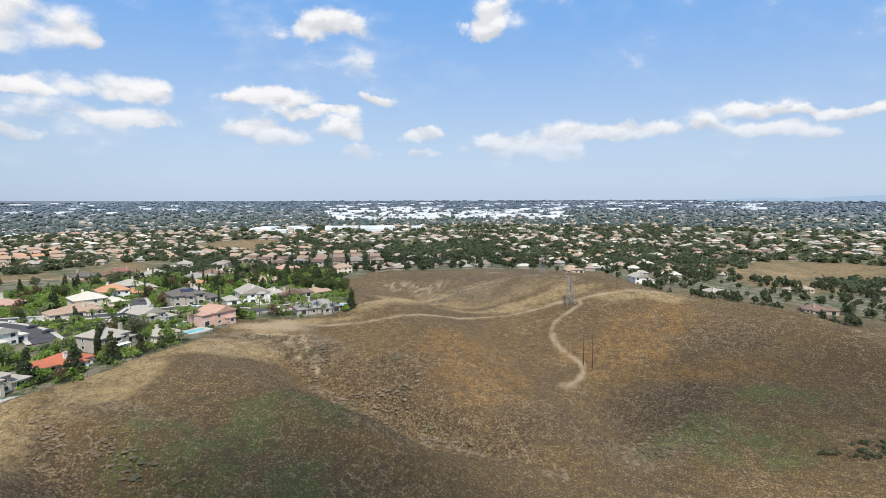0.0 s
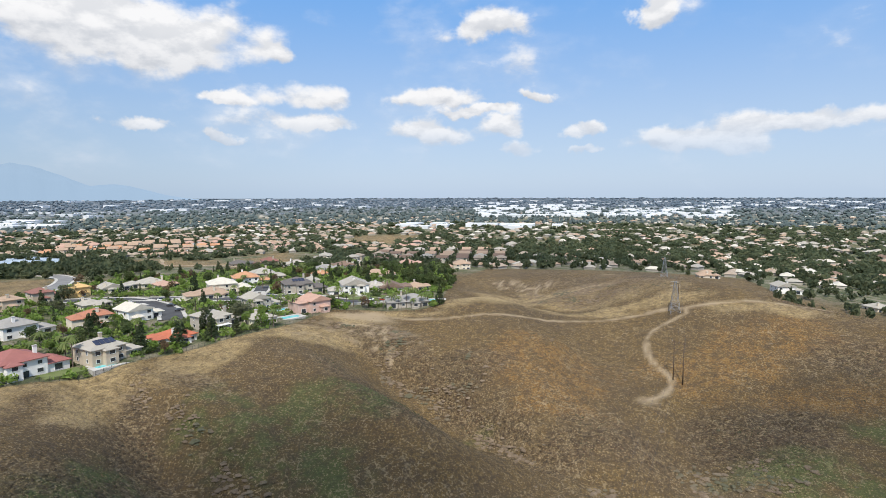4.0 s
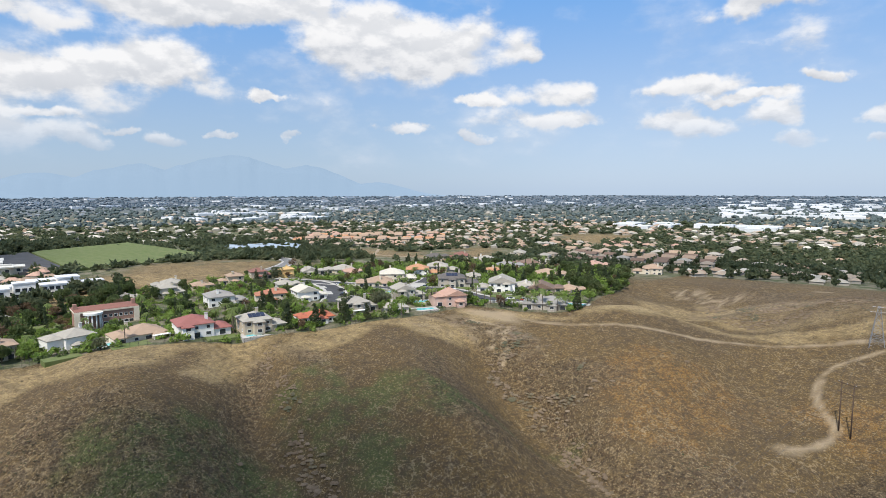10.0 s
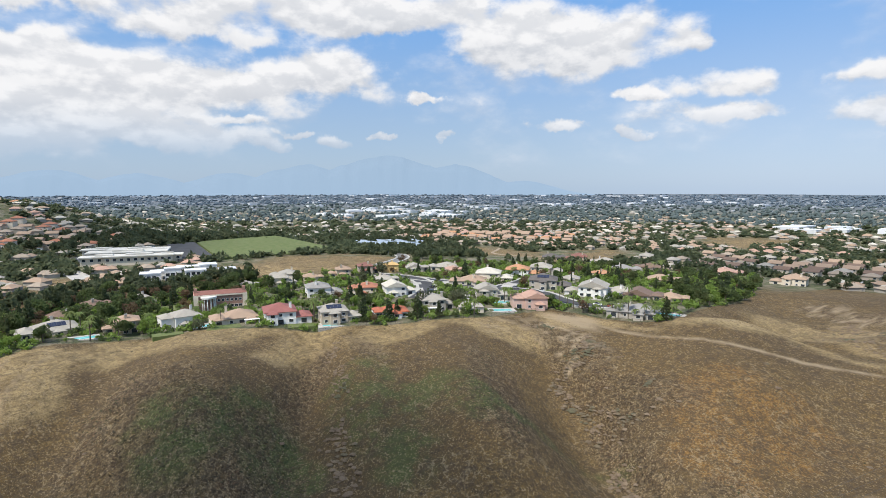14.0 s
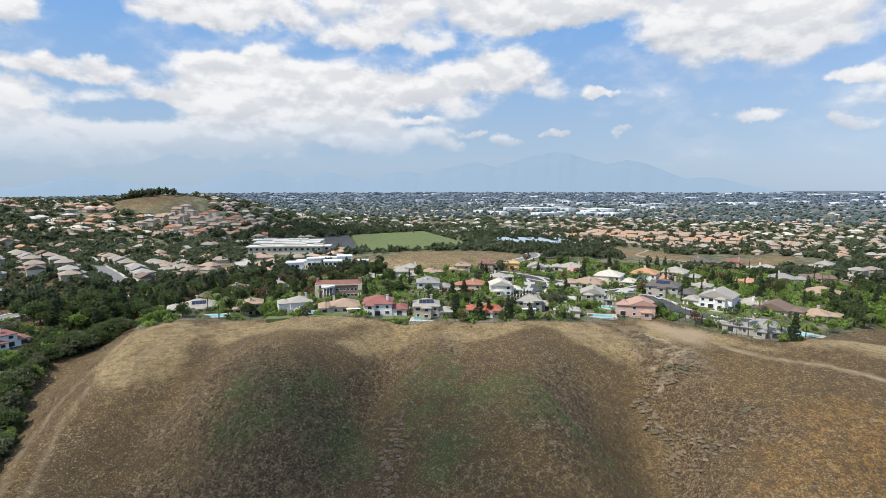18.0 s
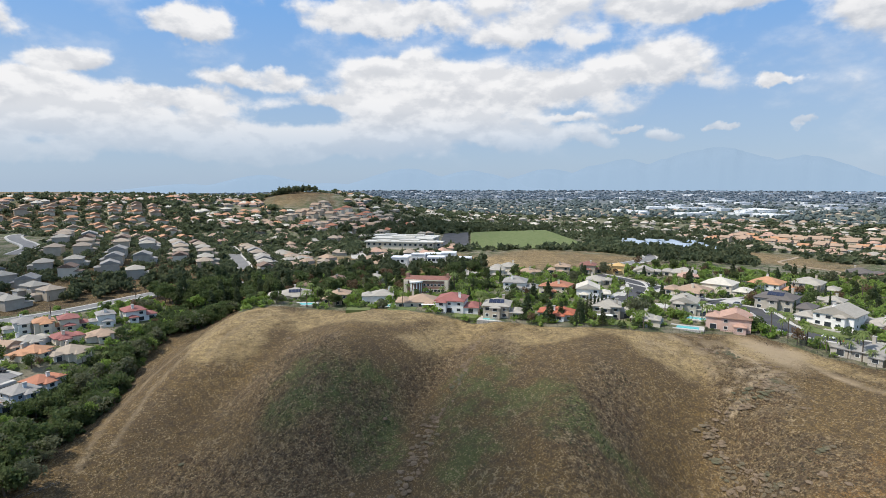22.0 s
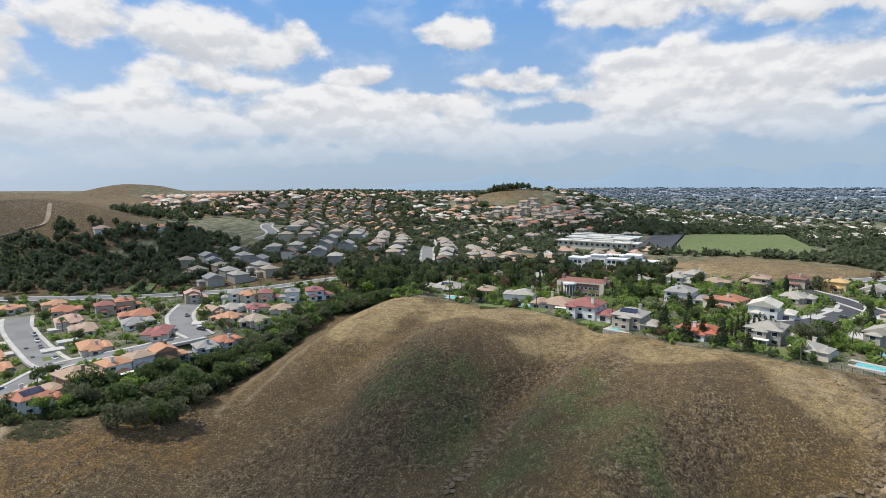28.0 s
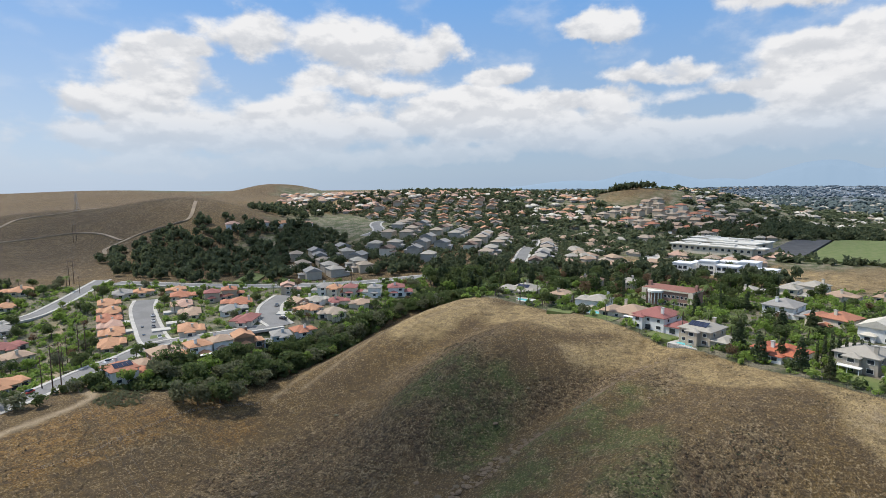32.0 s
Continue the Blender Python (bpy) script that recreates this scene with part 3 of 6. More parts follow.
# open dry fields between the tracts
field = sum(blob(gx, gy, *b) for b in ((-350, 225, 60, 90, 10), (-330, 160, 40, 60), (-300, 520, 40, 130, 30), (-400, 470, 70, 60), (-300, 850, 70, 80), (330, 560, 60, 90), (-372, 56, 26, 22), (-445, -375, 75, 36, 30), (-758, -57, 70, 60), (430, 640, 90, 80), (100, 900, 240, 40), (-80, 760, 60, 30)))
yard = yard * (1 - np.clip(field, 0, 1))
straw = np.clip(straw + 0.6 * field * (gx > -700), 0, 1)
nx, ny = len(AX), len(AY)
idx = np.arange(nx * ny).reshape(ny, nx)
quads = np.stack([idx[:-1, :-1], idx[:-1, 1:], idx[1:, 1:], idx[1:, :-1]], -1).reshape(-1, 4)
gm = bpy.data.meshes.new("ground")
gm.from_pydata(np.stack([gx, gy, gzv], -1).reshape(-1, 3).tolist(), [], quads.tolist())
gm.polygons.foreach_set("use_smooth", np.ones(len(quads), bool))
hazy_plain = sstep(900, 2600, rr) * (gy > -400)       # paved ground of the far city, blue-grey haze put into its colour
for name, chans in (("cover", (dirt, green, scrub)), ("tone", (gold, straw, yard)), ("city", (hazy_plain, 0.8 * blob(gx, gy, -30, 303, 15, 17, 20, 0.15), hazy_plain))):
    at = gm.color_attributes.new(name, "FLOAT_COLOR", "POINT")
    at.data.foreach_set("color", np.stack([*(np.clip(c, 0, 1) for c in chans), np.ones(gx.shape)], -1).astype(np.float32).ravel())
k = Mat("dry_hills", 0.95)
cov, ton = k.attr("cover"), k.attr("tone")
n1, n2, n3, n4 = k.noise(0.022, 4), k.noise(0.10, 6, 0.68), k.noise(0.45, 6, 0.75), k.noise(1.5, 4, 0.75)
bush = k.ramp(k.math("ADD", k.voronoi(0.60, 0.35), k.math("MULTIPLY", k.noise(2.6, 3, 0.7), 0.3)), 0.48, 0.70, 1.0, 0.0)
cracks = k.math("MULTIPLY", k.ramp(k.voronoi(0.22, 0.9, "DISTANCE_TO_EDGE"), 0.012, 0.05, 1.0, 0.0), k.ramp(k.noise(0.06, 3), 0.45, 0.62))
steps = k.noise(1.0, 3, 0.6, stretch=(0.16, 0.16, 2.6))
fibre = k.noise(4.5, 3, 0.7)
fine, mott = k.noise(1.5, 3, 0.65), k.noise(0.38, 4, 0.7)
fleck = k.ramp(k.noise(1.9, 4, 0.7), 0.46, 0.62)
c = k.mix(k.ramp(n1, 0.35, 0.65), (0.185, 0.118, 0.039), (0.126, 0.081, 0.032))
c = k.mix(k.math("MULTIPLY", ton[0], k.ramp(n2, 0.30, 0.60)), c, (0.285, 0.152, 0.038))
c = k.mix(k.math("MULTIPLY", ton[1], k.ramp(n2, 0.26, 0.54)), c, (0.43, 0.315, 0.150))
c = k.mix(k.ramp(n3, 0.42, 0.66, 0.0, 0.55), c, (0.076, 0.055, 0.033))
c = k.mix(k.math("MULTIPLY", fleck, k.ramp(n3, 0.40, 0.62, 0.15, 0.55)), c, (0.068, 0.051, 0.033))
c = k.mix(k.ramp(n4, 0.54, 0.62, 0.0, 0.75), c, (0.30, 0.208, 0.098))
twig = k.mix(k.ramp(n2, 0.40, 0.62), (0.108, 0.072, 0.038), (0.118, 0.070, 0.041))
twig = k.mix(k.math("MULTIPLY", cov[1], k.ramp(n2, 0.36, 0.60, 0.15, 0.95)), twig, (0.082, 0.112, 0.034))
c = k.mix(k.math("MULTIPLY", cov[2], k.math("MULTIPLY", k.math("SUBTRACT", 1.0, bush), k.ramp(n3, 0.30, 0.6, 0.10, 0.60))), c, (0.30, 0.225, 0.128))
c = k.mix(k.math("MULTIPLY", cov[2], k.ramp(bush, 0.0, 1.0, 0.30, 0.66)), c, twig)
c = k.mix(k.math("MULTIPLY", cov[1], k.ramp(n2, 0.38, 0.62, 0.0, 0.55)), c, (0.092, 0.125, 0.036))
c = k.mix(k.math("MULTIPLY", cracks, 0.55), c, (0.40, 0.31, 0.185))
c = k.mix(k.ramp(steps, 0.50, 0.64, 0.0, 0.38), c, (0.072, 0.052, 0.032))
c = k.mix(k.ramp(steps, 0.34, 0.44, 0.28, 0.0), c, (0.29, 0.205, 0.10))
c = k.mix(k.ramp(fibre, 0.50, 0.66, 0.0, 0.5), c, (0.058, 0.042, 0.026))
dry = k.ramp(ton[1], 0.0, 1.0, 1.0, 0.35)
c = k.mix(k.math("MULTIPLY", dry, k.ramp(mott, 0.50, 0.60, 0.0, 0.5)), c, (0.068, 0.050, 0.033))
c = k.mix(k.math("MULTIPLY", dry, k.ramp(fine, 0.52, 0.58, 0.0, 0.62)), c, (0.055, 0.039, 0.023))
c = k.mix(k.math("MULTIPLY", cov[1], k.ramp(n2, 0.42, 0.60, 0.05, 0.42)), c, (0.088, 0.120, 0.034))
c = k.mix(k.math("MULTIPLY", k.ramp(fine, 0.39, 0.45, 0.85, 0.0), k.ramp(mott, 0.42, 0.56, 1.0, 0.35)), c, (0.30, 0.225, 0.13))
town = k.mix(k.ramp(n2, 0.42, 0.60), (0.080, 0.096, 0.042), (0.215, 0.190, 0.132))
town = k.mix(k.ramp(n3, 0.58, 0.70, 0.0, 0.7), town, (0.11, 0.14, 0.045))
# far town ground blends to blue-grey, a painted haze of distance
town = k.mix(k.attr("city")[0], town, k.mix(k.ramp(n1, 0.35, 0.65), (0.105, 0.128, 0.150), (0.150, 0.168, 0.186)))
strip = k.n.new("ShaderNodeTexWave")
strip.inputs["Scale"].default_value, strip.inputs["Distortion"].default_value, strip.inputs["Detail"].default_value = 0.32, 3.0, 3.0
k.l.new(k.where(), strip.inputs["Vector"])
dome_cut = k.attr("city")[1]
c = k.mix(k.math("MULTIPLY", dome_cut, k.ramp(strip.outputs["Fac"], 0.30, 0.75, 0.15, 0.9)), c, (0.43, 0.33, 0.18))
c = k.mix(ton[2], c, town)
c = k.mix(k.math("MULTIPLY", cov[0], k.ramp(n3, 0.25, 0.5, 0.55, 1.0)), c, (0.40, 0.31, 0.20))
k.done(c, k.math("ADD", k.math("ADD", n3, k.math("MULTIPLY", n4, 0.4)), k.math("ADD", k.math("MULTIPLY", fleck, 0.3), k.math("ADD", k.math("MULTIPLY", steps, 0.7), k.math("MULTIPLY", k.math("MULTIPLY", bush, cov[2]), 1.2)))), 0.55, 1.0)
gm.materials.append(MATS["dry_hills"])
ground = tagged(new("ground", gm), "dry brown grass hills falling to a wide valley", "ground", kind="structure")

# ---- building helpers ----
TILE = {"grey": (0.37, 0.34, 0.29), "slate": (0.29, 0.275, 0.255), "brown": (0.20, 0.135, 0.10), "tan": (0.38, 0.27, 0.19), "red": (0.29, 0.115, 0.10), "vermilion": (0.42, 0.13, 0.07), "terracotta": (0.40, 0.17, 0.10),
        "orange": (0.47, 0.25, 0.14), "redbrown": (0.24, 0.11, 0.085), "yellow": (0.58, 0.38, 0.16), "cream": (0.56, 0.52, 0.44), "pinktile": (0.46, 0.29, 0.22), "dark": (0.13, 0.115, 0.105), "greige": (0.35, 0.285, 0.22)}
STUCCO = {"white": (0.80, 0.78, 0.74), "cream": (0.68, 0.60, 0.48), "beige": (0.50, 0.42, 0.32), "greige": (0.42, 0.38, 0.32), "pink": (0.60, 0.42, 0.35), "yellow": (0.64, 0.47, 0.22), "brownwall": (0.27, 0.18, 0.12), "bluegrey": (0.40, 0.45, 0.50)}
for n, c in TILE.items():
    k = Mat("tile_" + n, 0.85)
    big, row = k.noise(0.5, 3), k.noise(5.0, 3)
    v = k.mix(k.ramp(big, 0.3, 0.7), c, tuple(0.88 * q for q in c))
    v = k.mix(k.math("MULTIPLY", k.random(), 0.25), v, tuple(0.6 * q + 0.05 for q in c))
    k.done(k.mix(k.ramp(row, 0.45, 0.7, 0.0, 0.30), v, tuple(0.55 * q for q in c)), row, 0.08)
for n, c in STUCCO.items():
    varied("stucco_" + n, c, tuple(0.88 * q for q in c), 1.5, 0.9, wear=0.10)
varied("white_trim", (0.74, 0.73, 0.70), (0.66, 0.65, 0.62), 2, 0.6)
varied("asphalt", (0.075, 0.075, 0.078), (0.055, 0.055, 0.058), 0.6, 0.9, wear=0.3)
varied("pale_street", (0.21, 0.205, 0.20), (0.17, 0.168, 0.162), 0.5, 0.9, wear=0.25)
varied("concrete", (0.47, 0.45, 0.41), (0.38, 0.36, 0.33), 0.8, 0.9, wear=0.2)
varied("lawn", (0.105, 0.140, 0.042), (0.145, 0.165, 0.065), 0.8, 0.95, wear=0.3)
varied("dark_metal", (0.06, 0.06, 0.06), (0.09, 0.085, 0.08), 3, 0.6, 0.4)
varied("galvanised", (0.36, 0.37, 0.38), (0.28, 0.28, 0.29), 2, 0.5, 0.6)
varied("pole_wood", (0.085, 0.055, 0.038), (0.12, 0.085, 0.06), 3, 0.9, wear=0.35)
varied("solar", (0.018, 0.024, 0.05), (0.03, 0.04, 0.075), 2, 0.15)
varied("shade_cloth", (0.30, 0.37, 0.44), (0.38, 0.44, 0.50), 0.3, 0.7, wear=0.3)
varied("school_roof", (0.62, 0.60, 0.54), (0.52, 0.50, 0.45), 0.3, 0.7, wear=0.2)
varied("white_roof", (0.78, 0.79, 0.80), (0.60, 0.61, 0.63), 0.05, 0.7, wear=0.2)
varied("brick", (0.36, 0.215, 0.165), (0.30, 0.18, 0.14), 2, 0.9, wear=0.2)
k = Mat("glass", 0.08)
k.b.inputs["Specular IOR Level"].default_value = 0.6
k.done((0.035, 0.042, 0.05))
k = Mat("pool_water", 0.06)
k.done(k.mix(k.ramp(k.noise(0.8), 0.3, 0.7), (0.10, 0.42, 0.46), (0.20, 0.55, 0.58)))


def part(name, bm, material, parent=None, label="", smooth=False, at=None):
    """Links a bmesh as one mesh object, under parent if given."""
    me = bpy.data.meshes.new(name)
    bm.to_mesh(me)
    bm.free()
    if smooth:
        me.polygons.foreach_set("use_smooth", np.ones(len(me.polygons), bool))
    for m in (material if isinstance(material, (list, tuple)) else (material,)):
        me.materials.append(MATS[m])
    return put(name, me, parent, label, at)


def put(name, me, parent=None, label="", at=None):
    ob = new(name, me)
    if parent is not None:
        ob.parent = parent
    if label:
        ob["label"] = label
    if at is not None:
        ob.matrix_basis = at
    return ob


def thing(name, m, label, category, group=""):
    ob = new(name)
    ob.empty_display_size = 0.5
    ob.matrix_basis = m
    return tagged(ob, label, category, group)


def box(bm, x0, x1, y0, y1, z0, z1, mat=0):
    vs = [bm.verts.new(p) for p in ((x0, y0, z0), (x1, y0, z0), (x1, y1, z0), (x0, y1, z0), (x0, y0, z1), (x1, y0, z1), (x1, y1, z1), (x0, y1, z1))]
    for f in ((3, 2, 1, 0), (4, 5, 6, 7), (0, 1, 5, 4), (1, 2, 6, 5), (2, 3, 7, 6), (3, 0, 4, 7)):
        bm.faces.new([vs[i] for i in f]).material_index = mat
    return vs


def hip(bm, x0, x1, y0, y1, z, pitch=0.42, over=0.6, gable=False):
    """A tiled roof with its eaves: hipped, or gabled at both ends."""
    x0, x1, y0, y1 = x0 - over, x1 + over, y0 - over, y1 + over
    w, d = x1 - x0, y1 - y0
    low = [bm.verts.new(p) for p in ((x0, y0, z - 0.25), (x1, y0, z - 0.25), (x1, y1, z - 0.25), (x0, y1, z - 0.25))]
    top = [bm.verts.new(p) for p in ((x0, y0, z), (x1, y0, z), (x1, y1, z), (x0, y1, z))]
    h = pitch * min(w, d) / 2
    if w >= d:
        i = 0.05 if gable else d / 2 * 0.98
        a, b = bm.verts.new((x0 + i, (y0 + y1) / 2, z + h)), bm.verts.new((x1 - i, (y0 + y1) / 2, z + h))
        faces = ((top[0], top[1], b, a), (top[1], top[2], b), (top[2], top[3], a, b), (top[3], top[0], a))
    else:
        i = 0.05 if gable else w / 2 * 0.98
        a, b = bm.verts.new(((x0 + x1) / 2, y0 + i, z + h)), bm.verts.new(((x0 + x1) / 2, y1 - i, z + h))
        faces = ((top[0], top[1], a), (top[1], top[2], b, a), (top[2], top[3], b), (top[3], top[0], a, b))
    for f in faces:
        bm.faces.new(f)
    bm.faces.new(low[::-1])
    for i in range(4):
        bm.faces.new((low[i], low[(i + 1) % 4], top[(i + 1) % 4], top[i]))
    return h


def tube(bm, p, q, r0, r1, n=8, mat=0):
    """A tapered round bar from p to q."""
    p, q = Vector(p), Vector(q)
    ax = (q - p).normalized()
    s = ax.orthogonal().normalized()
    u = ax.cross(s)
    a, b = [], []
    for i in range(n):
        w = s * math.cos(math.tau * i / n) + u * math.sin(math.tau * i / n)
        a.append(bm.verts.new(p + w * r0))
        b.append(bm.verts.new(q + w * r1))
    for i in range(n):
        bm.faces.new((a[i], a[(i + 1) % n], b[(i + 1) % n], b[i])).material_index = mat
    bm.faces.new(a[::-1]).material_index = mat
    bm.faces.new(b).material_index = mat


def framed(name, w, h, rim, frame_mat, pane_mat):
    """One solid piece: a raised frame round a recessed panel."""
    bm = bmesh.new()
    x, d = w / 2 + rim, 0.12
    o = [(-x, -d, -rim), (x, -d, -rim), (x, -d, h + rim), (-x, -d, h + rim)]
    i = [(-w / 2, -d, 0), (w / 2, -d, 0), (w / 2, -d, h), (-w / 2, -d, h)]
    rings = [[bm.verts.new((p[0], 0.02, p[2])) for p in o], [bm.verts.new(p) for p in o], [bm.verts.new(p) for p in i], [bm.verts.new((p[0], -0.04, p[2])) for p in i]]
    for a, b in zip(rings, rings[1:]):
        for j in range(4):
            bm.faces.new((a[j], a[(j + 1) % 4], b[(j + 1) % 4], b[j]))
    bm.faces.new(rings[3]).material_index = 1
    me = bpy.data.meshes.new(name)
    bm.to_mesh(me)
    bm.free()
    me.materials.append(MATS[frame_mat])
    me.materials.append(MATS[pane_mat])
    return me


WINDOWS = [framed("window", *s, 0.11, "white_trim", "glass") for s in ((1.3, 1.2), (1.8, 1.3), (0.8, 1.3), (2.4, 2.1))]
GARAGE = framed("garage_door", 4.8, 2.2, 0.12, "white_trim", "stucco_white")
DOOR = framed("door", 1.0, 2.1, 0.12, "white_trim", "pole_wood")
FOOT = []       # x, y, radius of what stands on the ground
WORDS = {"greige": "grey-beige", "brownwall": "brown", "bluegrey": "blue-grey", "pinktile": "pink clay", "redbrown": "red-brown"}


def house(x, y, turn, w, d, storeys, roof, wall, extra=""):
    """A stucco villa: main block, lower wing, hipped tile roofs, chimney, windows on all sides."""
    rng = random.Random(int(x * 13 + y * 7))
    z = min(gz(x + i * w * 0.4, y + j * d * 0.4) for i in (-1, 1) for j in (-1, 1)) * 0.5 + gz(x, y) * 0.5
    rw, ww = WORDS.get(roof, roof), WORDS.get(wall, wall)
    root = thing("house", pose(x, y, z, 0, 0, turn), f"{'two-storey' if storeys == 2 else 'single-storey'} {ww} stucco house with {rw} tile roof", "house", "houses on the hill")
    FOOT.append((x, y, 0.55 * max(w, d)))
    h = 3.0 if storeys == 1 else 5.7
    flip = rng.choice((-1, 1))
    mw = w * (0.66 if storeys == 2 else 0.70)
    mx0, mx1 = (-w / 2, -w / 2 + mw) if flip < 0 else (w / 2 - mw, w / 2)
    bm = bmesh.new()
    box(bm, mx0, mx1, -d / 2, d / 2, -2.0, h)
    part("wall", bm, "stucco_" + wall, root)
    bm = bmesh.new()
    rh = hip(bm, mx0, mx1, -d / 2, d / 2, h + 0.1, 0.40, 0.65, rng.random() < 0.12)
    part("roof", bm, "tile_" + roof, root)
    # wing, a storey or so lower, set forward or back
    wx0, wx1 = (mx1 + 0.003, w / 2) if flip < 0 else (-w / 2, mx0 - 0.003)
    wd, off = d * rng.uniform(0.66, 0.85), rng.choice((-1, 1)) * d * 0.10
    wh = 2.9 if storeys == 1 or rng.random() < 0.7 else 5.2
    bm = bmesh.new()
    box(bm, wx0, wx1, off - wd / 2, off + wd / 2, -2.0, wh)
    part("wing", bm, "stucco_" + wall, root)
    bm = bmesh.new()
    over0 = 0.0 if wh < h - 1 else 0.3
    hip(bm, wx0 + (over0 if flip > 0 else 0.55), wx1 - (over0 if flip < 0 else 0.55) + (1.0 if wh >= h - 1 and flip > 0 else 0), off - wd / 2, off + wd / 2, wh + 0.06, 0.40, 0.55)
    part("wing_roof", bm, "tile_" + roof, root)
    # front gable bay
    bx = rng.uniform(mx0 + 3.0, mx1 - 3.0)
    by = 2.2
    bh = h - (0.35 if storeys == 1 else rng.choice((0.4, 2.9)))
    bm = bmesh.new()
    box(bm, bx - 2.2, bx + 2.2, -d / 2 - by, -d / 2 - 0.003, -2.0, bh)
    part("bay", bm, "stucco_" + wall, root)
    bm = bmesh.new()
    hip(bm, bx - 2.2, bx + 2.2, -d / 2 - by, -d / 2 + 2.4, bh + 0.05, 0.42, 0.45)
    part("bay_roof", bm, "tile_" + roof, root)
    bm = bmesh.new()
    cx, cy = rng.uniform(mx0 + 1.5, mx1 - 1.5), rng.choice((-0.3, 0.3)) * d
    box(bm, cx - 0.55, cx + 0.55, cy - 0.4, cy + 0.4, h - 0.5, h + rh + 0.7)
    stack = part("chimney", bm, "stucco_" + wall, root)
    bm = bmesh.new()
    box(bm, cx - 0.68, cx + 0.68, cy - 0.53, cy + 0.53, h + rh + 0.703, h + rh + 0.95)
    part("chimney_cap", bm, "concrete", stack)
    # windows and doors
    for s in range(storeys):
        zz = 0.9 + s * 2.8
        n = max(2, int(mw / 3.6))
        for i in range(n):
            wx = mx0 + (i + 0.5) * mw / n
            if abs(wx - bx) > 3.0:
                put("window", WINDOWS[3 if s == 0 and i % 2 else rng.choice((0, 1))], root, at=pose(wx, -d / 2, zz - (0.75 if s == 0 and i % 2 else 0)))
        ends = ((mx0, 270), (mx1, 90))
        for ex, rot in ends:
            clear = (ex == mx0) == (flip < 0) or s == 1 and wh < 4
            for j in (-0.25, 0.25):
                if clear:
                    put("window", WINDOWS[rng.choice((0, 2))], root, at=pose(ex, j * d, zz, 0, 0, rot))
    put("window", WINDOWS[1], root, at=pose(bx, -d / 2 - by, 0.9))
    if bh > 5:
        put("window", WINDOWS[1], root, at=pose(bx, -d / 2 - by, 3.7))
    put("garage_door", GARAGE, root, at=pose((wx0 + wx1) / 2, off + wd / 2, 0, 0, 0, 180))
    if abs(wx1 - wx0) > 4:
        put("window", WINDOWS[3], root, at=pose((wx0 + wx1) / 2, off - wd / 2, 0.15))
    put("door", DOOR, root, at=pose(mx0 + mw * 0.4, d / 2, 0, 0, 0, 180))
    if extra == "solar":
        sl = 0.40
        for i in range(4):
            bm = bmesh.new()
            u0, yy = -3.4 + i * 1.75, -d / 4
            zq = h + 0.1 + sl * (d / 4 + 0.65)
            vs = box(bm, u0, u0 + 1.65, -1.6, 1.6, 0.10, 0.16)
            part("solar_panel", bm, "solar", root, "dark blue solar panel", at=pose((mx0 + mx1) / 2, yy, zq, math.degrees(math.atan(sl)), 0, 0))
    if extra == "pergola":
        for px in (-3, 0, 3):
            for py in (-d / 2 - 4.4, -d / 2 - 2.4):
                bm = bmesh.new()
                box(bm, px + bx - 0.1, px + bx + 0.1, py - 0.1, py + 0.1, -1, 2.6)
                part("patio_post", bm, "white_trim", root)
        bm = bmesh.new()
        box(bm, bx - 3.4, bx + 3.4, -d / 2 - 4.8, -d / 2 - 2.205, 2.6, 2.75)
        part("patio_roof", bm, "white_trim", root)
    return root


# ---- villas on the ridge shelf and the tract below ----
house(-199, 53, 98, 22.8, 15.0, 1, "grey", "cream", "solar")
house(-238, 60, 96, 13.6, 9.8, 1, "brown", "cream")
house(-251, 76, 102, 14.0, 10.1, 2, "brown", "beige")
house(-189, 81, 88, 14.3, 10.3, 2, "tan", "beige")
house(-181, 104, 94, 16.4, 11.8, 2, "grey", "white")
house(-168, 125, 85, 19.9, 14.3, 1, "tan", "cream", "pergola")
house(-153, 146, 76, 20.7, 14.9, 2, "red", "white")
house(-139, 166, 75, 17.9, 12.9, 2, "grey", "beige", "solar")
house(-132, 189, 70, 15.7, 11.3, 1, "vermilion", "white")
house(-259, 99, 100, 11.5, 9.0, 2, "grey", "cream")
house(-208, 187, 75, 19.8, 14.2, 2, "slate", "white")
house(-189, 203, 63, 16.3, 11.8, 2, "terracotta", "cream")
house(-268, 184, 78, 15.0, 10.8, 2, "grey", "cream")
house(-272, 206, 75, 13.6, 9.8, 1, "tan", "cream")
house(-272, 226, 72, 14.7, 10.6, 2, "tan", "beige")
house(-273, 250, 69, 15.8, 11.4, 2, "redbrown", "beige")
house(-267, 265, 67, 11.5, 9.0, 2, "yellow", "yellow")
house(-226, 240, 68, 14.9, 10.7, 1, "grey", "cream")
house(-178, 221, 73, 17.5, 12.6, 2, "cream", "white")
house(-274, 163, 81, 11.5, 9.0, 1, "grey", "cream")
house(-130, 215, 71, 17.9, 12.9, 2, "grey", "greige", "pergola")
house(-114, 224, 62, 11.5, 9.0, 1, "grey", "cream")
house(-133, 253, 58, 16.7, 12.0, 2, "grey", "greige")
house(-107, 256, 60, 16.8, 12.1, 2, "pinktile", "pink")
house(-136, 301, 43, 24.0, 15.0, 2, "dark", "greige", "solar")
house(-107, 300, 34, 22.3, 15.0, 2, "grey", "white")
house(-100, 317, 31, 15.5, 11.2, 1, "grey", "white")
house(-86, 322, 30, 19.7, 14.2, 1, "brown", "beige")
house(-66, 286, 27, 22.0, 14.0, 1, "slate", "greige")
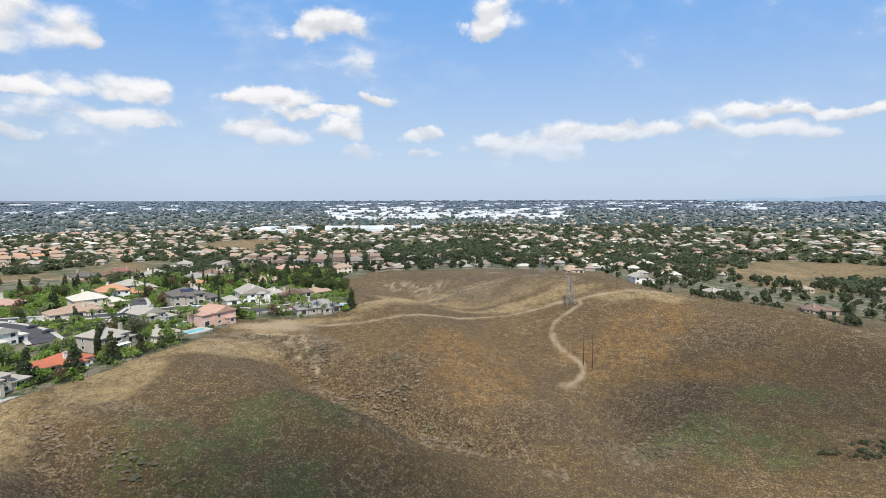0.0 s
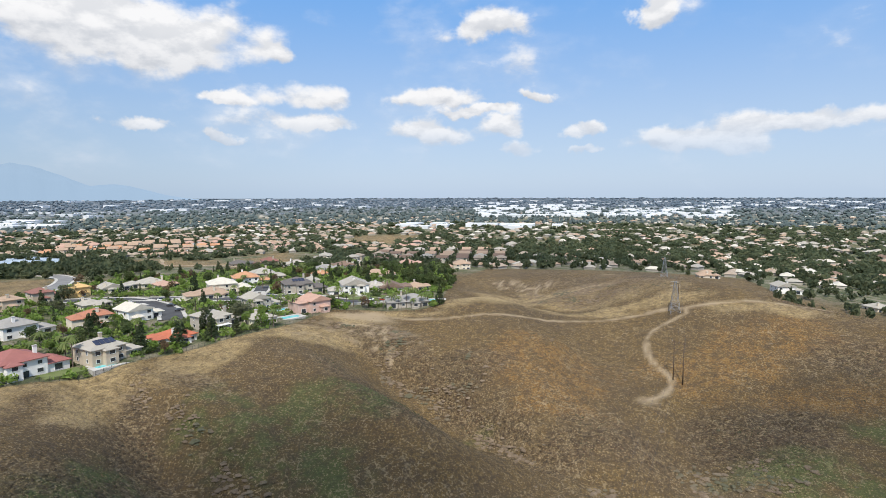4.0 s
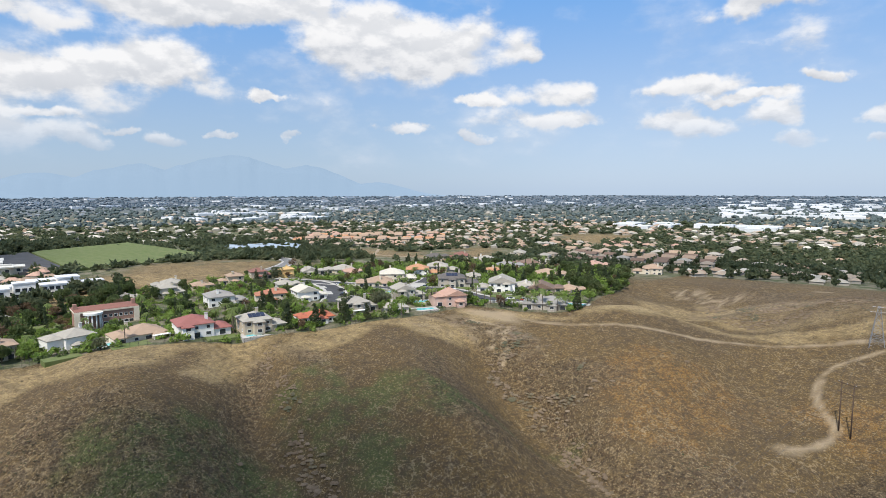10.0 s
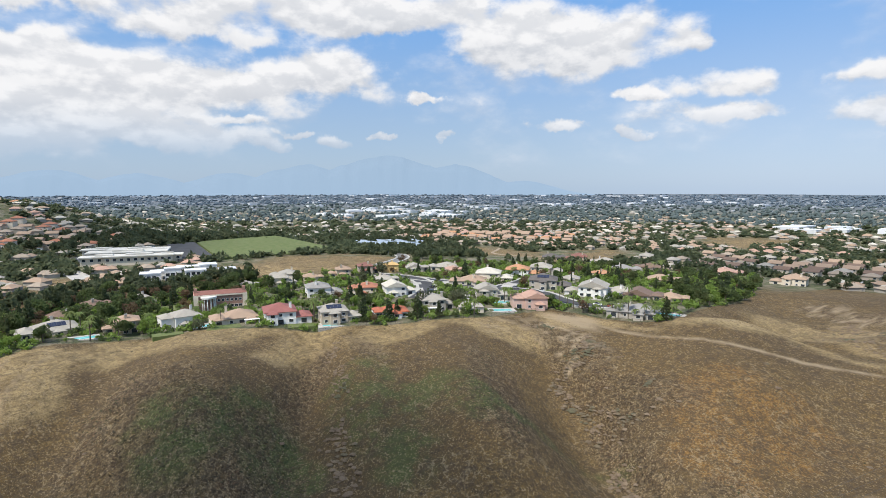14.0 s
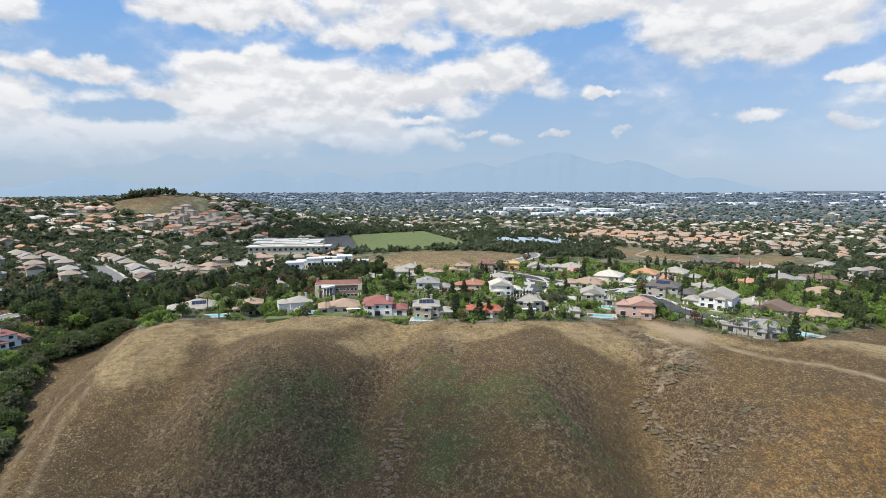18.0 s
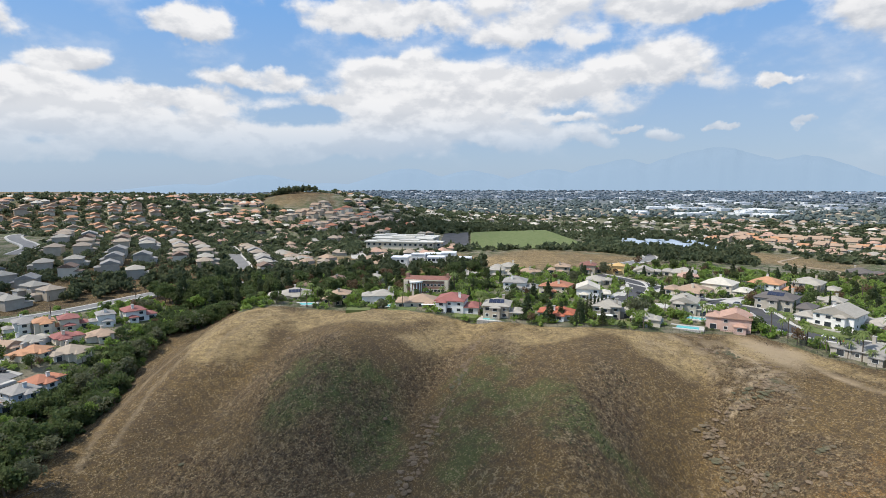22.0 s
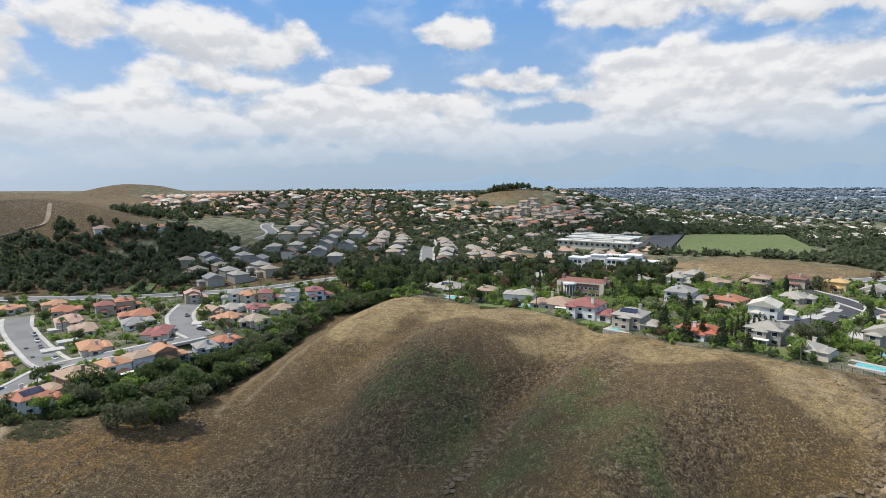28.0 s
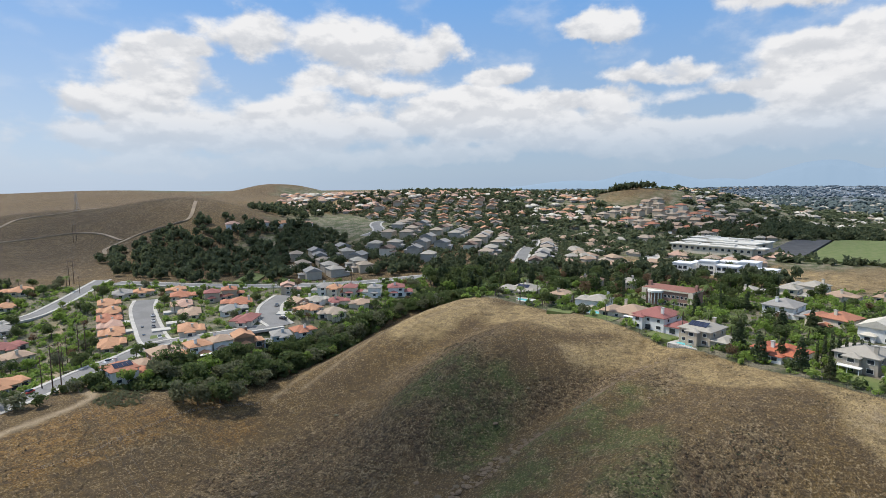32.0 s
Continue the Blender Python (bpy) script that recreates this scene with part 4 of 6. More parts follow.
house(-75, 334, 29, 14.6, 10.5, 1, "tan", "beige")
house(-186, 277, 50, 23.0, 15.0, 1, "tan", "cream")
house(-189, 302, 46, 23.9, 15.0, 2, "cream", "cream")
house(-194, 333, 43, 24.0, 15.0, 2, "orange", "white")
house(-200, 362, 42, 23.3, 15.0, 2, "grey", "beige")
house(-255, 305, 61, 21.3, 15.0, 1, "grey", "cream")
house(-260, 285, 64, 17.4, 12.6, 1, "grey", "cream")
house(-307, 481, 48, 24.0, 15.0, 1, "dark", "beige")
house(-286, 489, 46, 22.0, 15.0, 2, "redbrown", "beige")
house(-261, 498, 43, 24.0, 15.0, 1, "grey", "white")
house(-199, 456, 42, 24.0, 15.0, 1, "slate", "cream")
house(-209, 497, 39, 24.0, 15.0, 1, "brown", "beige")
house(-133, 412, 27, 24.0, 15.0, 1, "tan", "cream")
house(-177, 395, 45, 12.8, 9.2, 1, "orange", "cream")
house(-151, 333, 39, 13.3, 9.5, 1, "grey", "cream")
house(-237, 304, 60, 14.3, 10.3, 1, "pinktile", "cream")
house(-143, 515, 21, 20.6, 14.8, 2, "pinktile", "pink")
house(-97, 516, 16, 23.7, 15.0, 2, "tan", "cream")
house(-203, 583, 24, 19.6, 14.1, 1, "brown", "beige")
house(-204, 531, 26, 16.1, 11.6, 1, "grey", "beige")
house(-271, 578, 30, 20.4, 14.7, 2, "grey", "cream")
house(-285, 189, 67, 17.6, 12.7, 2, "grey", "cream")
house(-15, -26, 176, 15.2, 10.9, 2, "terracotta", "white", "solar")
house(-30, -32, 169, 16.5, 11.9, 2, "tan", "brownwall", "pergola")
house(-45, -30, 166, 14.2, 10.2, 2, "orange", "white", "pergola")
house(-56, -29, 164, 13.1, 9.4, 2, "tan", "white")
house(-71, -26, 156, 13.3, 9.6, 2, "orange", "brownwall")
house(-83, -20, 151, 13.4, 9.7, 2, "slate", "bluegrey")
house(-66, -158, 157, 11.9, 15.5, 1, "orange", "cream")
house(-59, -144, 157, 12.0, 15.5, 1, "orange", "cream")
house(-54, -131, 157, 12.1, 15.5, 1, "terracotta", "cream")
house(-49, -120, 157, 11.8, 15.5, 1, "pinktile", "cream")
house(-44, -107, 157, 11.8, 15.5, 1, "orange", "cream")
house(-36, -87, 157, 12.0, 15.5, 1, "orange", "beige")
house(-88, -116, 152, 11.6, 15.5, 1, "pinktile", "cream")
house(-81, -95, 151, 11.5, 15.5, 1, "tan", "cream")
house(-64, -63, 151, 12.1, 15.5, 1, "orange", "cream")
house(-82, -170, 156, 16.1, 11.6, 1, "slate", "cream")
house(-90, -164, 154, 11.5, 9.0, 1, "orange", "cream")
house(-104, -151, 152, 11.9, 9.0, 1, "orange", "cream")
house(-100, -133, 151, 16.1, 11.6, 1, "terracotta", "cream")
house(-108, -111, 148, 12.8, 9.2, 2, "red", "beige")
house(-118, -108, 147, 12.9, 9.3, 2, "terracotta", "beige")
house(-106, -87, 147, 17.2, 12.4, 1, "terracotta", "cream")
house(-96, -74, 147, 14.8, 10.7, 1, "slate", "white")
house(-85, -48, 126, 11.5, 15.5, 1, "red", "cream")
house(-145, -85, 141, 11.9, 9.0, 2, "pinktile", "beige")
house(-125, -50, 170, 13.1, 9.4, 1, "tan", "cream")
house(-117, -36, 170, 13.3, 9.6, 1, "orange", "cream")
house(-100, -20, 160, 11.7, 9.0, 1, "terracotta", "white")
house(-5, -131, -175, 17.2, 12.4, 1, "red", "cream")
house(2, -101, -175, 15.0, 10.8, 2, "tan", "cream")
house(16, -57, -175, 13.6, 9.8, 1, "orange", "beige")
house(-41, -232, 164, 17.8, 12.8, 1, "orange", "cream")
house(-23, -197, 165, 12.3, 9.0, 1, "orange", "cream")
house(-10, -159, 165, 13.0, 9.4, 1, "slate", "cream")
house(-153, -65, 130, 11.5, 9.0, 2, "slate", "white")
house(-155, -52, 128, 12.1, 9.0, 2, "orange", "cream")
house(-161, -44, 127, 12.1, 9.0, 2, "red", "cream")
house(-167, -34, 125, 11.5, 9.0, 2, "slate", "white")
house(-180, -22, 132, 14.8, 10.7, 2, "red", "white")
house(-133, -45, 150, 13.0, 9.3, 1, "grey", "white")
house(-139, -34, 138, 11.5, 9.0, 1, "red", "cream")
house(-145, -24, 135, 11.5, 9.0, 1, "tan", "cream")
house(-123, -25, 158, 15.2, 11.0, 1, "greige", "cream")
house(160, 448, 10, 18.0, 12.0, 2, "grey", "white")
house(249, 367, -20, 20.0, 12.0, 1, "brown", "beige")
house(303, 475, 12, 24.0, 9.0, 1, "greige", "cream")
house(205, 420, 25, 16.0, 11.0, 1, "grey", "cream")
house(118, 505, 0, 17.0, 11.0, 1, "tan", "cream")

# ---- streets, lawns, pools, special buildings ----


def ribbon(name, pts, width, material, label, category="road", lift=0.12, kind="structure", kerb=True):
    """A street draped on the land, with kerbs and pale footways as parts."""
    line = smooth_line(pts, 8)
    strips = [(name, -width / 2, width / 2, lift, material)]
    if kerb:
        strips += [("footway", -width / 2 - 1.9, -width / 2, lift + 0.15, "concrete"), ("footway", width / 2, width / 2 + 1.9, lift + 0.15, "concrete")]
    root = None
    for nm, a, b, up_, mat in strips:
        bm = bmesh.new()
        rows = []
        for i, p in enumerate(line):
            q0, q1 = Vector(line[max(i - 1, 0)]), Vector(line[min(i + 1, len(line) - 1)])
            t = (q1 - q0).normalized()
            n = Vector((-t.y, t.x))
            zc = max(gz(p[0] + n.x * s, p[1] + n.y * s) for s in (-width / 2, 0, width / 2)) + up_
            rows.append([bm.verts.new((p[0] + n.x * s, p[1] + n.y * s, zz)) for s, zz in ((a, zc - 1.2), (a, zc), (b, zc), (b, zc - 1.2))])
        for r, s in zip(rows, rows[1:]):
            for j in range(3):
                bm.faces.new((r[j], r[j + 1], s[j + 1], s[j]))
        bmesh.ops.recalc_face_normals(bm, faces=bm.faces)
        if root is None:
            root = part(nm, bm, mat)
            tagged(root, label, category, kind=kind)
        else:
            part(nm, bm, mat, root)
    ROADS.append((line, width / 2 + 2.5))
    return root


ROADS = []


def road_room(x, y):
    """How far x, y lies from the edge of the nearest street."""
    best = 1e9
    for line, half in ROADS:
        p = np.asarray(line, float)
        a, d = p[:-1], p[1:] - p[:-1]
        k = np.clip(((x - a[:, 0]) * d[:, 0] + (y - a[:, 1]) * d[:, 1]) / (d * d).sum(1), 0, 1)
        best = min(best, float(np.sqrt(((a + k[:, None] * d - (x, y)) ** 2).sum(1).min())) - half)
    return best


ribbon("road", [(-160, 222), (-174, 236), (-190, 248), (-212, 259), (-234, 262), (-262, 250)], 9.5, "asphalt", "curving dark asphalt street between villas")
ribbon("road", [(-234, 262), (-205, 270), (-180, 272), (-156, 276), (-132, 284), (-105, 277), (-90, 281), (-72, 300)], 9.5, "asphalt", "dark asphalt street along the ridge shelf")
ribbon("road", [(-156, 276), (-165, 300), (-178, 322)], 8, "asphalt", "short dark asphalt side street")
ribbon("road", [(-45, -60), (-50, -75), (-58, -95), (-67, -118), (-75, -136), (-84, -150)], 11, "pale_street", "worn grey cul-de-sac between tract houses")
ribbon("road", [(34, -26), (21, -31), (6, -40), (-12, -50), (-26, -54), (-45, -60), (-64, -44), (-84, -34), (-94, -30)], 8, "pale_street", "worn grey tract street")
ribbon("road", [(-94, -30), (-97, -42), (-108, -58), (-120, -70), (-138, -82)], 11, "pale_street", "worn grey bending tract street")
ribbon("road", [(10, -178), (-15, -173), (-30, -174), (-46, -184), (-68, -204), (-95, -235)], 8, "pale_street", "grey two-lane road with footways")
ribbon("road", [(-95, -215), (-140, -130), (-185, -75), (-225, -40), (-255, 0), (-265, 40)], 9, "pale_street", "grey main road behind roadside trees")
ribbon("road", [(-440, -60), (-410, -46), (-362, -28), (-320, -10), (-300, -2)], 9, "pale_street", "pale grey street in the upper tract")
ribbon("road", [(-300, -168), (-320, -168), (-345, -195), (-375, -215), (-420, -220)], 9, "pale_street", "pale grey street climbing the hillside tract")
ribbon("road", [(-480, 50), (-450, 58), (-420, 68), (-385, 74)], 10, "concrete", "pale concrete road bend near the school")
ribbon("road", [(-300, 270), (-320, 300), (-350, 325), (-400, 340)], 9, "pale_street", "pale road leaving the villas")


varied("dirt", (0.36, 0.28, 0.19), (0.28, 0.215, 0.15), 0.4, 0.95, wear=0.3)
for pts in ([(-95, -505), (-116, -517), (-138, -533), (-174, -530), (-201, -537), (-239, -559)], [(-85, -475), (-101, -467), (-146, -440), (-163, -404), (-165, -359)], [(-140, -335), (-149, -352), (-179, -354), (-206, -338), (-222, -335), (-250, -370)], [(-270, 440), (-320, 470), (-372, 455), (-420, 500), (-440, 520)]):
    ribbon("dirt_track", pts, 3.5, "dirt", "pale dirt track across a dry hillside", "track", 0.25, kerb=False)


def slab(name, poly, material, label, category, lift=0.25, kind=""):
    """A flat patch with its own edges, laid on the land."""
    zc = max(gz(x, y) for x, y in poly) + lift if lift < 5 else lift
    bm = bmesh.new()
    lo = [bm.verts.new((x, y, zc - 3.5)) for x, y in poly]
    hi = [bm.verts.new((x, y, zc)) for x, y in poly]
    bm.faces.new(hi)
    for i in range(len(poly)):
        j = (i + 1) % len(poly)
        bm.faces.new((lo[i], lo[j], hi[j], hi[i]))
    bmesh.ops.recalc_face_normals(bm, faces=bm.faces)
    ob = part(name, bm, material)
    cx, cy = sum(p[0] for p in poly) / len(poly), sum(p[1] for p in poly) / len(poly)
    FOOT.append((cx, cy, 0.6 * max(math.hypot(p[0] - cx, p[1] - cy) for p in poly)))
    return tagged(ob, label, category, kind=kind), zc


def oblong(cx, cy, w, d, turn):
    c, s = math.cos(radians(turn)), math.sin(radians(turn))
    return [(cx + u * c - v * s, cy + u * s + v * c) for u, v in ((-w / 2, -d / 2), (w / 2, -d / 2), (w / 2, d / 2), (-w / 2, d / 2))]


def pool(x, y, turn, w=10, d=5):
    """A garden pool: concrete deck with a rim, water a little below it."""
    z = gz(x, y) + 0.35
    root = thing("swimming_pool", pose(x, y, z, 0, 0, turn), "turquoise garden pool in a pale concrete deck", "pool", "garden pools")
    bm = bmesh.new()
    for x0, x1, y0, y1 in ((-w / 2 - 2, w / 2 + 2, -d / 2 - 2, -d / 2), (-w / 2 - 2, w / 2 + 2, d / 2, d / 2 + 2), (-w / 2 - 2, -w / 2, -d / 2, d / 2), (w / 2, w / 2 + 2, -d / 2, d / 2)):
        box(bm, x0, x1, y0, y1, -2, 0)
    part("deck", bm, "concrete", root)
    bm = bmesh.new()
    box(bm, -w / 2, w / 2, -d / 2, d / 2, -1.8, -0.12)
    part("water", bm, "pool_water", root)
    FOOT.append((x, y, w / 2 + 1))


for x, y, a in ((-177, 66, 88), (-133, 160, 70), (-108, 238, 60), (-152, 262, 45), (-55, 298, 20), (-165, 112, 85), (-122, 250, 50)):
    pool(x, y, a, 9 if x < -120 else 11, 4.5)
for i, (cx, cy, w, d, a) in enumerate(((-116, 211, 17, 10, 62), (-108, 292, 20, 9, 30), (-92, 288, 16, 7, 25), (-155, 118, 14, 8, 80), (-140, 148, 12, 7, 72), (-160, 96, 12, 6, 88), (-130, 296, 14, 8, 30), (-176, 262, 14, 8, 40), (-205, 232, 12, 8, 60), (-52, -74, 8, 7, 60), (-14, -190, 22, 12, 30), (-238, 110, 26, 14, 80), (-225, 140, 22, 12, 80), (-160, -148, 40, 16, 40), (20, -60, 16, 9, 20), (-196, 296, 12, 9, 45))):
    slab("lawn", oblong(cx, cy, w, d, a), "lawn", "mown green lawn beside a house", "lawn", 0.1, "")
for cx, cy, w, d, a in ((-118, 268, 9, 12, 55), (-160, 290, 9, 14, 40), (-98, 300, 10, 16, 34), (-185, 238, 7, 12, 60), (-206, 250, 7, 10, 65), (-196, 268, 8, 12, 50), (-150, 246, 8, 10, 55), (-60, -86, 6, 9, 65), (-52, -104, 6, 9, 65), (-70, -90, 6, 9, 65), (-80, -112, 6, 9, 65), (-58, -120, 6, 9, 65), (-108, -44, 7, 9, 40), (-88, -52, 7, 8, 30)):
    slab("driveway", oblong(cx, cy, w, d, a), "concrete", "pale concrete driveway in front of a garage", "driveway", 0.16, "")

# playing field, car park, school
FIELD_Z = 40.5
slab("playing_field", [(-606, 195), (-640, 300), (-423, 301), (-423, 178)], "lawn", "wide mown green playing field", "field", FIELD_Z)
slab("car_park", [(-586, 160), (-604, 192), (-427, 176), (-434, 146)], "asphalt", "dark asphalt car park beside the school", "car park", FIELD_Z + 0.05)
slab("car_park", [(-470, 62), (-510, 70), (-520, 90), (-470, 88)], "asphalt", "small asphalt car park with parked cars", "car park", 0.3)


def school_block(x, y, turn, w, d, h):
    root = thing("school_building", pose(x, y, FIELD_Z, 0, 0, turn), "long low school building with flat cream roof", "building", "school buildings")
    bm = bmesh.new()
    box(bm, -w / 2, w / 2, -d / 2, d / 2, -4, h)
    part("wall", bm, "stucco_cream", root)
    bm = bmesh.new()
    box(bm, -w / 2 - 1.5, w / 2 + 1.5, -d / 2 - 1.5, d / 2 + 1.5, h, h + 0.9)
    part("roof", bm, "school_roof", root)
    bm = bmesh.new()
    box(bm, -w / 5, w / 5, -d / 5, d / 5, h + 0.9, h + 2.2)
    part("roof_unit", bm, "school_roof", root)
    n = int(w / 5)
    for i in range(n):
        put("window", WINDOWS[3], root, at=pose(-w / 2 + (i + 0.5) * w / n, -d / 2, 0.6))
    FOOT.append((x, y, w / 2))


for b in ((-448, 118, 78, 52, 16, 4.0), (-455, 92, 78, 34, 13, 3.6), (-475, 112, 78, 62, 18, 5.0), (-500, 124, 78, 50, 15, 4.5), (-446, 140, 78, 22, 12, 3.6), (-520, 96, 78, 34, 13, 4.0)):
    school_block(*b)

# white office group among dark trees
for x, y, w, d, h in ((-336, 112, 13, 11, 7.5), (-340, 127, 11, 9, 9), (-334, 141, 14, 10, 7), (-346, 152, 12, 12, 8.5), (-338, 164, 12, 9, 5), (-352, 120, 12, 10, 6), (-354, 140, 16, 10, 7)):
    root = thing("office_building", pose(x, y, gz(x, y), 0, 0, 82), "white modern office block with dark window bands", "building", "white offices")
    bm = bmesh.new()
    box(bm, -w / 2, w / 2, -d / 2, d / 2, -3, h)
    part("wall", bm, "stucco_white", root)
    bm = bmesh.new()
    box(bm, -w / 2 - 0.3, w / 2 + 0.3, -d / 2 - 0.3, d / 2 + 0.3, h + 0.003, h + 0.8)
    part("roof", bm, "white_roof", root)
    for s in range(int(h / 3.5)):
        for i in range(int(w / 3.5)):
            put("window", WINDOWS[3], root, at=pose(-w / 2 + 2 + i * 3.4, -d / 2, 0.8 + s * 3.4))
    FOOT.append((x, y, w / 2))

# the brick mansion with its round colonnade
mx, my, mt = -222, 132, 80
root = thing("mansion", pose(mx, my, gz(mx, my), 0, 0, mt), "large brick mansion with white half-round colonnade", "house", "")
FOOT.append((mx, my, 15))
bm = bmesh.new()
box(bm, -13, 13, -7, 7, -3, 7.5)
part("wall", bm, "brick", root)
bm = bmesh.new()
box(bm, -13.6, 13.6, -7.6, 7.6, 7.503, 8.3)
part("cornice", bm, "stucco_cream", root)
bm = bmesh.new()
hip(bm, -13, 13, -7, 7, 8.4, 0.16, 0.5)
part("roof", bm, "tile_redbrown", root)
for cxx in (-12.4, 12.4):
    bm = bmesh.new()
    box(bm, cxx - 1.2, cxx + 1.2, -7.7, -7.003, -2, 7.5)
    part("pilaster", bm, "stucco_cream", root)
    bm = bmesh.new()
    box(bm, cxx - 0.8, cxx + 0.8, -1, 1, 8.3, 11)
    part("chimney", bm, "brick", root)
for i in range(6):
    a = math.pi * (i + 0.5) / 6
    bm = bmesh.new()
    tube(bm, (-6 + 3.4 * math.cos(a), -7 - 3.4 * math.sin(a), -1), (-6 + 3.4 * math.cos(a), -7 - 3.4 * math.sin(a), 6.6), 0.36, 0.30, 10)
    part("column", bm, "white_trim", root, smooth=True)
bm = bmesh.new()
tube(bm, (-6, -7.4, 6.6), (-6, -7.4, 7.6), 4.1, 4.1, 24)
part("portico_roof", bm, "white_trim", root)
for i in range(6):
    for s in range(2):
        put("window", WINDOWS[0 if s else 1], root, at=pose(-1 + i * 2.2, -7, 1 + s * 3.4))

# shade structures over the far nursery
for i in range(5):
    for j in range(4):
        x, y = -480 - i * 22, 375 + j * 24 + i * 4
        slab("shade_house", oblong(x, y, 19, 20, 20), "shade_cloth", "low blue-grey shade cloth roof of a nursery", "shade house", 2.4)

# ---- tract houses, seen from far ----
TEMPLATES = []


def tract_template(roof, wall, two, seed):
    rng = random.Random(seed)
    root = thing("tract_house", pose(0, 0, -500), f"{'two-storey' if two else 'low'} {WORDS.get(wall, wall)} tract house with {WORDS.get(roof, roof)} tile roof", "house", "tract houses")
    w, d, h = rng.uniform(11, 13), rng.uniform(9, 11), 5.4 if two else 3.0
    bm = bmesh.new()
    box(bm, -w / 2, w / 2, -d / 2, d / 2, -3, h)
    box(bm, -w / 2, 0, -d / 2 - 4, -d / 2 - 0.003, -3, 2.8)
    part("wall", bm, "stucco_" + wall, root)
    bm = bmesh.new()
    hip(bm, -w / 2, w / 2, -d / 2, d / 2, h + 0.1, 0.42, 0.6, rng.random() < 0.4)
    hip(bm, -w / 2, 0, -d / 2 - 4, -d / 2 + 0.2, 2.9, 0.42, 0.5)
    part("roof", bm, "tile_" + roof, root)
    put("garage_door", GARAGE, root, at=pose(-w / 4, -d / 2 - 4, 0))
    if two:
        put("window", WINDOWS[1], root, at=pose(w / 4, -d / 2, 3.6))
    return root


def tract(cx, cy, turn, nx_, ny_, dx, dy, roofs, seed):
    rng = random.Random(seed)
    c, s = math.cos(radians(turn)), math.sin(radians(turn))
    bend = rng.uniform(-0.0012, 0.0012)
    for j in range(ny_):
        for i in range(nx_):
            u, v = (i - nx_ / 2) * dx + rng.uniform(-1.5, 1.5), (j // 2 - ny_ / 4) * dy + (j % 2) * (dy * 0.42)
            v += bend * u * u
            x, y = cx + u * c - v * s, cy + u * s + v * c
            if rng.random() < 0.06 or any(math.hypot(x - a, y - b) < r + 8 for a, b, r in FOOT) or road_room(x, y) < 6:
                continue
            t = TEMPLATES[rng.choice(roofs)]
            copy_thing(t, pose(x, y, gz(x, y) + 0.2, 0, 0, turn + (180 if j % 2 else 0) + rng.uniform(-6, 6)))
            FOOT.append((x, y, 8))


for i, (r, w_, two) in enumerate((("grey", "greige", True), ("greige", "beige", True), ("slate", "greige", True), ("tan", "cream", False), ("orange", "cream", False), ("terracotta", "cream", True), ("pinktile", "white", False), ("red", "white", True), ("tan", "beige", True), ("brown", "cream", True))):
    TEMPLATES.append(tract_template(r, w_, two, i))
tract(-335, -62, 22, 10, 8, 16, 42, (0, 0, 1, 1, 2, 9), 1)
tract(-480, -205, 35, 11, 8, 16, 42, (4, 3, 8, 4, 3), 2)
tract(-640, 50, 70, 9, 6, 17, 44, (8, 5, 3, 1), 3)
tract(-560, 640, 40, 13, 6, 17, 44, (3, 4, 8, 6), 4)
tract(-150, 640, 10, 9, 5, 20, 50, (0, 1, 8, 9), 5)
tract(-225, -120, 60, 5, 3, 18, 40, (0, 1, 2), 6)
tract(-283, -276, 155, 6, 1, 15, 40, (3, 4, 6), 9)
for t in TEMPLATES:
    for o in (*t.children_recursive, t):
        bpy.data.objects.remove(o)

# ---- trees ----


def leafy(name, a, b, rough=0.7):
    k = Mat(name, rough)
    k.b.inputs["Specular IOR Level"].default_value = 0.2
    c = k.mix(k.island(), a, b)
    c = k.mix(k.math("MULTIPLY", k.random(), 0.5), c, tuple(0.6 * q for q in a))
    c = k.mix(k.ramp(k.noise(0.12), 0.4, 0.7, 0.0, 0.4), c, (0.12, 0.11, 0.05))
    k.done(c)
    # light through the leaves
    tl, mx_ = k.n.new("ShaderNodeBsdfTranslucent"), k.n.new("ShaderNodeMixShader")
    mx_.inputs[0].default_value = 0.42
    k.l.new(k.mix(0.5, c, tuple(1.6 * q for q in b)), tl.inputs[0])
    k.l.new(k.b.outputs[0], mx_.inputs[1])
    k.l.new(tl.outputs[0], mx_.inputs[2])
    k.l.new(mx_.outputs[0], k.n["Material Output"].inputs[0])


leafy("leaf_oak", (0.064, 0.096, 0.034), (0.120, 0.158, 0.056))
leafy("leaf_bright", (0.135, 0.225, 0.046), (0.270, 0.360, 0.086))
leafy("leaf_pine", (0.048, 0.072, 0.036), (0.086, 0.112, 0.053))
leafy("leaf_palm", (0.135, 0.195, 0.060), (0.240, 0.290, 0.105))
leafy("leaf_olive", (0.112, 0.131, 0.072), (0.184, 0.192, 0.112))
leafy("leaf_rust", (0.136, 0.088, 0.056), (0.208, 0.136, 0.080))
leafy("leaf_far", (0.066, 0.088, 0.047), (0.120, 0.142, 0.074))
varied("bark", (0.11, 0.085, 0.065), (0.16, 0.13, 0.10), 4, 0.95, wear=0.3)


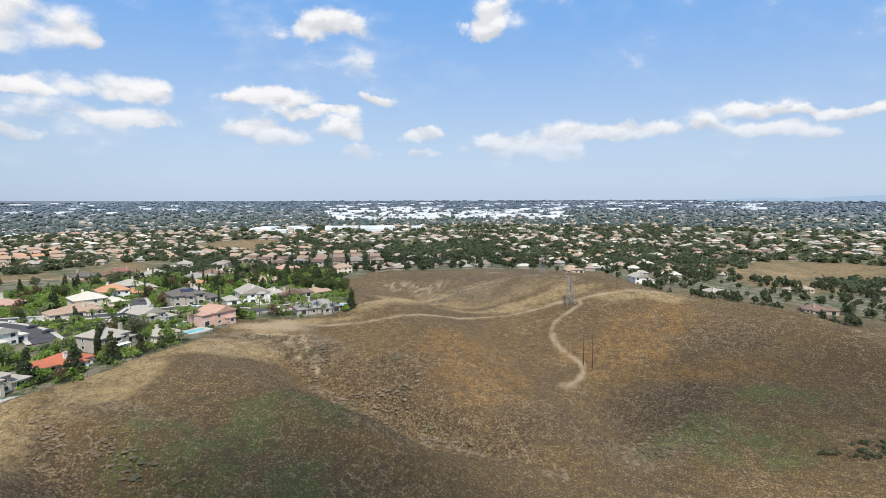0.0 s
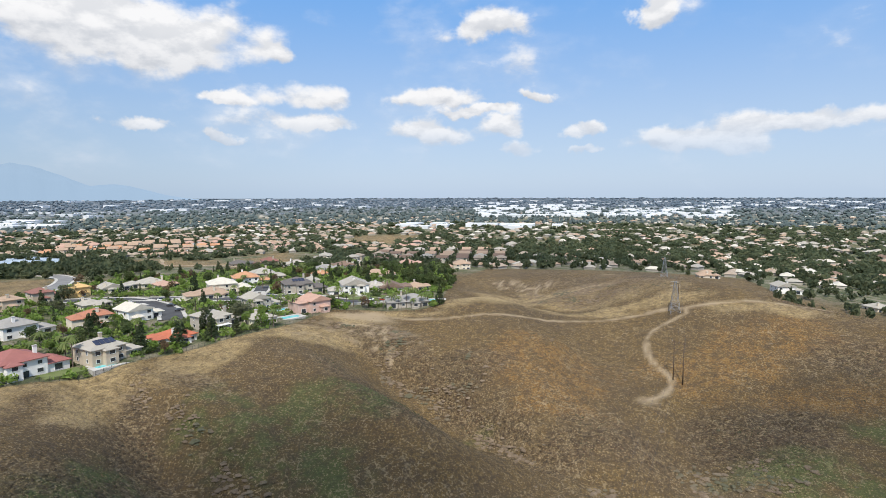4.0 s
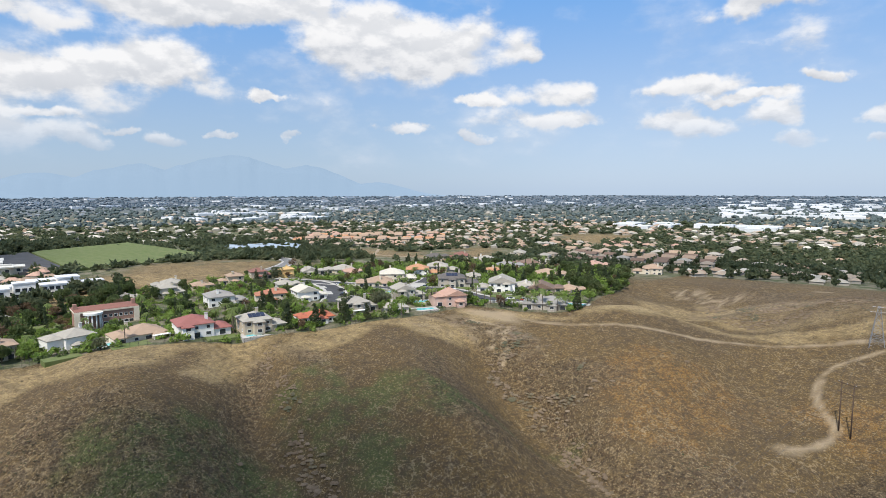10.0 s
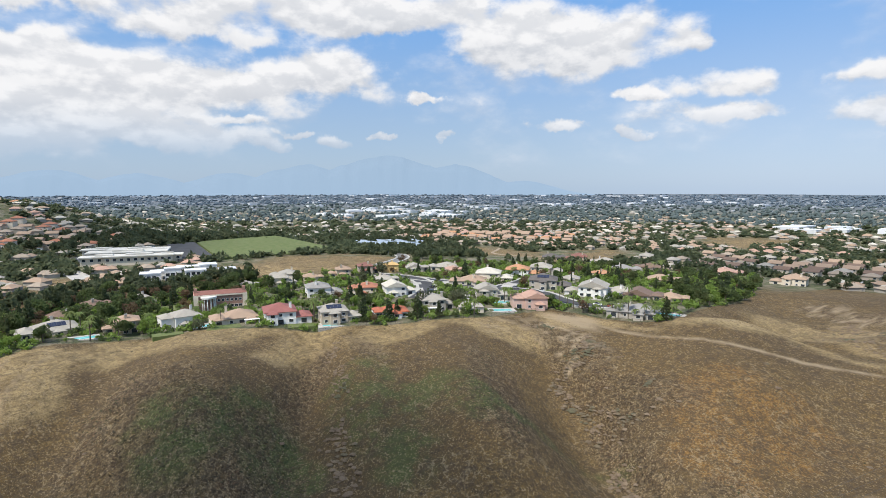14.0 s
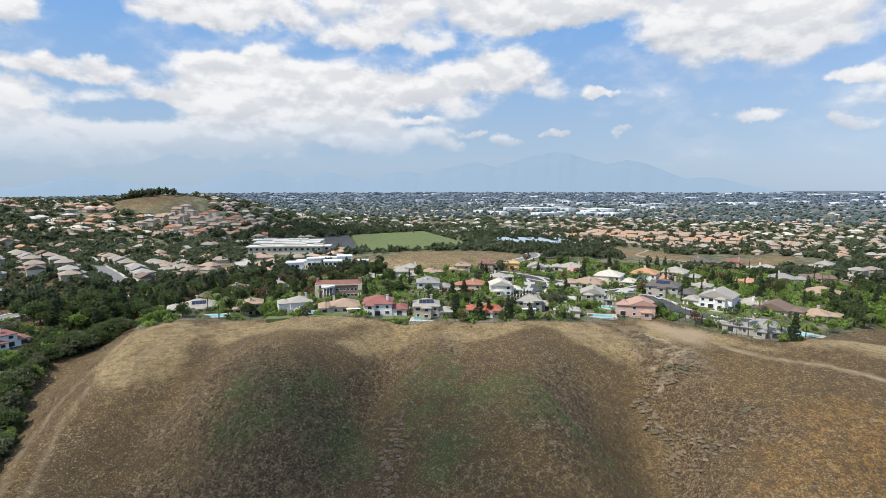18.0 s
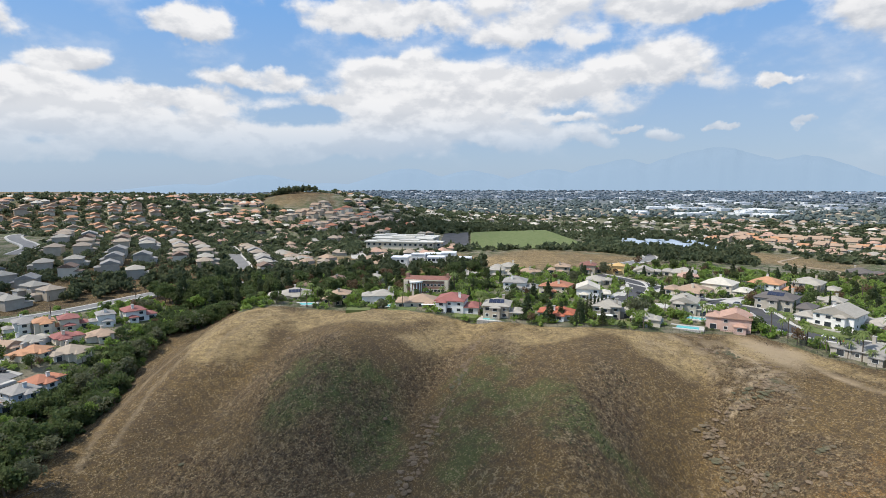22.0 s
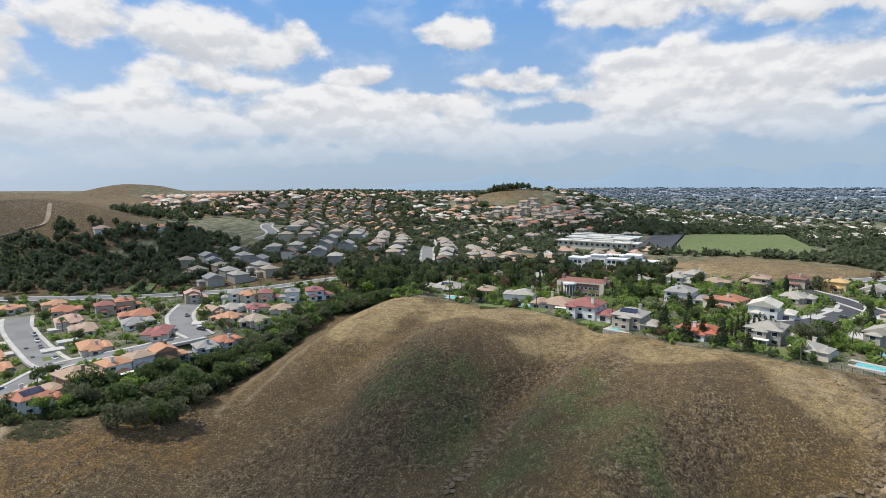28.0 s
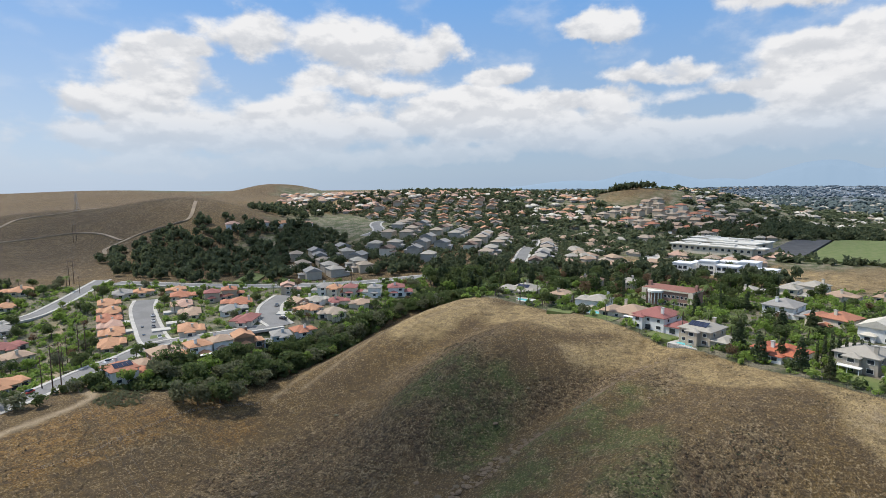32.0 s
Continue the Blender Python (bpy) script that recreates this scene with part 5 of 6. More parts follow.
def np_mesh(name, v, f, material, smooth=False):
    me = bpy.data.meshes.new(name)
    v, f = np.asarray(v, np.float32), np.asarray(f, np.int32)
    me.vertices.add(len(v))
    me.vertices.foreach_set("co", v.ravel())
    me.loops.add(f.size)
    me.loops.foreach_set("vertex_index", f.ravel())
    me.polygons.add(len(f))
    me.polygons.foreach_set("loop_start", np.arange(0, f.size, f.shape[1], dtype=np.int32))
    me.polygons.foreach_set("use_smooth", np.full(len(f), smooth))
    me.update(calc_edges=True)
    for m in (material if isinstance(material, (list, tuple)) else (material,)):
        me.materials.append(MATS[m])
    return me


def cards(rs, centres, size, lean=0.6):
    """Small bent leaf clumps at the centres: two triangles folded along the middle."""
    n = len(centres)
    a = rs.normal(size=(n, 3))
    a /= np.linalg.norm(a, axis=1, keepdims=True)
    b = np.cross(a, rs.normal(size=(n, 3)))
    b /= np.linalg.norm(b, axis=1, keepdims=True)
    c = np.cross(a, b)
    s = (size * rs.uniform(0.6, 1.4, n))[:, None]
    v = np.stack([centres - a * s, centres - b * s * 0.7 + c * s * 0.25, centres + a * s, centres + b * s * 0.7 + c * s * 0.25], 1).reshape(-1, 3)
    i = np.arange(n)[:, None] * 4
    return v, np.concatenate([i + [[0, 1, 2]], i + [[0, 2, 3]]])


def crown_mesh(name, seed, lobes, n, size, material):
    """A crown of many leaf clumps in several lobes, ragged and with gaps."""
    rs = np.random.RandomState(seed)
    pts = []
    for (cx, cy, cz, rx, ry, rz) in lobes:
        m = int(n * rx * rz / sum(l[3] * l[5] for l in lobes))
        d = rs.normal(size=(m, 3))
        d /= np.linalg.norm(d, axis=1, keepdims=True)
        r = rs.uniform(0.45, 1.05, (m, 1)) ** 0.5
        pts.append(np.array([cx, cy, cz]) + d * r * np.array([rx, ry, rz]))
    v, f = cards(rs, np.concatenate(pts), size)
    return np_mesh(name, v, f, material)


def random_lobes(rng, h, r, k, low=0.35):
    return [(rng.uniform(-r, r) * 0.6, rng.uniform(-r, r) * 0.6, h * rng.uniform(low + 0.1, 0.86), r * rng.uniform(0.42, 0.68), r * rng.uniform(0.42, 0.68), h * rng.uniform(0.13, 0.22)) for _ in range(k)]


def trunk_mesh(seed, h, r, limbs=3, spread=1.6):
    rng = random.Random(seed)
    bm = bmesh.new()
    tube(bm, (0, 0, -1), (rng.uniform(-0.1, 0.1), 0, h * 0.45), r, r * 0.7, 7)
    for i in range(limbs):
        a = math.tau * (i + rng.random() * 0.5) / max(limbs, 1)
        tube(bm, (0, 0, h * 0.40), (spread * math.cos(a), spread * math.sin(a), h * rng.uniform(0.65, 0.8)), r * 0.55, r * 0.2, 5)
    me = bpy.data.meshes.new("trunk")
    bm.to_mesh(me)
    bm.free()
    me.materials.append(MATS["bark"])
    return me


def palm_mesh(seed, h):
    rng = random.Random(seed)
    bm = bmesh.new()
    for i in range(22):
        a, dip = math.tau * i / 22 + rng.uniform(-0.15, 0.15), rng.uniform(-0.5, 0.9)
        prev = None
        for j in range(6):
            t = j / 5
            rad, zz = 2.6 * t, h + 1.3 * dip * t - 2.0 * t * t * (1.0 - 0.3 * dip)
            w = 0.34 * (1 - 0.8 * abs(t - 0.35))
            ux, uy = math.cos(a), math.sin(a)
            row = [bm.verts.new((ux * rad - uy * w * s, uy * rad + ux * w * s, zz - abs(s) * 0.16)) for s in (-1, 0, 1)]
            if prev:
                for q in range(2):
                    bm.faces.new((prev[q], prev[q + 1], row[q + 1], row[q]))
            prev = row
    me = bpy.data.meshes.new("crown")
    bm.to_mesh(me)
    bm.free()
    me.materials.append(MATS["leaf_palm"])
    bm = bmesh.new()
    tube(bm, (0, 0, -1), (0.15, 0, h * 0.5), 0.28, 0.2, 7)
    tube(bm, (0.15, 0, h * 0.5), (0, 0, h), 0.2, 0.17, 7)
    tm = bpy.data.meshes.new("trunk")
    bm.to_mesh(tm)
    bm.free()
    tm.materials.append(MATS["bark"])
    return tm, me


KINDS = {}
rng = random.Random(5)
for i in range(5):
    KINDS.setdefault("oak", []).append((trunk_mesh(i, 7, 0.28), crown_mesh("crown", i, random_lobes(rng, 7.5, 3.4, 8), 620, 0.42, "leaf_oak")))
    KINDS.setdefault("bright", []).append((trunk_mesh(i + 9, 6, 0.2, 3, 1.2), crown_mesh("crown", i + 20, random_lobes(rng, 6, 2.4, 6), 420, 0.36, "leaf_bright")))
    KINDS.setdefault("olive", []).append((trunk_mesh(i + 19, 6.5, 0.3, 4, 2.0), crown_mesh("crown", i + 40, random_lobes(rng, 7.5, 4.0, 9, 0.15), 760, 0.42, "leaf_olive" if i < 2 else "leaf_oak")))
    KINDS.setdefault("shrub", []).append((trunk_mesh(i + 29, 1.2, 0.1, 2, 0.5), crown_mesh("crown", i + 60, [(rng.uniform(-0.6, 0.6), rng.uniform(-0.6, 0.6), rng.uniform(0.5, 1.2), 0.9, 0.9, 0.7) for _ in range(4)], 150, 0.26, ("leaf_bright", "leaf_oak", "leaf_oak", "leaf_olive", "leaf_rust")[i])))
    KINDS.setdefault("pine", []).append((trunk_mesh(i + 39, 10, 0.25, 0), crown_mesh("crown", i + 80, [(rng.uniform(-0.4, 0.4), rng.uniform(-0.4, 0.4), 1.6 + k * 1.25, 2.7 - k * 0.34, 2.7 - k * 0.34, 1.0) for k in range(7)], 700, 0.40, "leaf_pine")))
    KINDS.setdefault("cypress", []).append((trunk_mesh(i + 49, 7, 0.15, 0), crown_mesh("crown", i + 100, [(0, 0, 1.2 + k * 1.3, 0.85 - 0.07 * k, 0.85 - 0.07 * k, 1.1) for k in range(7)], 480, 0.28, "leaf_pine")))
    KINDS.setdefault("palm", []).append(palm_mesh(i, 5.5 + 1.2 * i))
    KINDS.setdefault("rust", []).append((trunk_mesh(i + 59, 6, 0.2, 4, 1.5), crown_mesh("crown", i + 120, random_lobes(rng, 6.5, 2.6, 7), 300, 0.36, "leaf_rust")))
SAY = {"oak": ("oak_tree", "dark green broad-crowned tree", "tree"), "bright": ("garden_tree", "fresh green garden tree with loose crown", "tree"), "olive": ("pepper_tree", "wide olive-green pepper tree with low branches", "tree"), "shrub": ("shrub", "rounded garden shrub of small leaves", "shrub"),
       "pine": ("pine_tree", "dark green conifer with layered branches", "tree"), "cypress": ("cypress", "slim dark green columnar cypress", "tree"), "palm": ("palm_tree", "tall palm with drooping green fronds", "palm"), "rust": ("bare_tree", "thin rust-brown tree with sparse leaves", "tree")}
TREES = []


def tree(kind, x, y, size=1.0, seed=None):
    rng = random.Random(seed if seed is not None else int(x * 31 + y * 17))
    name, label, cat = SAY[kind]
    tm, cm = rng.choice(KINDS[kind])
    s = size * rng.uniform(0.85, 1.15)
    root = thing(name, pose(x, y, gz(x, y), 0, 0, rng.uniform(0, 360)), label, cat, cat + "s")
    root.scale = (s, s, s * rng.uniform(0.9, 1.15))
    put("trunk", tm, root)
    put("crown", cm, root)
    TREES.append((x, y, 2.0 * size))


def free(x, y, gap):
    return all((x - a) ** 2 + (y - b) ** 2 > (r * 0.95 + gap) ** 2 for a, b, r in FOOT) and road_room(x, y) > gap * 0.5


def grove(poly, n, kinds, sizes, seed, gap=0.6, apart=2.4):
    """n trees of mixed kinds in a polygon, clear of houses and streets."""
    rng = random.Random(seed)
    xs, ys = [p[0] for p in poly], [p[1] for p in poly]
    made = tries = 0
    while made < n and tries < n * 14:
        tries += 1
        x, y = rng.uniform(min(xs), max(xs)), rng.uniform(min(ys), max(ys))
        if not bool(inside(np.array(x), np.array(y), poly)) or not free(x, y, gap) or any((x - a) ** 2 + (y - b) ** 2 < apart ** 2 for a, b, _ in TREES):
            continue
        tree(rng.choice(kinds), x, y, rng.uniform(*sizes))
        made += 1


# named trees by the villas
for i in range(9):
    tree("cypress", -126.5 - 0.6 * i, 200 + 1.9 * i, 1.0)
for x, y, s in ((-124, 184, 1.15), (-118, 196, 1.1), (-134, 176, 1.0), (-127, 190, 0.8), (-112, 204, 0.8), (-214, 168, 1.1), (-178, 196, 0.9)):
    tree("pine", x, y, s)
for i in range(12):
    tree("palm", -97 + i * 3.7, 268 + i * 1.15 + (i % 2), 0.85)
for x, y in ((-64, 288), (-58, 292), (-72, 284), (-54, 286), (-66, 300), (-50, 294), (-113, 250), (-117, 244), (-121, 252), (-112, 262), (-187, 62), (-192, 70), (-180, 78), (-150, 158), (-146, 172), (-160, 118), (-182, 112), (-206, 330), (-192, 322), (-212, 318), (-188, 340), (-170, 310), (-140, 300), (-200, 282), (-176, 290)):
    tree("palm", x, y, 0.9)
RIM = [(-168, 40), (-170, 90), (-158, 115), (-146, 137), (-135, 155), (-127, 174), (-115, 198), (-105, 222), (-104, 245), (-118, 262), (-150, 200), (-200, 120), (-205, 40)]
grove(RIM, 80, ("shrub", "shrub", "palm", "bright", "bright", "oak"), (0.6, 1.0), 11)
grove(PLATEAU, 310, ("bright", "bright", "bright", "oak", "shrub", "shrub", "palm", "cypress", "pine", "olive", "rust"), (0.7, 1.15), 12)
grove([(-205, 30), (-285, 60), (-300, 180), (-240, 150), (-200, 60)], 70, ("oak", "oak", "pine", "rust"), (1.0, 1.4), 13, 0.4)
grove([(-55, 335), (-75, 420), (-110, 500), (-160, 490), (-130, 400), (-85, 340)], 70, ("oak", "pine", "oak", "bright"), (0.9, 1.3), 14)
# the wooded hollow between hill and tract
grove([(-12, -14), (-2, -24), (-24, -26), (-60, -18), (-95, -10), (-130, -6), (-165, 0), (-195, 18), (-200, 40), (-178, 20), (-163, 0), (-117, 4), (-91, 12), (-64, 11), (-44, 4)], 130, ("olive", "oak", "olive", "olive", "shrub", "bright"), (0.8, 1.3), 15, 0.3, 2.6)
for x, y, s in ((-19, 8, 1.1), (-23, 11, 1.2), (-31, 13, 1.15), (-37, 15, 1.0), (-30, 6, 1.05), (-34, 9, 0.95), (-26, 3, 0.9), (-46, 8, 1.2), (-52, 10, 1.1), (-42, 4, 0.9), (-60, 6, 1.0), (-8, -30, 1.0), (-2, -26, 0.8), (4, -26, 0.7), (18, -18, 0.8), (24, -22, 0.9), (30, -30, 1.0)):
    tree("olive", x, y, s)
grove([(-200, 0), (-206, 40), (-240, 55), (-262, 30), (-230, -30)], 45, ("oak", "pine", "olive", "bright"), (1.0, 1.5), 16, 0.3, 3)
grove(LOW_TRACT, 190, ("bright", "shrub", "palm", "oak", "bright", "rust", "olive"), (0.6, 1.05), 17)
grove([(30, -45), (20, -60), (5, -110), (-18, -165), (-40, -215), (30, -230), (70, -120)], 60, ("oak", "bright", "palm", "olive"), (0.8, 1.2), 18)
grove([(-196, 24), (-225, 24), (-245, 0), (-230, -40), (-205, -20), (-200, 4)], 34, ("pine", "oak", "bright", "oak"), (1.1, 1.6), 19, 0.3, 2.6)


def scatter(name, base, pos, scale, label, category, material, parts=None):
    """Many copies of small shapes joined into one mesh (v, f arrays)."""
    rs = np.random.RandomState(len(pos))
    vs, fs, k0 = [], [], 0
    for b, (bv, bf) in enumerate(base):
        sel = np.arange(b, len(pos), len(base))
        a = rs.uniform(0, math.tau, len(sel))
        c, s = np.cos(a)[:, None], np.sin(a)[:, None]
        x, y, z = bv[:, 0][None], bv[:, 1][None], bv[:, 2][None]
        sc = scale[sel]
        v = np.stack([(x * c - y * s) * sc[:, 0:1], (x * s + y * c) * sc[:, 0:1], z * sc[:, 1:2] + 0 * c], -1) + pos[sel][:, None]
        vs.append(v.reshape(-1, 3))
        fs.append((bf[None] + (np.arange(len(sel)) * len(bv))[:, None, None] + k0).reshape(-1, bf.shape[1]))
        k0 += len(sel) * len(bv)
    return tagged(new(name, np_mesh(name, np.concatenate(vs), np.concatenate(fs), material)), label, category, kind="stuff")


def clump(seed, n, size, lobes):
    rs = np.random.RandomState(seed)
    pts = []
    for cx, cy, cz, r, h in lobes:
        d = rs.normal(size=(n // len(lobes), 3))
        d /= np.linalg.norm(d, axis=1, keepdims=True)
        pts.append(np.array([cx, cy, cz]) + d * np.array([r, r, h]) * rs.uniform(0.5, 1, (len(d), 1)))
    return cards(rs, np.concatenate(pts), size)


def lump(seed):
    """A ragged far tree: an uneven many-sided shape on the ground, 1 m high."""
    bm = bmesh.new()
    bmesh.ops.create_icosphere(bm, subdivisions=1, radius=0.5)
    rs = np.random.RandomState(seed)
    v = np.array([q.co[:] for q in bm.verts]) * rs.uniform(0.62, 1.25, (len(bm.verts), 1)) + [0, 0, 0.45]
    f = np.array([[q.index for q in p.verts] for p in bm.faces])
    bm.free()
    return v, f


# hedges and garden planting between the houses
def planting(poly, n, seed, hmin, hmax, name, material, label):
    p, s = wood(poly, n, hmin, hmax, seed, 0.3)
    scatter(name, SHRUBBASE, p, s * np.array([1.25, 1.0]), label, "shrubs", material)


# woods of the middle distance: each tree its own cluster of leaf clumps
rs = np.random.RandomState(3)
MIDBASE = [clump(i, 52, 0.19, [(0, 0, 0.55, 0.34, 0.36), (0.16, 0.1, 0.42, 0.26, 0.26), (-0.15, 0.08, 0.5, 0.26, 0.28), (0.02, -0.16, 0.36, 0.28, 0.26)]) for i in range(4)]


def wood(poly, n, hmin, hmax, seed, gap=2.0):
    rs = np.random.RandomState(seed)
    xs, ys = np.array([p[0] for p in poly]), np.array([p[1] for p in poly])
    p = np.stack([rs.uniform(xs.min(), xs.max(), n * 4), rs.uniform(ys.min(), ys.max(), n * 4)], -1)
    p = p[inside(p[:, 0], p[:, 1], poly)]
    ok = np.ones(len(p), bool)
    for a, b, r in FOOT:
        ok &= np.hypot(p[:, 0] - a, p[:, 1] - b) > r * 0.9 + gap * 0.5
    for l, w_ in ROADS:
        ok &= near_line(p[:, 0], p[:, 1], l) > w_ + gap
    p = p[ok][:n]
    h = rs.uniform(hmin, hmax, len(p))
    return np.column_stack([p, land_z(p[:, 0], p[:, 1])]), np.column_stack([h * rs.uniform(0.7, 1.1, len(p)), h])


SHRUBBASE = [clump(i + 200, 44, 0.17, [(0, 0, 0.45, 0.42, 0.36), (0.3, 0.1, 0.32, 0.32, 0.26), (-0.25, -0.15, 0.34, 0.3, 0.26)]) for i in range(4)]
planting(PLATEAU, 2700, 91, 0.9, 4.6, "garden_planting", "leaf_bright", "fresh green hedges and garden shrubs between villas")
planting(PLATEAU, 600, 92, 1.5, 5.0, "garden_planting", "leaf_oak", "dark green hedges and garden shrubs between villas")
planting(LOW_TRACT, 1700, 93, 0.8, 3.6, "garden_planting", "leaf_bright", "fresh green shrubs in the tract gardens")
planting([(25, -42), (-8, -12), (-24, -2), (-44, 6), (-64, 13), (-91, 14), (-117, 5), (-163, 0), (-176, 20), (-202, 26), (-212, 20), (-200, -14), (-150, -14), (-80, -16), (-20, -30)], 1000, 94, 1.0, 4.5, "hollow_thicket", "leaf_oak", "dense green thicket filling the hollow below the hill")
planting([(6, -8), (4, 2), (-6, 3), (-14, -6), (-17, -18), (-6, -16)], 420, 99, 0.5, 0.9, "ground_cover", "leaf_olive", "low olive-green ground cover on the bank by the path")
planting([(122, 180), (140, 186), (178, 194), (180, 182), (142, 178)], 90, 95, 0.7, 2.4, "canyon_thicket", "leaf_olive", "olive-green thicket along the dry stream bed")
for i, (poly, n) in enumerate((([(-250, -150), (-250, 30), (-420, 30), (-440, -110), (-340, -170)], 900), ([(-350, -140), (-560, -60), (-640, -240), (-420, -330)], 800), ([(-560, 0), (-720, 60), (-720, 200), (-600, 120)], 300), ([(-430, 560), (-480, 720), (-690, 720), (-640, 540)], 260))):
    planting(poly, n, 96 + i, 2.5, 6.0, "tract_planting", "leaf_far", "street trees and garden shrubs between tract houses")
BELTS = [([(-130, -330), (-215, -330), (-300, -250), (-290, -180), (-215, -110), (-150, -130), (-100, -210)], 420, 7, 12),
         ([(-200, -100), (-260, 10), (-290, 60), (-330, 70), (-300, 0), (-250, -90)], 90, 6, 10),
         ([(-265, 40), (-300, 180), (-340, 180), (-390, 110), (-330, 60)], 130, 6, 11),
         ([(-300, 300), (-330, 400), (-460, 480), (-470, 350), (-380, 310)], 110, 6, 11),
         ([(-540, 60), (-620, 200), (-660, 320), (-720, 320), (-700, 120), (-600, 20)], 330, 8, 13),
         ([(-100, 500), (60, 530), (140, 470), (300, 520), (300, 700), (0, 720), (-260, 640), (-280, 520)], 330, 5, 11),
         ([(125, 352), (165, 338), (198, 308), (228, 272), (320, 250), (430, 330), (420, 540), (240, 540), (150, 420)], 230, 4, 10),
         ([(-390, -120), (-270, -20), (-300, 30), (-420, -30), (-460, -110)], 80, 4, 8),
         ([(-420, -290), (-380, -130), (-560, -90), (-640, -240)], 120, 4, 8),
         ([(-290, -330), (-360, -430), (-450, -400), (-430, -320), (-330, -290)], 130, 7, 12),
         ([(-600, -420), (-420, -360), (-480, -300), (-640, -180), (-760, -100), (-860, -160), (-800, -400)], 380, 5, 10),
         ([(-740, -70), (-770, -30), (-800, -60), (-770, -100)], 45, 8, 13),
         ([(-640, 560), (-480, 560), (-470, 720), (-680, 720)], 130, 4, 8),
         ([(-560, 340), (-700, 420), (-640, 560), (-480, 500)], 150, 6, 10),
         ([(-20, -190), (-60, -260), (60, -330), (150, -200), (60, -160)], 150, 7, 11)]
pos, sca = zip(*(wood(b[0], b[1], b[2], b[3], i) for i, b in enumerate(BELTS)))
scatter("woods", MIDBASE, np.concatenate(pos), np.concatenate(sca), "mixed dark green roadside and hillside trees", "woods", "leaf_far")

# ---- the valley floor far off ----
# foliage bluer and paler with distance: haze put into the leaf colour
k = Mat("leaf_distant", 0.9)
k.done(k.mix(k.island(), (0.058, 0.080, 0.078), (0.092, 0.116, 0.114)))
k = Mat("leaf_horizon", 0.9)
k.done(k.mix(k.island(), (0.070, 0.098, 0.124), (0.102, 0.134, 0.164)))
varied("far_wall", (0.42, 0.38, 0.32), (0.34, 0.31, 0.26), 0.1, 0.9)


def far_points(n, az0, az1, r0, r1, seed):
    """Places spread evenly over the view towards the horizon; az in degrees to the left of +y."""
    rs = np.random.RandomState(seed)
    r = 1 / rs.uniform(1 / r1, 1 / r0, n)
    a = np.radians(rs.uniform(az0, az1, n))
    x, y = 60 - r * np.sin(a), 120 + r * np.cos(a)
    return x, y, r, rs


def far_ok(x, y, gap=6):
    ok = ~inside(x, y, PLATEAU) & ~inside(x, y, LOW_TRACT)
    for a, b, r in FOOT:
        ok &= np.hypot(x - a, y - b) > r + gap
    for cx, cy, rx, ry in ((-350, 225, 60, 90), (-330, 160, 40, 55), (-330, 530, 60, 120), (-400, 470, 70, 50), (-305, 850, 60, 70), (330, 560, 50, 80), (430, 640, 80, 70), (-520, 240, 100, 80), (-515, 420, 70, 60), (-625, -715, 150, 120), (40, 410, 120, 100), (110, 320, 110, 70), (-735, -40, 75, 60)):
        ok &= np.hypot((x - cx) / rx, (y - cy) / ry) > 1
    return ok


def far_wood(name, n, r0, r1, seed, base, material, label, az0=-42, az1=125, grow=0.6):
    x, y, r, rs = far_points(n, az0, az1, r0, r1, seed)
    ok = far_ok(x, y) & (rs.uniform(size=len(x)) < 0.8 + 0.3 * fbm(x / 160, y / 160, 3))
    x, y, r = x[ok], y[ok], r[ok]
    h = rs.uniform(4.5, 10, len(x)) * (r / r0) ** 0.12
    w = h * rs.uniform(0.8, 1.5, len(x)) * (r / r0) ** grow
    scatter(name, base, np.column_stack([x, y, land_z(x, y) - 0.5]), np.column_stack([w, h]), label, "woods", material)


LUMPS = [lump(i) for i in range(7)]
FARBASE = [clump(i + 300, 20, 0.25, [(0, 0, 0.45, 0.40, 0.36), (0.22, 0.1, 0.34, 0.32, 0.26)]) for i in range(5)]
far_wood("valley_trees", 9000, 470, 1150, 1, FARBASE, "leaf_far", "street trees and groves on the valley floor")
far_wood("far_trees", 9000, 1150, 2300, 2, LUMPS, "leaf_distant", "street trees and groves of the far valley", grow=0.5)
far_wood("far_trees", 13000, 2300, 4900, 3, LUMPS, "leaf_horizon", "tree belts near the horizon, haze in their colour", az1=125, grow=1.5)


def house_shape():
    v = np.array([(-.5, -.4, 0), (.5, -.4, 0), (.5, .4, 0), (-.5, .4, 0), (-.5, -.4, .3), (.5, -.4, .3), (.5, .4, .3), (-.5, .4, .3), (-.2, 0, .5), (.2, 0, .5), (-.56, -.46, .28), (.56, -.46, .28), (.56, .46, .28), (-.56, .46, .28)], float)
    f = [(0, 1, 5), (0, 5, 4), (1, 2, 6), (1, 6, 5), (2, 3, 7), (2, 7, 6), (3, 0, 4), (3, 4, 7), (10, 11, 9), (10, 9, 8), (11, 12, 9), (12, 13, 8), (12, 8, 9), (13, 10, 8)]
    return v, np.array(f)


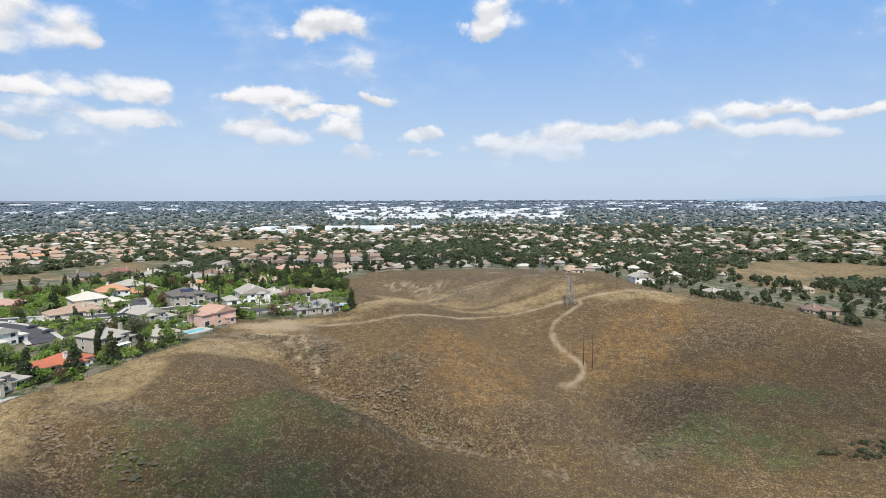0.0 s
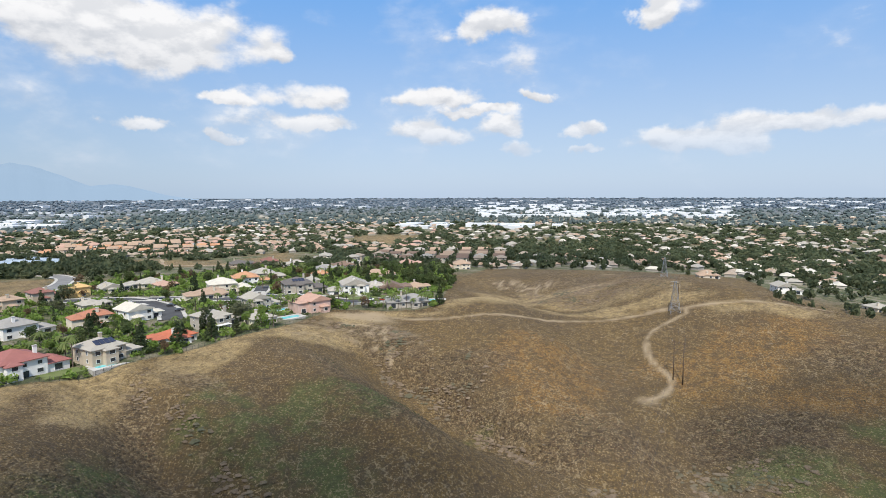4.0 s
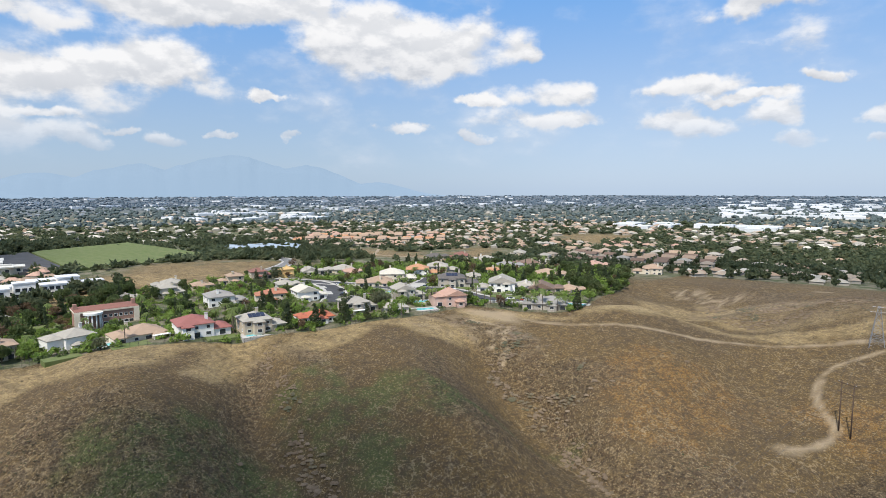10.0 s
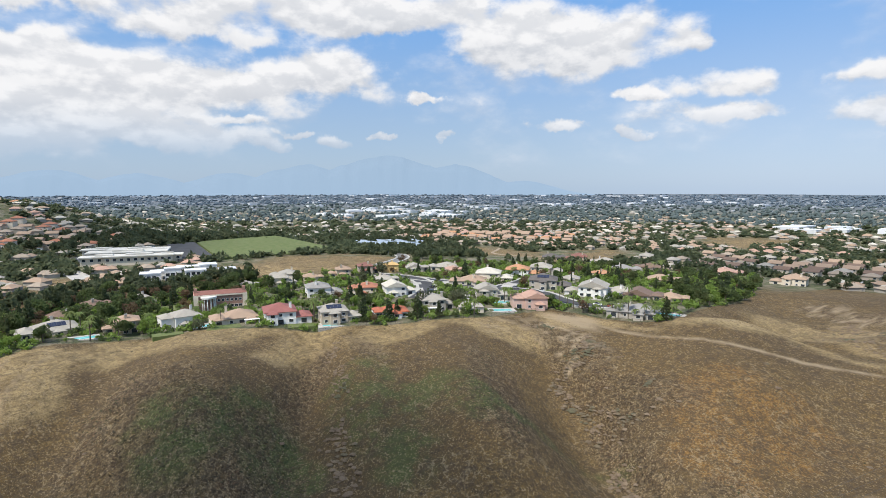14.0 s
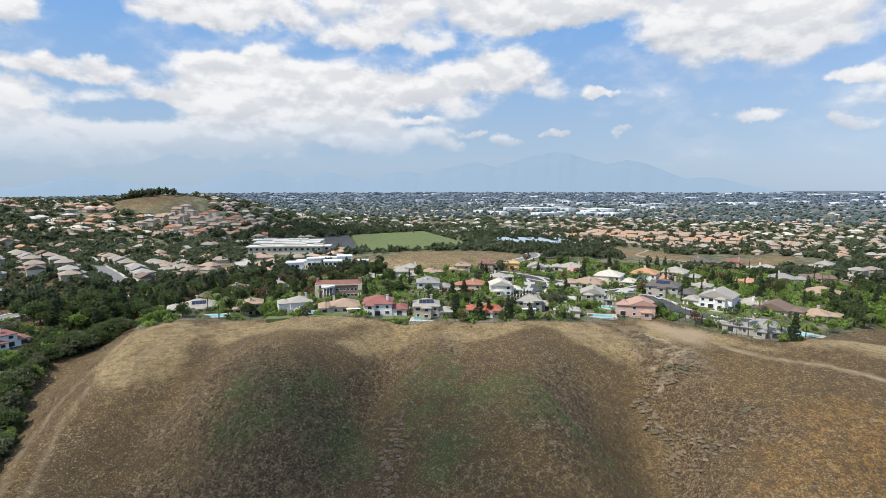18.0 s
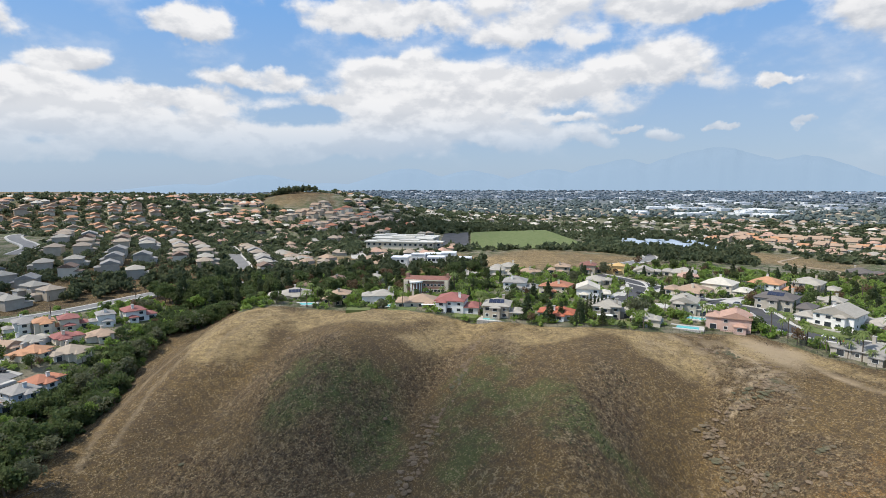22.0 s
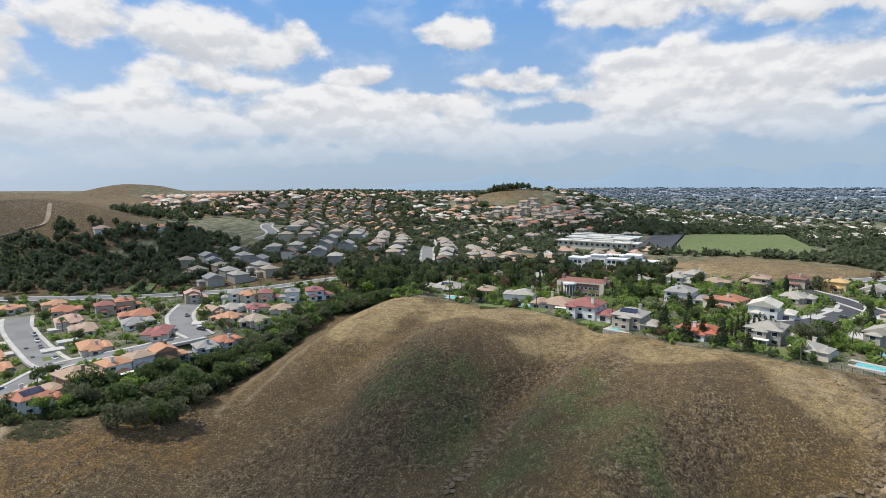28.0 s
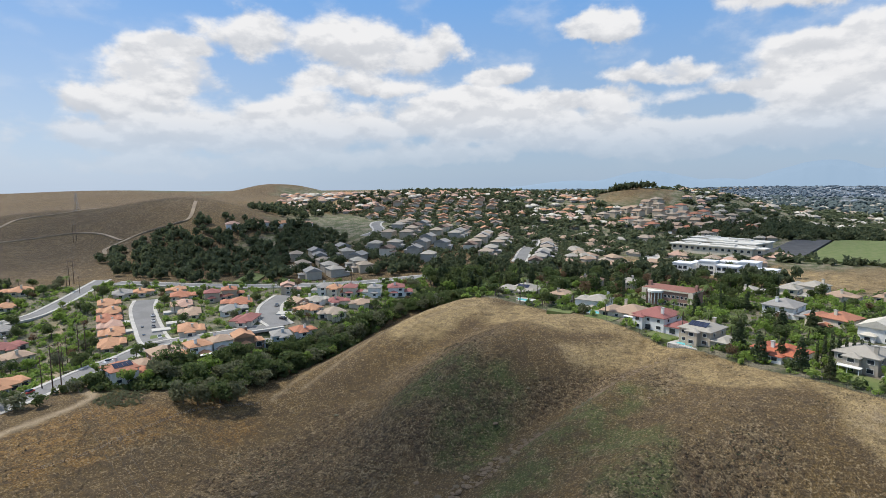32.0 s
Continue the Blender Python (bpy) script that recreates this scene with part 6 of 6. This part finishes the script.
def far_houses(name, n, az0, az1, r0, r1, seed, roofs, label, wall="far_wall"):
    x, y, r, rs = far_points(n, az0, az1, r0, r1, seed)
    ok = far_ok(x, y, 9)
    if r0 < 600:
        for l, w_ in ROADS:
            ok &= near_line(x, y, l) > w_ + 7
    x, y, r = x[ok], y[ok], r[ok]
    big = np.maximum(1, r / 1300) ** 0.6
    ob = scatter(name, [house_shape()], np.column_stack([x, y, land_z(x, y) - 0.3]), np.column_stack([rs.uniform(9, 13, len(x)) * big, rs.uniform(9, 12, len(x)) * big ** 0.3]), label, "houses", [wall] + ["tile_" + q for q in roofs])
    pick = rs.randint(1, len(roofs) + 1, len(x))
    mi = np.where(np.arange(14)[None] < 8, 0, pick[:, None]).ravel()
    ob.data.polygons.foreach_set("material_index", mi.astype(np.int32))


far_houses("far_houses", 420, 18, 62, 660, 1250, 2, ("tan", "tan", "greige", "tan", "pinktile", "grey"), "far tract of terracotta-roofed houses among trees")
# blue-grey tones for the farthest roofs and walls, distance haze painted in
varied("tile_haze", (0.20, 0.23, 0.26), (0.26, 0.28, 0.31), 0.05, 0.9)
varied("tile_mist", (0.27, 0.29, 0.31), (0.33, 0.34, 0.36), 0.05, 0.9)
far_houses("far_houses", 1500, -42, 112, 760, 1700, 3, ("grey", "tan", "cream", "greige", "grey"), "far scattered houses of the valley floor")
far_houses("far_houses", 900, -42, 112, 1700, 4800, 7, ("haze", "mist", "haze"), "small houses towards the horizon in haze-tinted colours", "tile_mist")
far_houses("far_houses", 640, 95, 140, 640, 1150, 4, ("tan", "orange", "cream", "pinktile"), "far hillside tract of tan-roofed houses")
far_houses("far_houses", 190, 84, 112, 400, 660, 8, ("grey", "greige", "tan", "tan", "pinktile"), "grey and tan roofed tract houses among street trees")
far_houses("far_houses", 150, -42, 0, 480, 900, 5, ("grey", "brown", "tan"), "scattered ranch houses among dark trees")
far_houses("far_houses", 150, -22, 20, 420, 800, 6, ("grey", "cream", "tan", "greige"), "scattered grey and tan houses among trees")

# white warehouses of the industrial belt
bm = bmesh.new()
box(bm, -0.5, 0.5, -0.5, 0.5, -0.3, 1)
for i in range(5):
    box(bm, -0.42 + i * 0.19, -0.36 + i * 0.19, -0.3, -0.2, 1.0, 1.05)
WARE = bpy.data.meshes.new("warehouse")
bm.to_mesh(WARE)
bm.free()
varied("pale_roof", (0.74, 0.75, 0.77), (0.56, 0.58, 0.60), 0.05, 0.7)
WARE.materials.append(MATS["pale_roof"])
rng = random.Random(8)
for az0, az1, r0, r1, n in ((-11, 14, 1450, 3900, 120), (-30, -8, 2300, 4300, 40), (50, 70, 1300, 2300, 30), (6, 24, 1000, 1250, 10), (20, 95, 2200, 4600, 60)):
    for _ in range(n):
        r = 1 / rng.uniform(1 / r1, 1 / r0)
        a = radians(rng.uniform(az0, az1))
        x, y = 60 - r * math.sin(a), 120 + r * math.cos(a)
        w, d = rng.uniform(28, 85) * max(1, r / 2800), rng.uniform(18, 42)
        ob = tagged(new("warehouse", WARE), "long flat white-roofed warehouse in the industrial belt", "warehouse", "warehouses")
        ob.matrix_basis = pose(x, y, gz(x, y), 0, 0, 4 + rng.choice((0, 90))) @ Matrix.Diagonal((w, d, rng.uniform(5.5, 8), 1))

# blue mountain ranges closing the valley, haze painted in as a pale blue glow
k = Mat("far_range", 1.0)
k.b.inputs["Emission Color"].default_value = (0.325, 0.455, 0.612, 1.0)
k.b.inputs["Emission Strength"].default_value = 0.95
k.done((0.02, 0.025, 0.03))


def mountain_range(peaks, r, seed, rough=0.07):
    """A range at r metres: each peak has its bearing to the left of +y, its height and its half width in degrees."""
    az0, az1 = min(p[0] - 2.6 * p[2] for p in peaks), max(p[0] + 2.6 * p[2] for p in peaks)
    n = int((az1 - az0) * 5)
    bm = bmesh.new()
    prev = None
    for i in range(n + 1):
        d = az0 + (az1 - az0) * i / n
        hh = max(h * math.exp(-0.5 * ((d - a) / w) ** 2) for a, h, w in peaks)
        hh *= 1 + rough * float(fbm(d / 2.6, 0.3 * seed, seed, 5))
        c, s_ = math.cos(radians(d)), math.sin(radians(d))
        row = [bm.verts.new((-q * s_, q * c, zz)) for q, zz in ((r - 260, 30), (r - 190, 52 + 0.30 * hh * (1 + 0.3 * float(vnoise(d * 1.7, 3.0, seed)))), (r - 90, 52 + 0.66 * hh * (1 + 0.25 * float(vnoise(d * 1.2, 5.0, seed)))), (r, 52 + hh), (r + 80, 20))]
        if prev:
            for j in range(4):
                bm.faces.new((prev[j], prev[j + 1], row[j + 1], row[j]))
        prev = row
    bmesh.ops.recalc_face_normals(bm, faces=bm.faces)
    tagged(part("mountain_range", bm, "far_range", smooth=True), "mountain range with a pale blue glow for haze", "mountains", kind="structure")


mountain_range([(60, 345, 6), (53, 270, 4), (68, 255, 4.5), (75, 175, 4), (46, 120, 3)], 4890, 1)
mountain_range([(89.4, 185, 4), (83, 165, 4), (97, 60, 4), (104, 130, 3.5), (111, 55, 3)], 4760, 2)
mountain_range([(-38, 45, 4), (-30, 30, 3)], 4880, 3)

# ---- fence, poles, wires, scrub on the hill ----
root = thing("fence", pose(0, 0, 0), "dark metal boundary fence along the ridge gardens", "fence")
bm = bmesh.new()
box(bm, -0.04, 0.04, -0.04, 0.04, -0.4, 1.7)
POST = bpy.data.meshes.new("post")
bm.to_mesh(POST)
bm.free()
POST.materials.append(MATS["dark_metal"])
run = 0.0
last = None
for a, b in zip(FENCE, FENCE[1:]):
    d = math.hypot(b[0] - a[0], b[1] - a[1])
    m = max(1, round(d / 2.6))
    for i in range(m):
        p = (a[0] + (b[0] - a[0]) * i / m, a[1] + (b[1] - a[1]) * i / m)
        p = (*p, gz(*p))
        put("post", POST, root, at=pose(*p))
        if last:
            bm = bmesh.new()
            for zz in (0.35, 1.5):
                tube(bm, (last[0], last[1], last[2] + zz), (p[0], p[1], p[2] + zz), 0.03, 0.03, 4)
            for q in range(1, 8):
                t = q / 8
                x, y, z = (last[k_] + (p[k_] - last[k_]) * t for k_ in range(3))
                tube(bm, (x, y, z + 0.2), (x, y, z + 1.55), 0.015, 0.015, 3)
            part("fence_panel", bm, "dark_metal", root)
        last = p

# low garden wall and the field fence by the path
root = thing("field_fence", pose(0, 0, 0), "old wire field fence with leaning wooden posts", "fence")
line = smooth_line([(34, 20), (22, 21), (8, 19), (-6, 16), (-18, 14), (-30, 16), (-44, 22)], 4)
bm = bmesh.new()
tube(bm, (0, 0, -0.3), (0.05, 0, 1.2), 0.08, 0.07, 6)
STAKE = bpy.data.meshes.new("post")
bm.to_mesh(STAKE)
bm.free()
STAKE.materials.append(MATS["pole_wood"])
last = None
for i, (x, y) in enumerate(line):
    p = (x, y, gz(x, y))
    put("post", STAKE, root, at=pose(*p, rng.uniform(-6, 6), rng.uniform(-6, 6), 0))
    if last:
        bm = bmesh.new()
        for zz in (0.5, 1.0):
            tube(bm, (last[0], last[1], last[2] + zz), (p[0], p[1], p[2] + zz), 0.02, 0.02, 3)
        part("wire", bm, "galvanised", root)
    last = p


def wire(p, q, sag, r=0.03, name="power_line", label="sagging power line between poles"):
    bm = bmesh.new()
    n = 14
    pts = [Vector(p).lerp(Vector(q), i / n) - Vector((0, 0, 4 * sag * (i / n) * (1 - i / n))) for i in range(n + 1)]
    for a, b in zip(pts, pts[1:]):
        tube(bm, a, b, r, r, 3)
    tagged(part(name, bm, "dark_metal"), label, "wire", "power lines")


def h_frame(x, y, turn, h, gap=4.2):
    """Two tall wooden poles with a double cross-arm and insulators."""
    z = gz(x, y)
    root = thing("utility_pole", pose(x, y, z, 0, 0, turn), "tall twin-pole wooden power line frame", "pole", "power poles")
    c, s = math.cos(radians(turn)), math.sin(radians(turn))
    for sx in (-gap / 2, gap / 2):
        zz = gz(x + sx * c, y + sx * s) - z
        bm = bmesh.new()
        tube(bm, (sx, 0, zz - 1), (sx, 0, h), 0.24, 0.15, 8)
        part("pole", bm, "pole_wood", root, smooth=True)
    for zz in (h - 0.6, h - 3.6):
        bm = bmesh.new()
        box(bm, -gap / 2 - 1.0, gap / 2 + 1.0, -0.32, -0.16, zz - 0.12, zz + 0.12)
        part("cross_arm", bm, "pole_wood", root)
    for sx in (-gap / 2 - 0.8, 0, gap / 2 + 0.8):
        bm = bmesh.new()
        tube(bm, (sx, -0.24, h - 0.5), (sx, -0.24, h - 0.1), 0.1, 0.06, 6)
        part("insulator", bm, "galvanised", root)
    return [(x + sx * c + 0.24 * s, y + sx * s - 0.24 * c, z + h - 0.1) for sx in (-gap / 2 - 0.8, 0, gap / 2 + 0.8)]


def lattice(x, y, turn, h, base=5.0):
    """A steel lattice tower: four legs, bracing, three arms."""
    z = gz(x, y)
    root = thing("lattice_tower", pose(x, y, z, 0, 0, turn), "grey steel lattice power tower on four legs", "tower", "power poles")
    t = 0.7
    for sx in (-1, 1):
        for sy in (-1, 1):
            bm = bmesh.new()
            tube(bm, (sx * base / 2, sy * base / 2, -1), (sx * t / 2, sy * t / 2, h), 0.12, 0.08, 5)
            part("leg", bm, "galvanised", root)
    n = 7
    for side in range(4):
        bm = bmesh.new()
        a, b = ((-1, -1), (1, -1), (1, 1), (-1, 1))[side], ((1, -1), (1, 1), (-1, 1), (-1, -1))[side]
        for i in range(n):
            w0, w1 = (base + (t - base) * i / n) / 2, (base + (t - base) * (i + 1) / n) / 2
            z0, z1 = h * i / n, h * (i + 1) / n
            tube(bm, (a[0] * w0, a[1] * w0, z0), (b[0] * w1, b[1] * w1, z1), 0.05, 0.05, 3)
            tube(bm, (b[0] * w0, b[1] * w0, z0), (a[0] * w1, a[1] * w1, z1), 0.05, 0.05, 3)
            tube(bm, (a[0] * w1, a[1] * w1, z1), (b[0] * w1, b[1] * w1, z1), 0.04, 0.04, 3)
        part("bracing", bm, "galvanised", root)
    tips = []
    for zz, l in ((h - 0.3, 2.2), (h - 2.3, 2.8)):
        bm = bmesh.new()
        tube(bm, (-l, 0, zz), (l, 0, zz), 0.08, 0.08, 5)
        part("arm", bm, "galvanised", root)
        tips += [(-l, zz), (l, zz)]
    c, s = math.cos(radians(turn)), math.sin(radians(turn))
    return [(x + u * c, y + u * s, z + v) for u, v in tips[:1] + [(0, h)] + tips[1:2]]


def single_pole(x, y, h, arms=True):
    root = thing("utility_pole", pose(x, y, gz(x, y), 0, 0, 30), "single dark wooden utility pole", "pole", "power poles")
    bm = bmesh.new()
    tube(bm, (0, 0, -1), (0, 0, h), 0.2, 0.12, 8)
    part("pole", bm, "pole_wood", root, smooth=True)
    if arms:
        bm = bmesh.new()
        box(bm, -1.3, 1.3, -0.25, -0.12, h - 0.9, h - 0.7)
        part("cross_arm", bm, "pole_wood", root)


A = h_frame(65.5, 249, -35, 17.5)
B = lattice(70, 306, 5, 15.5)
single_pole(73, 318, 12.6, False)
C = lattice(78, 440, 5, 15)
D = h_frame(7, -34, 30, 18)
E = h_frame(-19, -78, 30, 18)
F = h_frame(-75, -236, 30, 17)
G = h_frame(-143, -405, 30, 17)
G2 = lattice(-194, -528, 20, 22)
for p, q, sag in ((A, B, 1.2), (B, C, 3), (D, E, 2), (E, F, 5), (F, G, 4), (G, G2, 4)):
    for a, b in zip(p, q):
        wire(a, b, sag)
for a, b in zip(D, A):
    wire(a, b, 9)
for x, y, h in ((10, -40, 13), (-14, -82, 13), (-5, -62, 13), (-66, -200, 12), (-185, -70, 11), (-215, -40, 11)):
    single_pole(x, y, h)

# scrub and tufts on the open slopes
rs = np.random.RandomState(21)
n = 150000
x, y = rs.uniform(-185, 190, n), rs.uniform(0, 345, n)
ok = ~inside(x, y, PLATEAU)
for l, g in ((TRAIL, 3), (TRAIL_EAST, 3), (PATH_LOW, 3.2)):
    ok &= near_line(x, y, l) > g
x, y = x[ok], y[ok]
# scrub follows the scrub patches of the ground
ix, iy = np.clip(np.searchsorted(AX, x), 0, nx - 1), np.clip(np.searchsorted(AY, y), 0, ny - 1)
dens = np.clip(scrub, 0, 1)[iy, ix] * 0.5 + 0.06 + 0.12 * (fbm(x / 25, y / 25, 12) > 0.3)
keep = rs.uniform(size=len(x)) < dens * (1 - 0.85 * np.clip(straw, 0, 1)[iy, ix])
sx, sy = x[keep], y[keep]
hh = rs.uniform(0.2, 0.8, len(sx)) ** 1.5 * 0.75
k = Mat("scrub_leaf", 0.95)
c = k.mix(k.island(), (0.070, 0.053, 0.036), (0.125, 0.094, 0.060))
k.done(k.mix(k.ramp(k.noise(0.05, 3), 0.48, 0.66), c, (0.070, 0.075, 0.040)))
BRUSH = [clump(i + 50, 7, 0.38, [(0, 0, 0.35, 0.55, 0.38)]) for i in range(5)]
scatter("scrub", BRUSH, np.column_stack([sx, sy, land_z(sx, sy)]), np.column_stack([hh * 1.15, hh * 0.9]), "low dry grey-brown scrub bushes on the slope", "scrub", "scrub_leaf")
keep = rs.uniform(size=len(x)) < 0.20
tx, ty = x[keep], y[keep]
k = Mat("dry_tuft", 0.95)
k.done(k.mix(k.island(), (0.15, 0.108, 0.056), (0.28, 0.205, 0.112)))
hh = rs.uniform(0.25, 0.6, len(tx))
scatter("dry_grass", [clump(i + 70, 5, 0.36, [(0, 0, 0.25, 0.5, 0.2)]) for i in range(4)], np.column_stack([tx, ty, land_z(tx, ty)]), np.column_stack([hh * 1.0, hh * 0.7]), "tufts of dry straw-coloured grass", "grass", "dry_tuft")

# grey-brown brush: rounded bushes that crowd in the gullies and on the bank below the gardens


def mound(seed):
    """A bush: an uneven dome, about 1 m across."""
    bm = bmesh.new()
    bmesh.ops.create_icosphere(bm, subdivisions=2, radius=0.5)
    bmesh.ops.delete(bm, geom=[v for v in bm.verts if v.co.z < -0.2], context="VERTS")
    for v in bm.verts:
        v.co *= 1 + 0.34 * noise.fractal(v.co * 3.1 + Vector((seed * 5.7, 0, 0)), 1.0, 2.0, 3)
        v.co.z = v.co.z * 0.95 + 0.1
    bm.verts.index_update()
    v, f = np.array([q.co[:] for q in bm.verts]), np.array([[q.index for q in p.verts] for p in bm.faces])
    bm.free()
    return v, f


def brush_bank(x, y):
    return np.clip(blob(x, y, -56, 233, 32, 16, -12) + blob(x, y, -30, 226, 20, 14) + 0.7 * blob(x, y, 20, 370, 50, 22, -15) + 0.5 * blob(x, y, 80, 190, 18, 10), 0, 1)


rs = np.random.RandomState(33)
n = 120000
x, y = rs.uniform(-150, 150, n), rs.uniform(45, 420, n)
ix, iy = np.clip(np.searchsorted(AX, x), 0, nx - 1), np.clip(np.searchsorted(AY, y), 0, ny - 1)
gul = np.min([near_line(x, y, g[0]) for g in GULLIES[:2]], axis=0)
want = np.maximum(brush_bank(x, y) * 0.62, 0.5 * np.exp(-(gul / 3.2) ** 2)) * sstep(-0.35, 0.25, fbm(x / 9, y / 9, 31)) + 0.0008
ok = (rs.uniform(size=n) < want) & ~inside(x, y, PLATEAU) & (near_line(x, y, TRAIL) > 3) & (((np.clip(straw, 0, 1)[iy, ix] < 0.7) | (y > 335)))
x, y = x[ok], y[ok]
w = rs.uniform(0.8, 2.3, len(x))
k = Mat("brush", 0.95)
c = k.mix(k.island(), (0.165, 0.120, 0.078), (0.235, 0.175, 0.118))
c = k.mix(k.ramp(k.noise(0.07, 3), 0.50, 0.66), c, (0.105, 0.105, 0.062))
c = k.mix(k.ramp(k.noise(5.0, 4, 0.75), 0.46, 0.66, 0.0, 0.6), c, (0.070, 0.052, 0.034))
k.done(c, k.noise(5.0, 4, 0.75), 0.25, 1.0)
scatter("brush", [mound(i) for i in range(6)], np.column_stack([x, y, land_z(x, y) - 0.05]), np.column_stack([w, w * rs.uniform(0.30, 0.50, len(x))]), "rounded grey-brown brush crowding the gullies and banks", "brush", "brush")

# parked cars
def car(x, y, turn, colour):
    root = thing("car", pose(x, y, gz(x, y) + 0.25, 0, 0, turn), f"{colour} parked car by the kerb", "car", "parked cars")
    bm = bmesh.new()
    vs = box(bm, -2.2, 2.2, -0.9, 0.9, 0.3, 0.95)
    bmesh.ops.bevel(bm, geom=bm.edges[:], offset=0.12, segments=1, affect="EDGES")
    part("body", bm, "car_" + colour, root)
    bm = bmesh.new()
    vs = box(bm, -1.5, 1.1, -0.78, 0.78, 0.95, 1.5)
    for v in vs[4:]:
        v.co.x *= 0.72
        v.co.y *= 0.85
    part("cabin", bm, "glass", root)
    for sx in (-1.35, 1.35):
        for sy in (-0.85, 0.85):
            bm = bmesh.new()
            tube(bm, (sx, sy - 0.1, 0.32), (sx, sy + 0.1, 0.32), 0.32, 0.32, 10)
            wheel = part("wheel", bm, "dark_metal", root)
            bm = bmesh.new()
            s_ = math.copysign(0.012, sy)
            tube(bm, (sx, sy + (0.1 if sy > 0 else -0.1), 0.32), (sx, sy + (0.1 if sy > 0 else -0.1) + s_, 0.32), 0.19, 0.17, 8)
            part("rim", bm, "galvanised", wheel)


for nme, c in (("white", (0.7, 0.7, 0.7)), ("grey", (0.25, 0.26, 0.27)), ("black", (0.03, 0.03, 0.035)), ("red", (0.35, 0.04, 0.03))):
    k = Mat("car_" + nme, 0.25)
    k.done(c)
for i, (x, y, a) in enumerate(((-52, -72, 70), (-61, -96, 68), (-50, -84, 68), (-71, -116, 65), (-57, -100, 250), (-66, -106, 68), (-116, -62, 40), (-100, -36, 100), (-86, 284, 30), (-80, 288, 30), (-128, 286, -20), (-165, 275, 5), (-186, 250, 30), (-205, 264, 20), (15, -38, 30), (-20, -55, 20), (-148, 284, 20), (-172, 240, 50))):
    car(x, y, a, ("white", "grey", "black", "white", "red")[i % 5])
for i in range(26):
    car(-500 + (i % 13) * 2.9, 66 + 13 * (i // 13), 90, ("white", "grey", "black", "white", "red")[(i * 7) % 5])
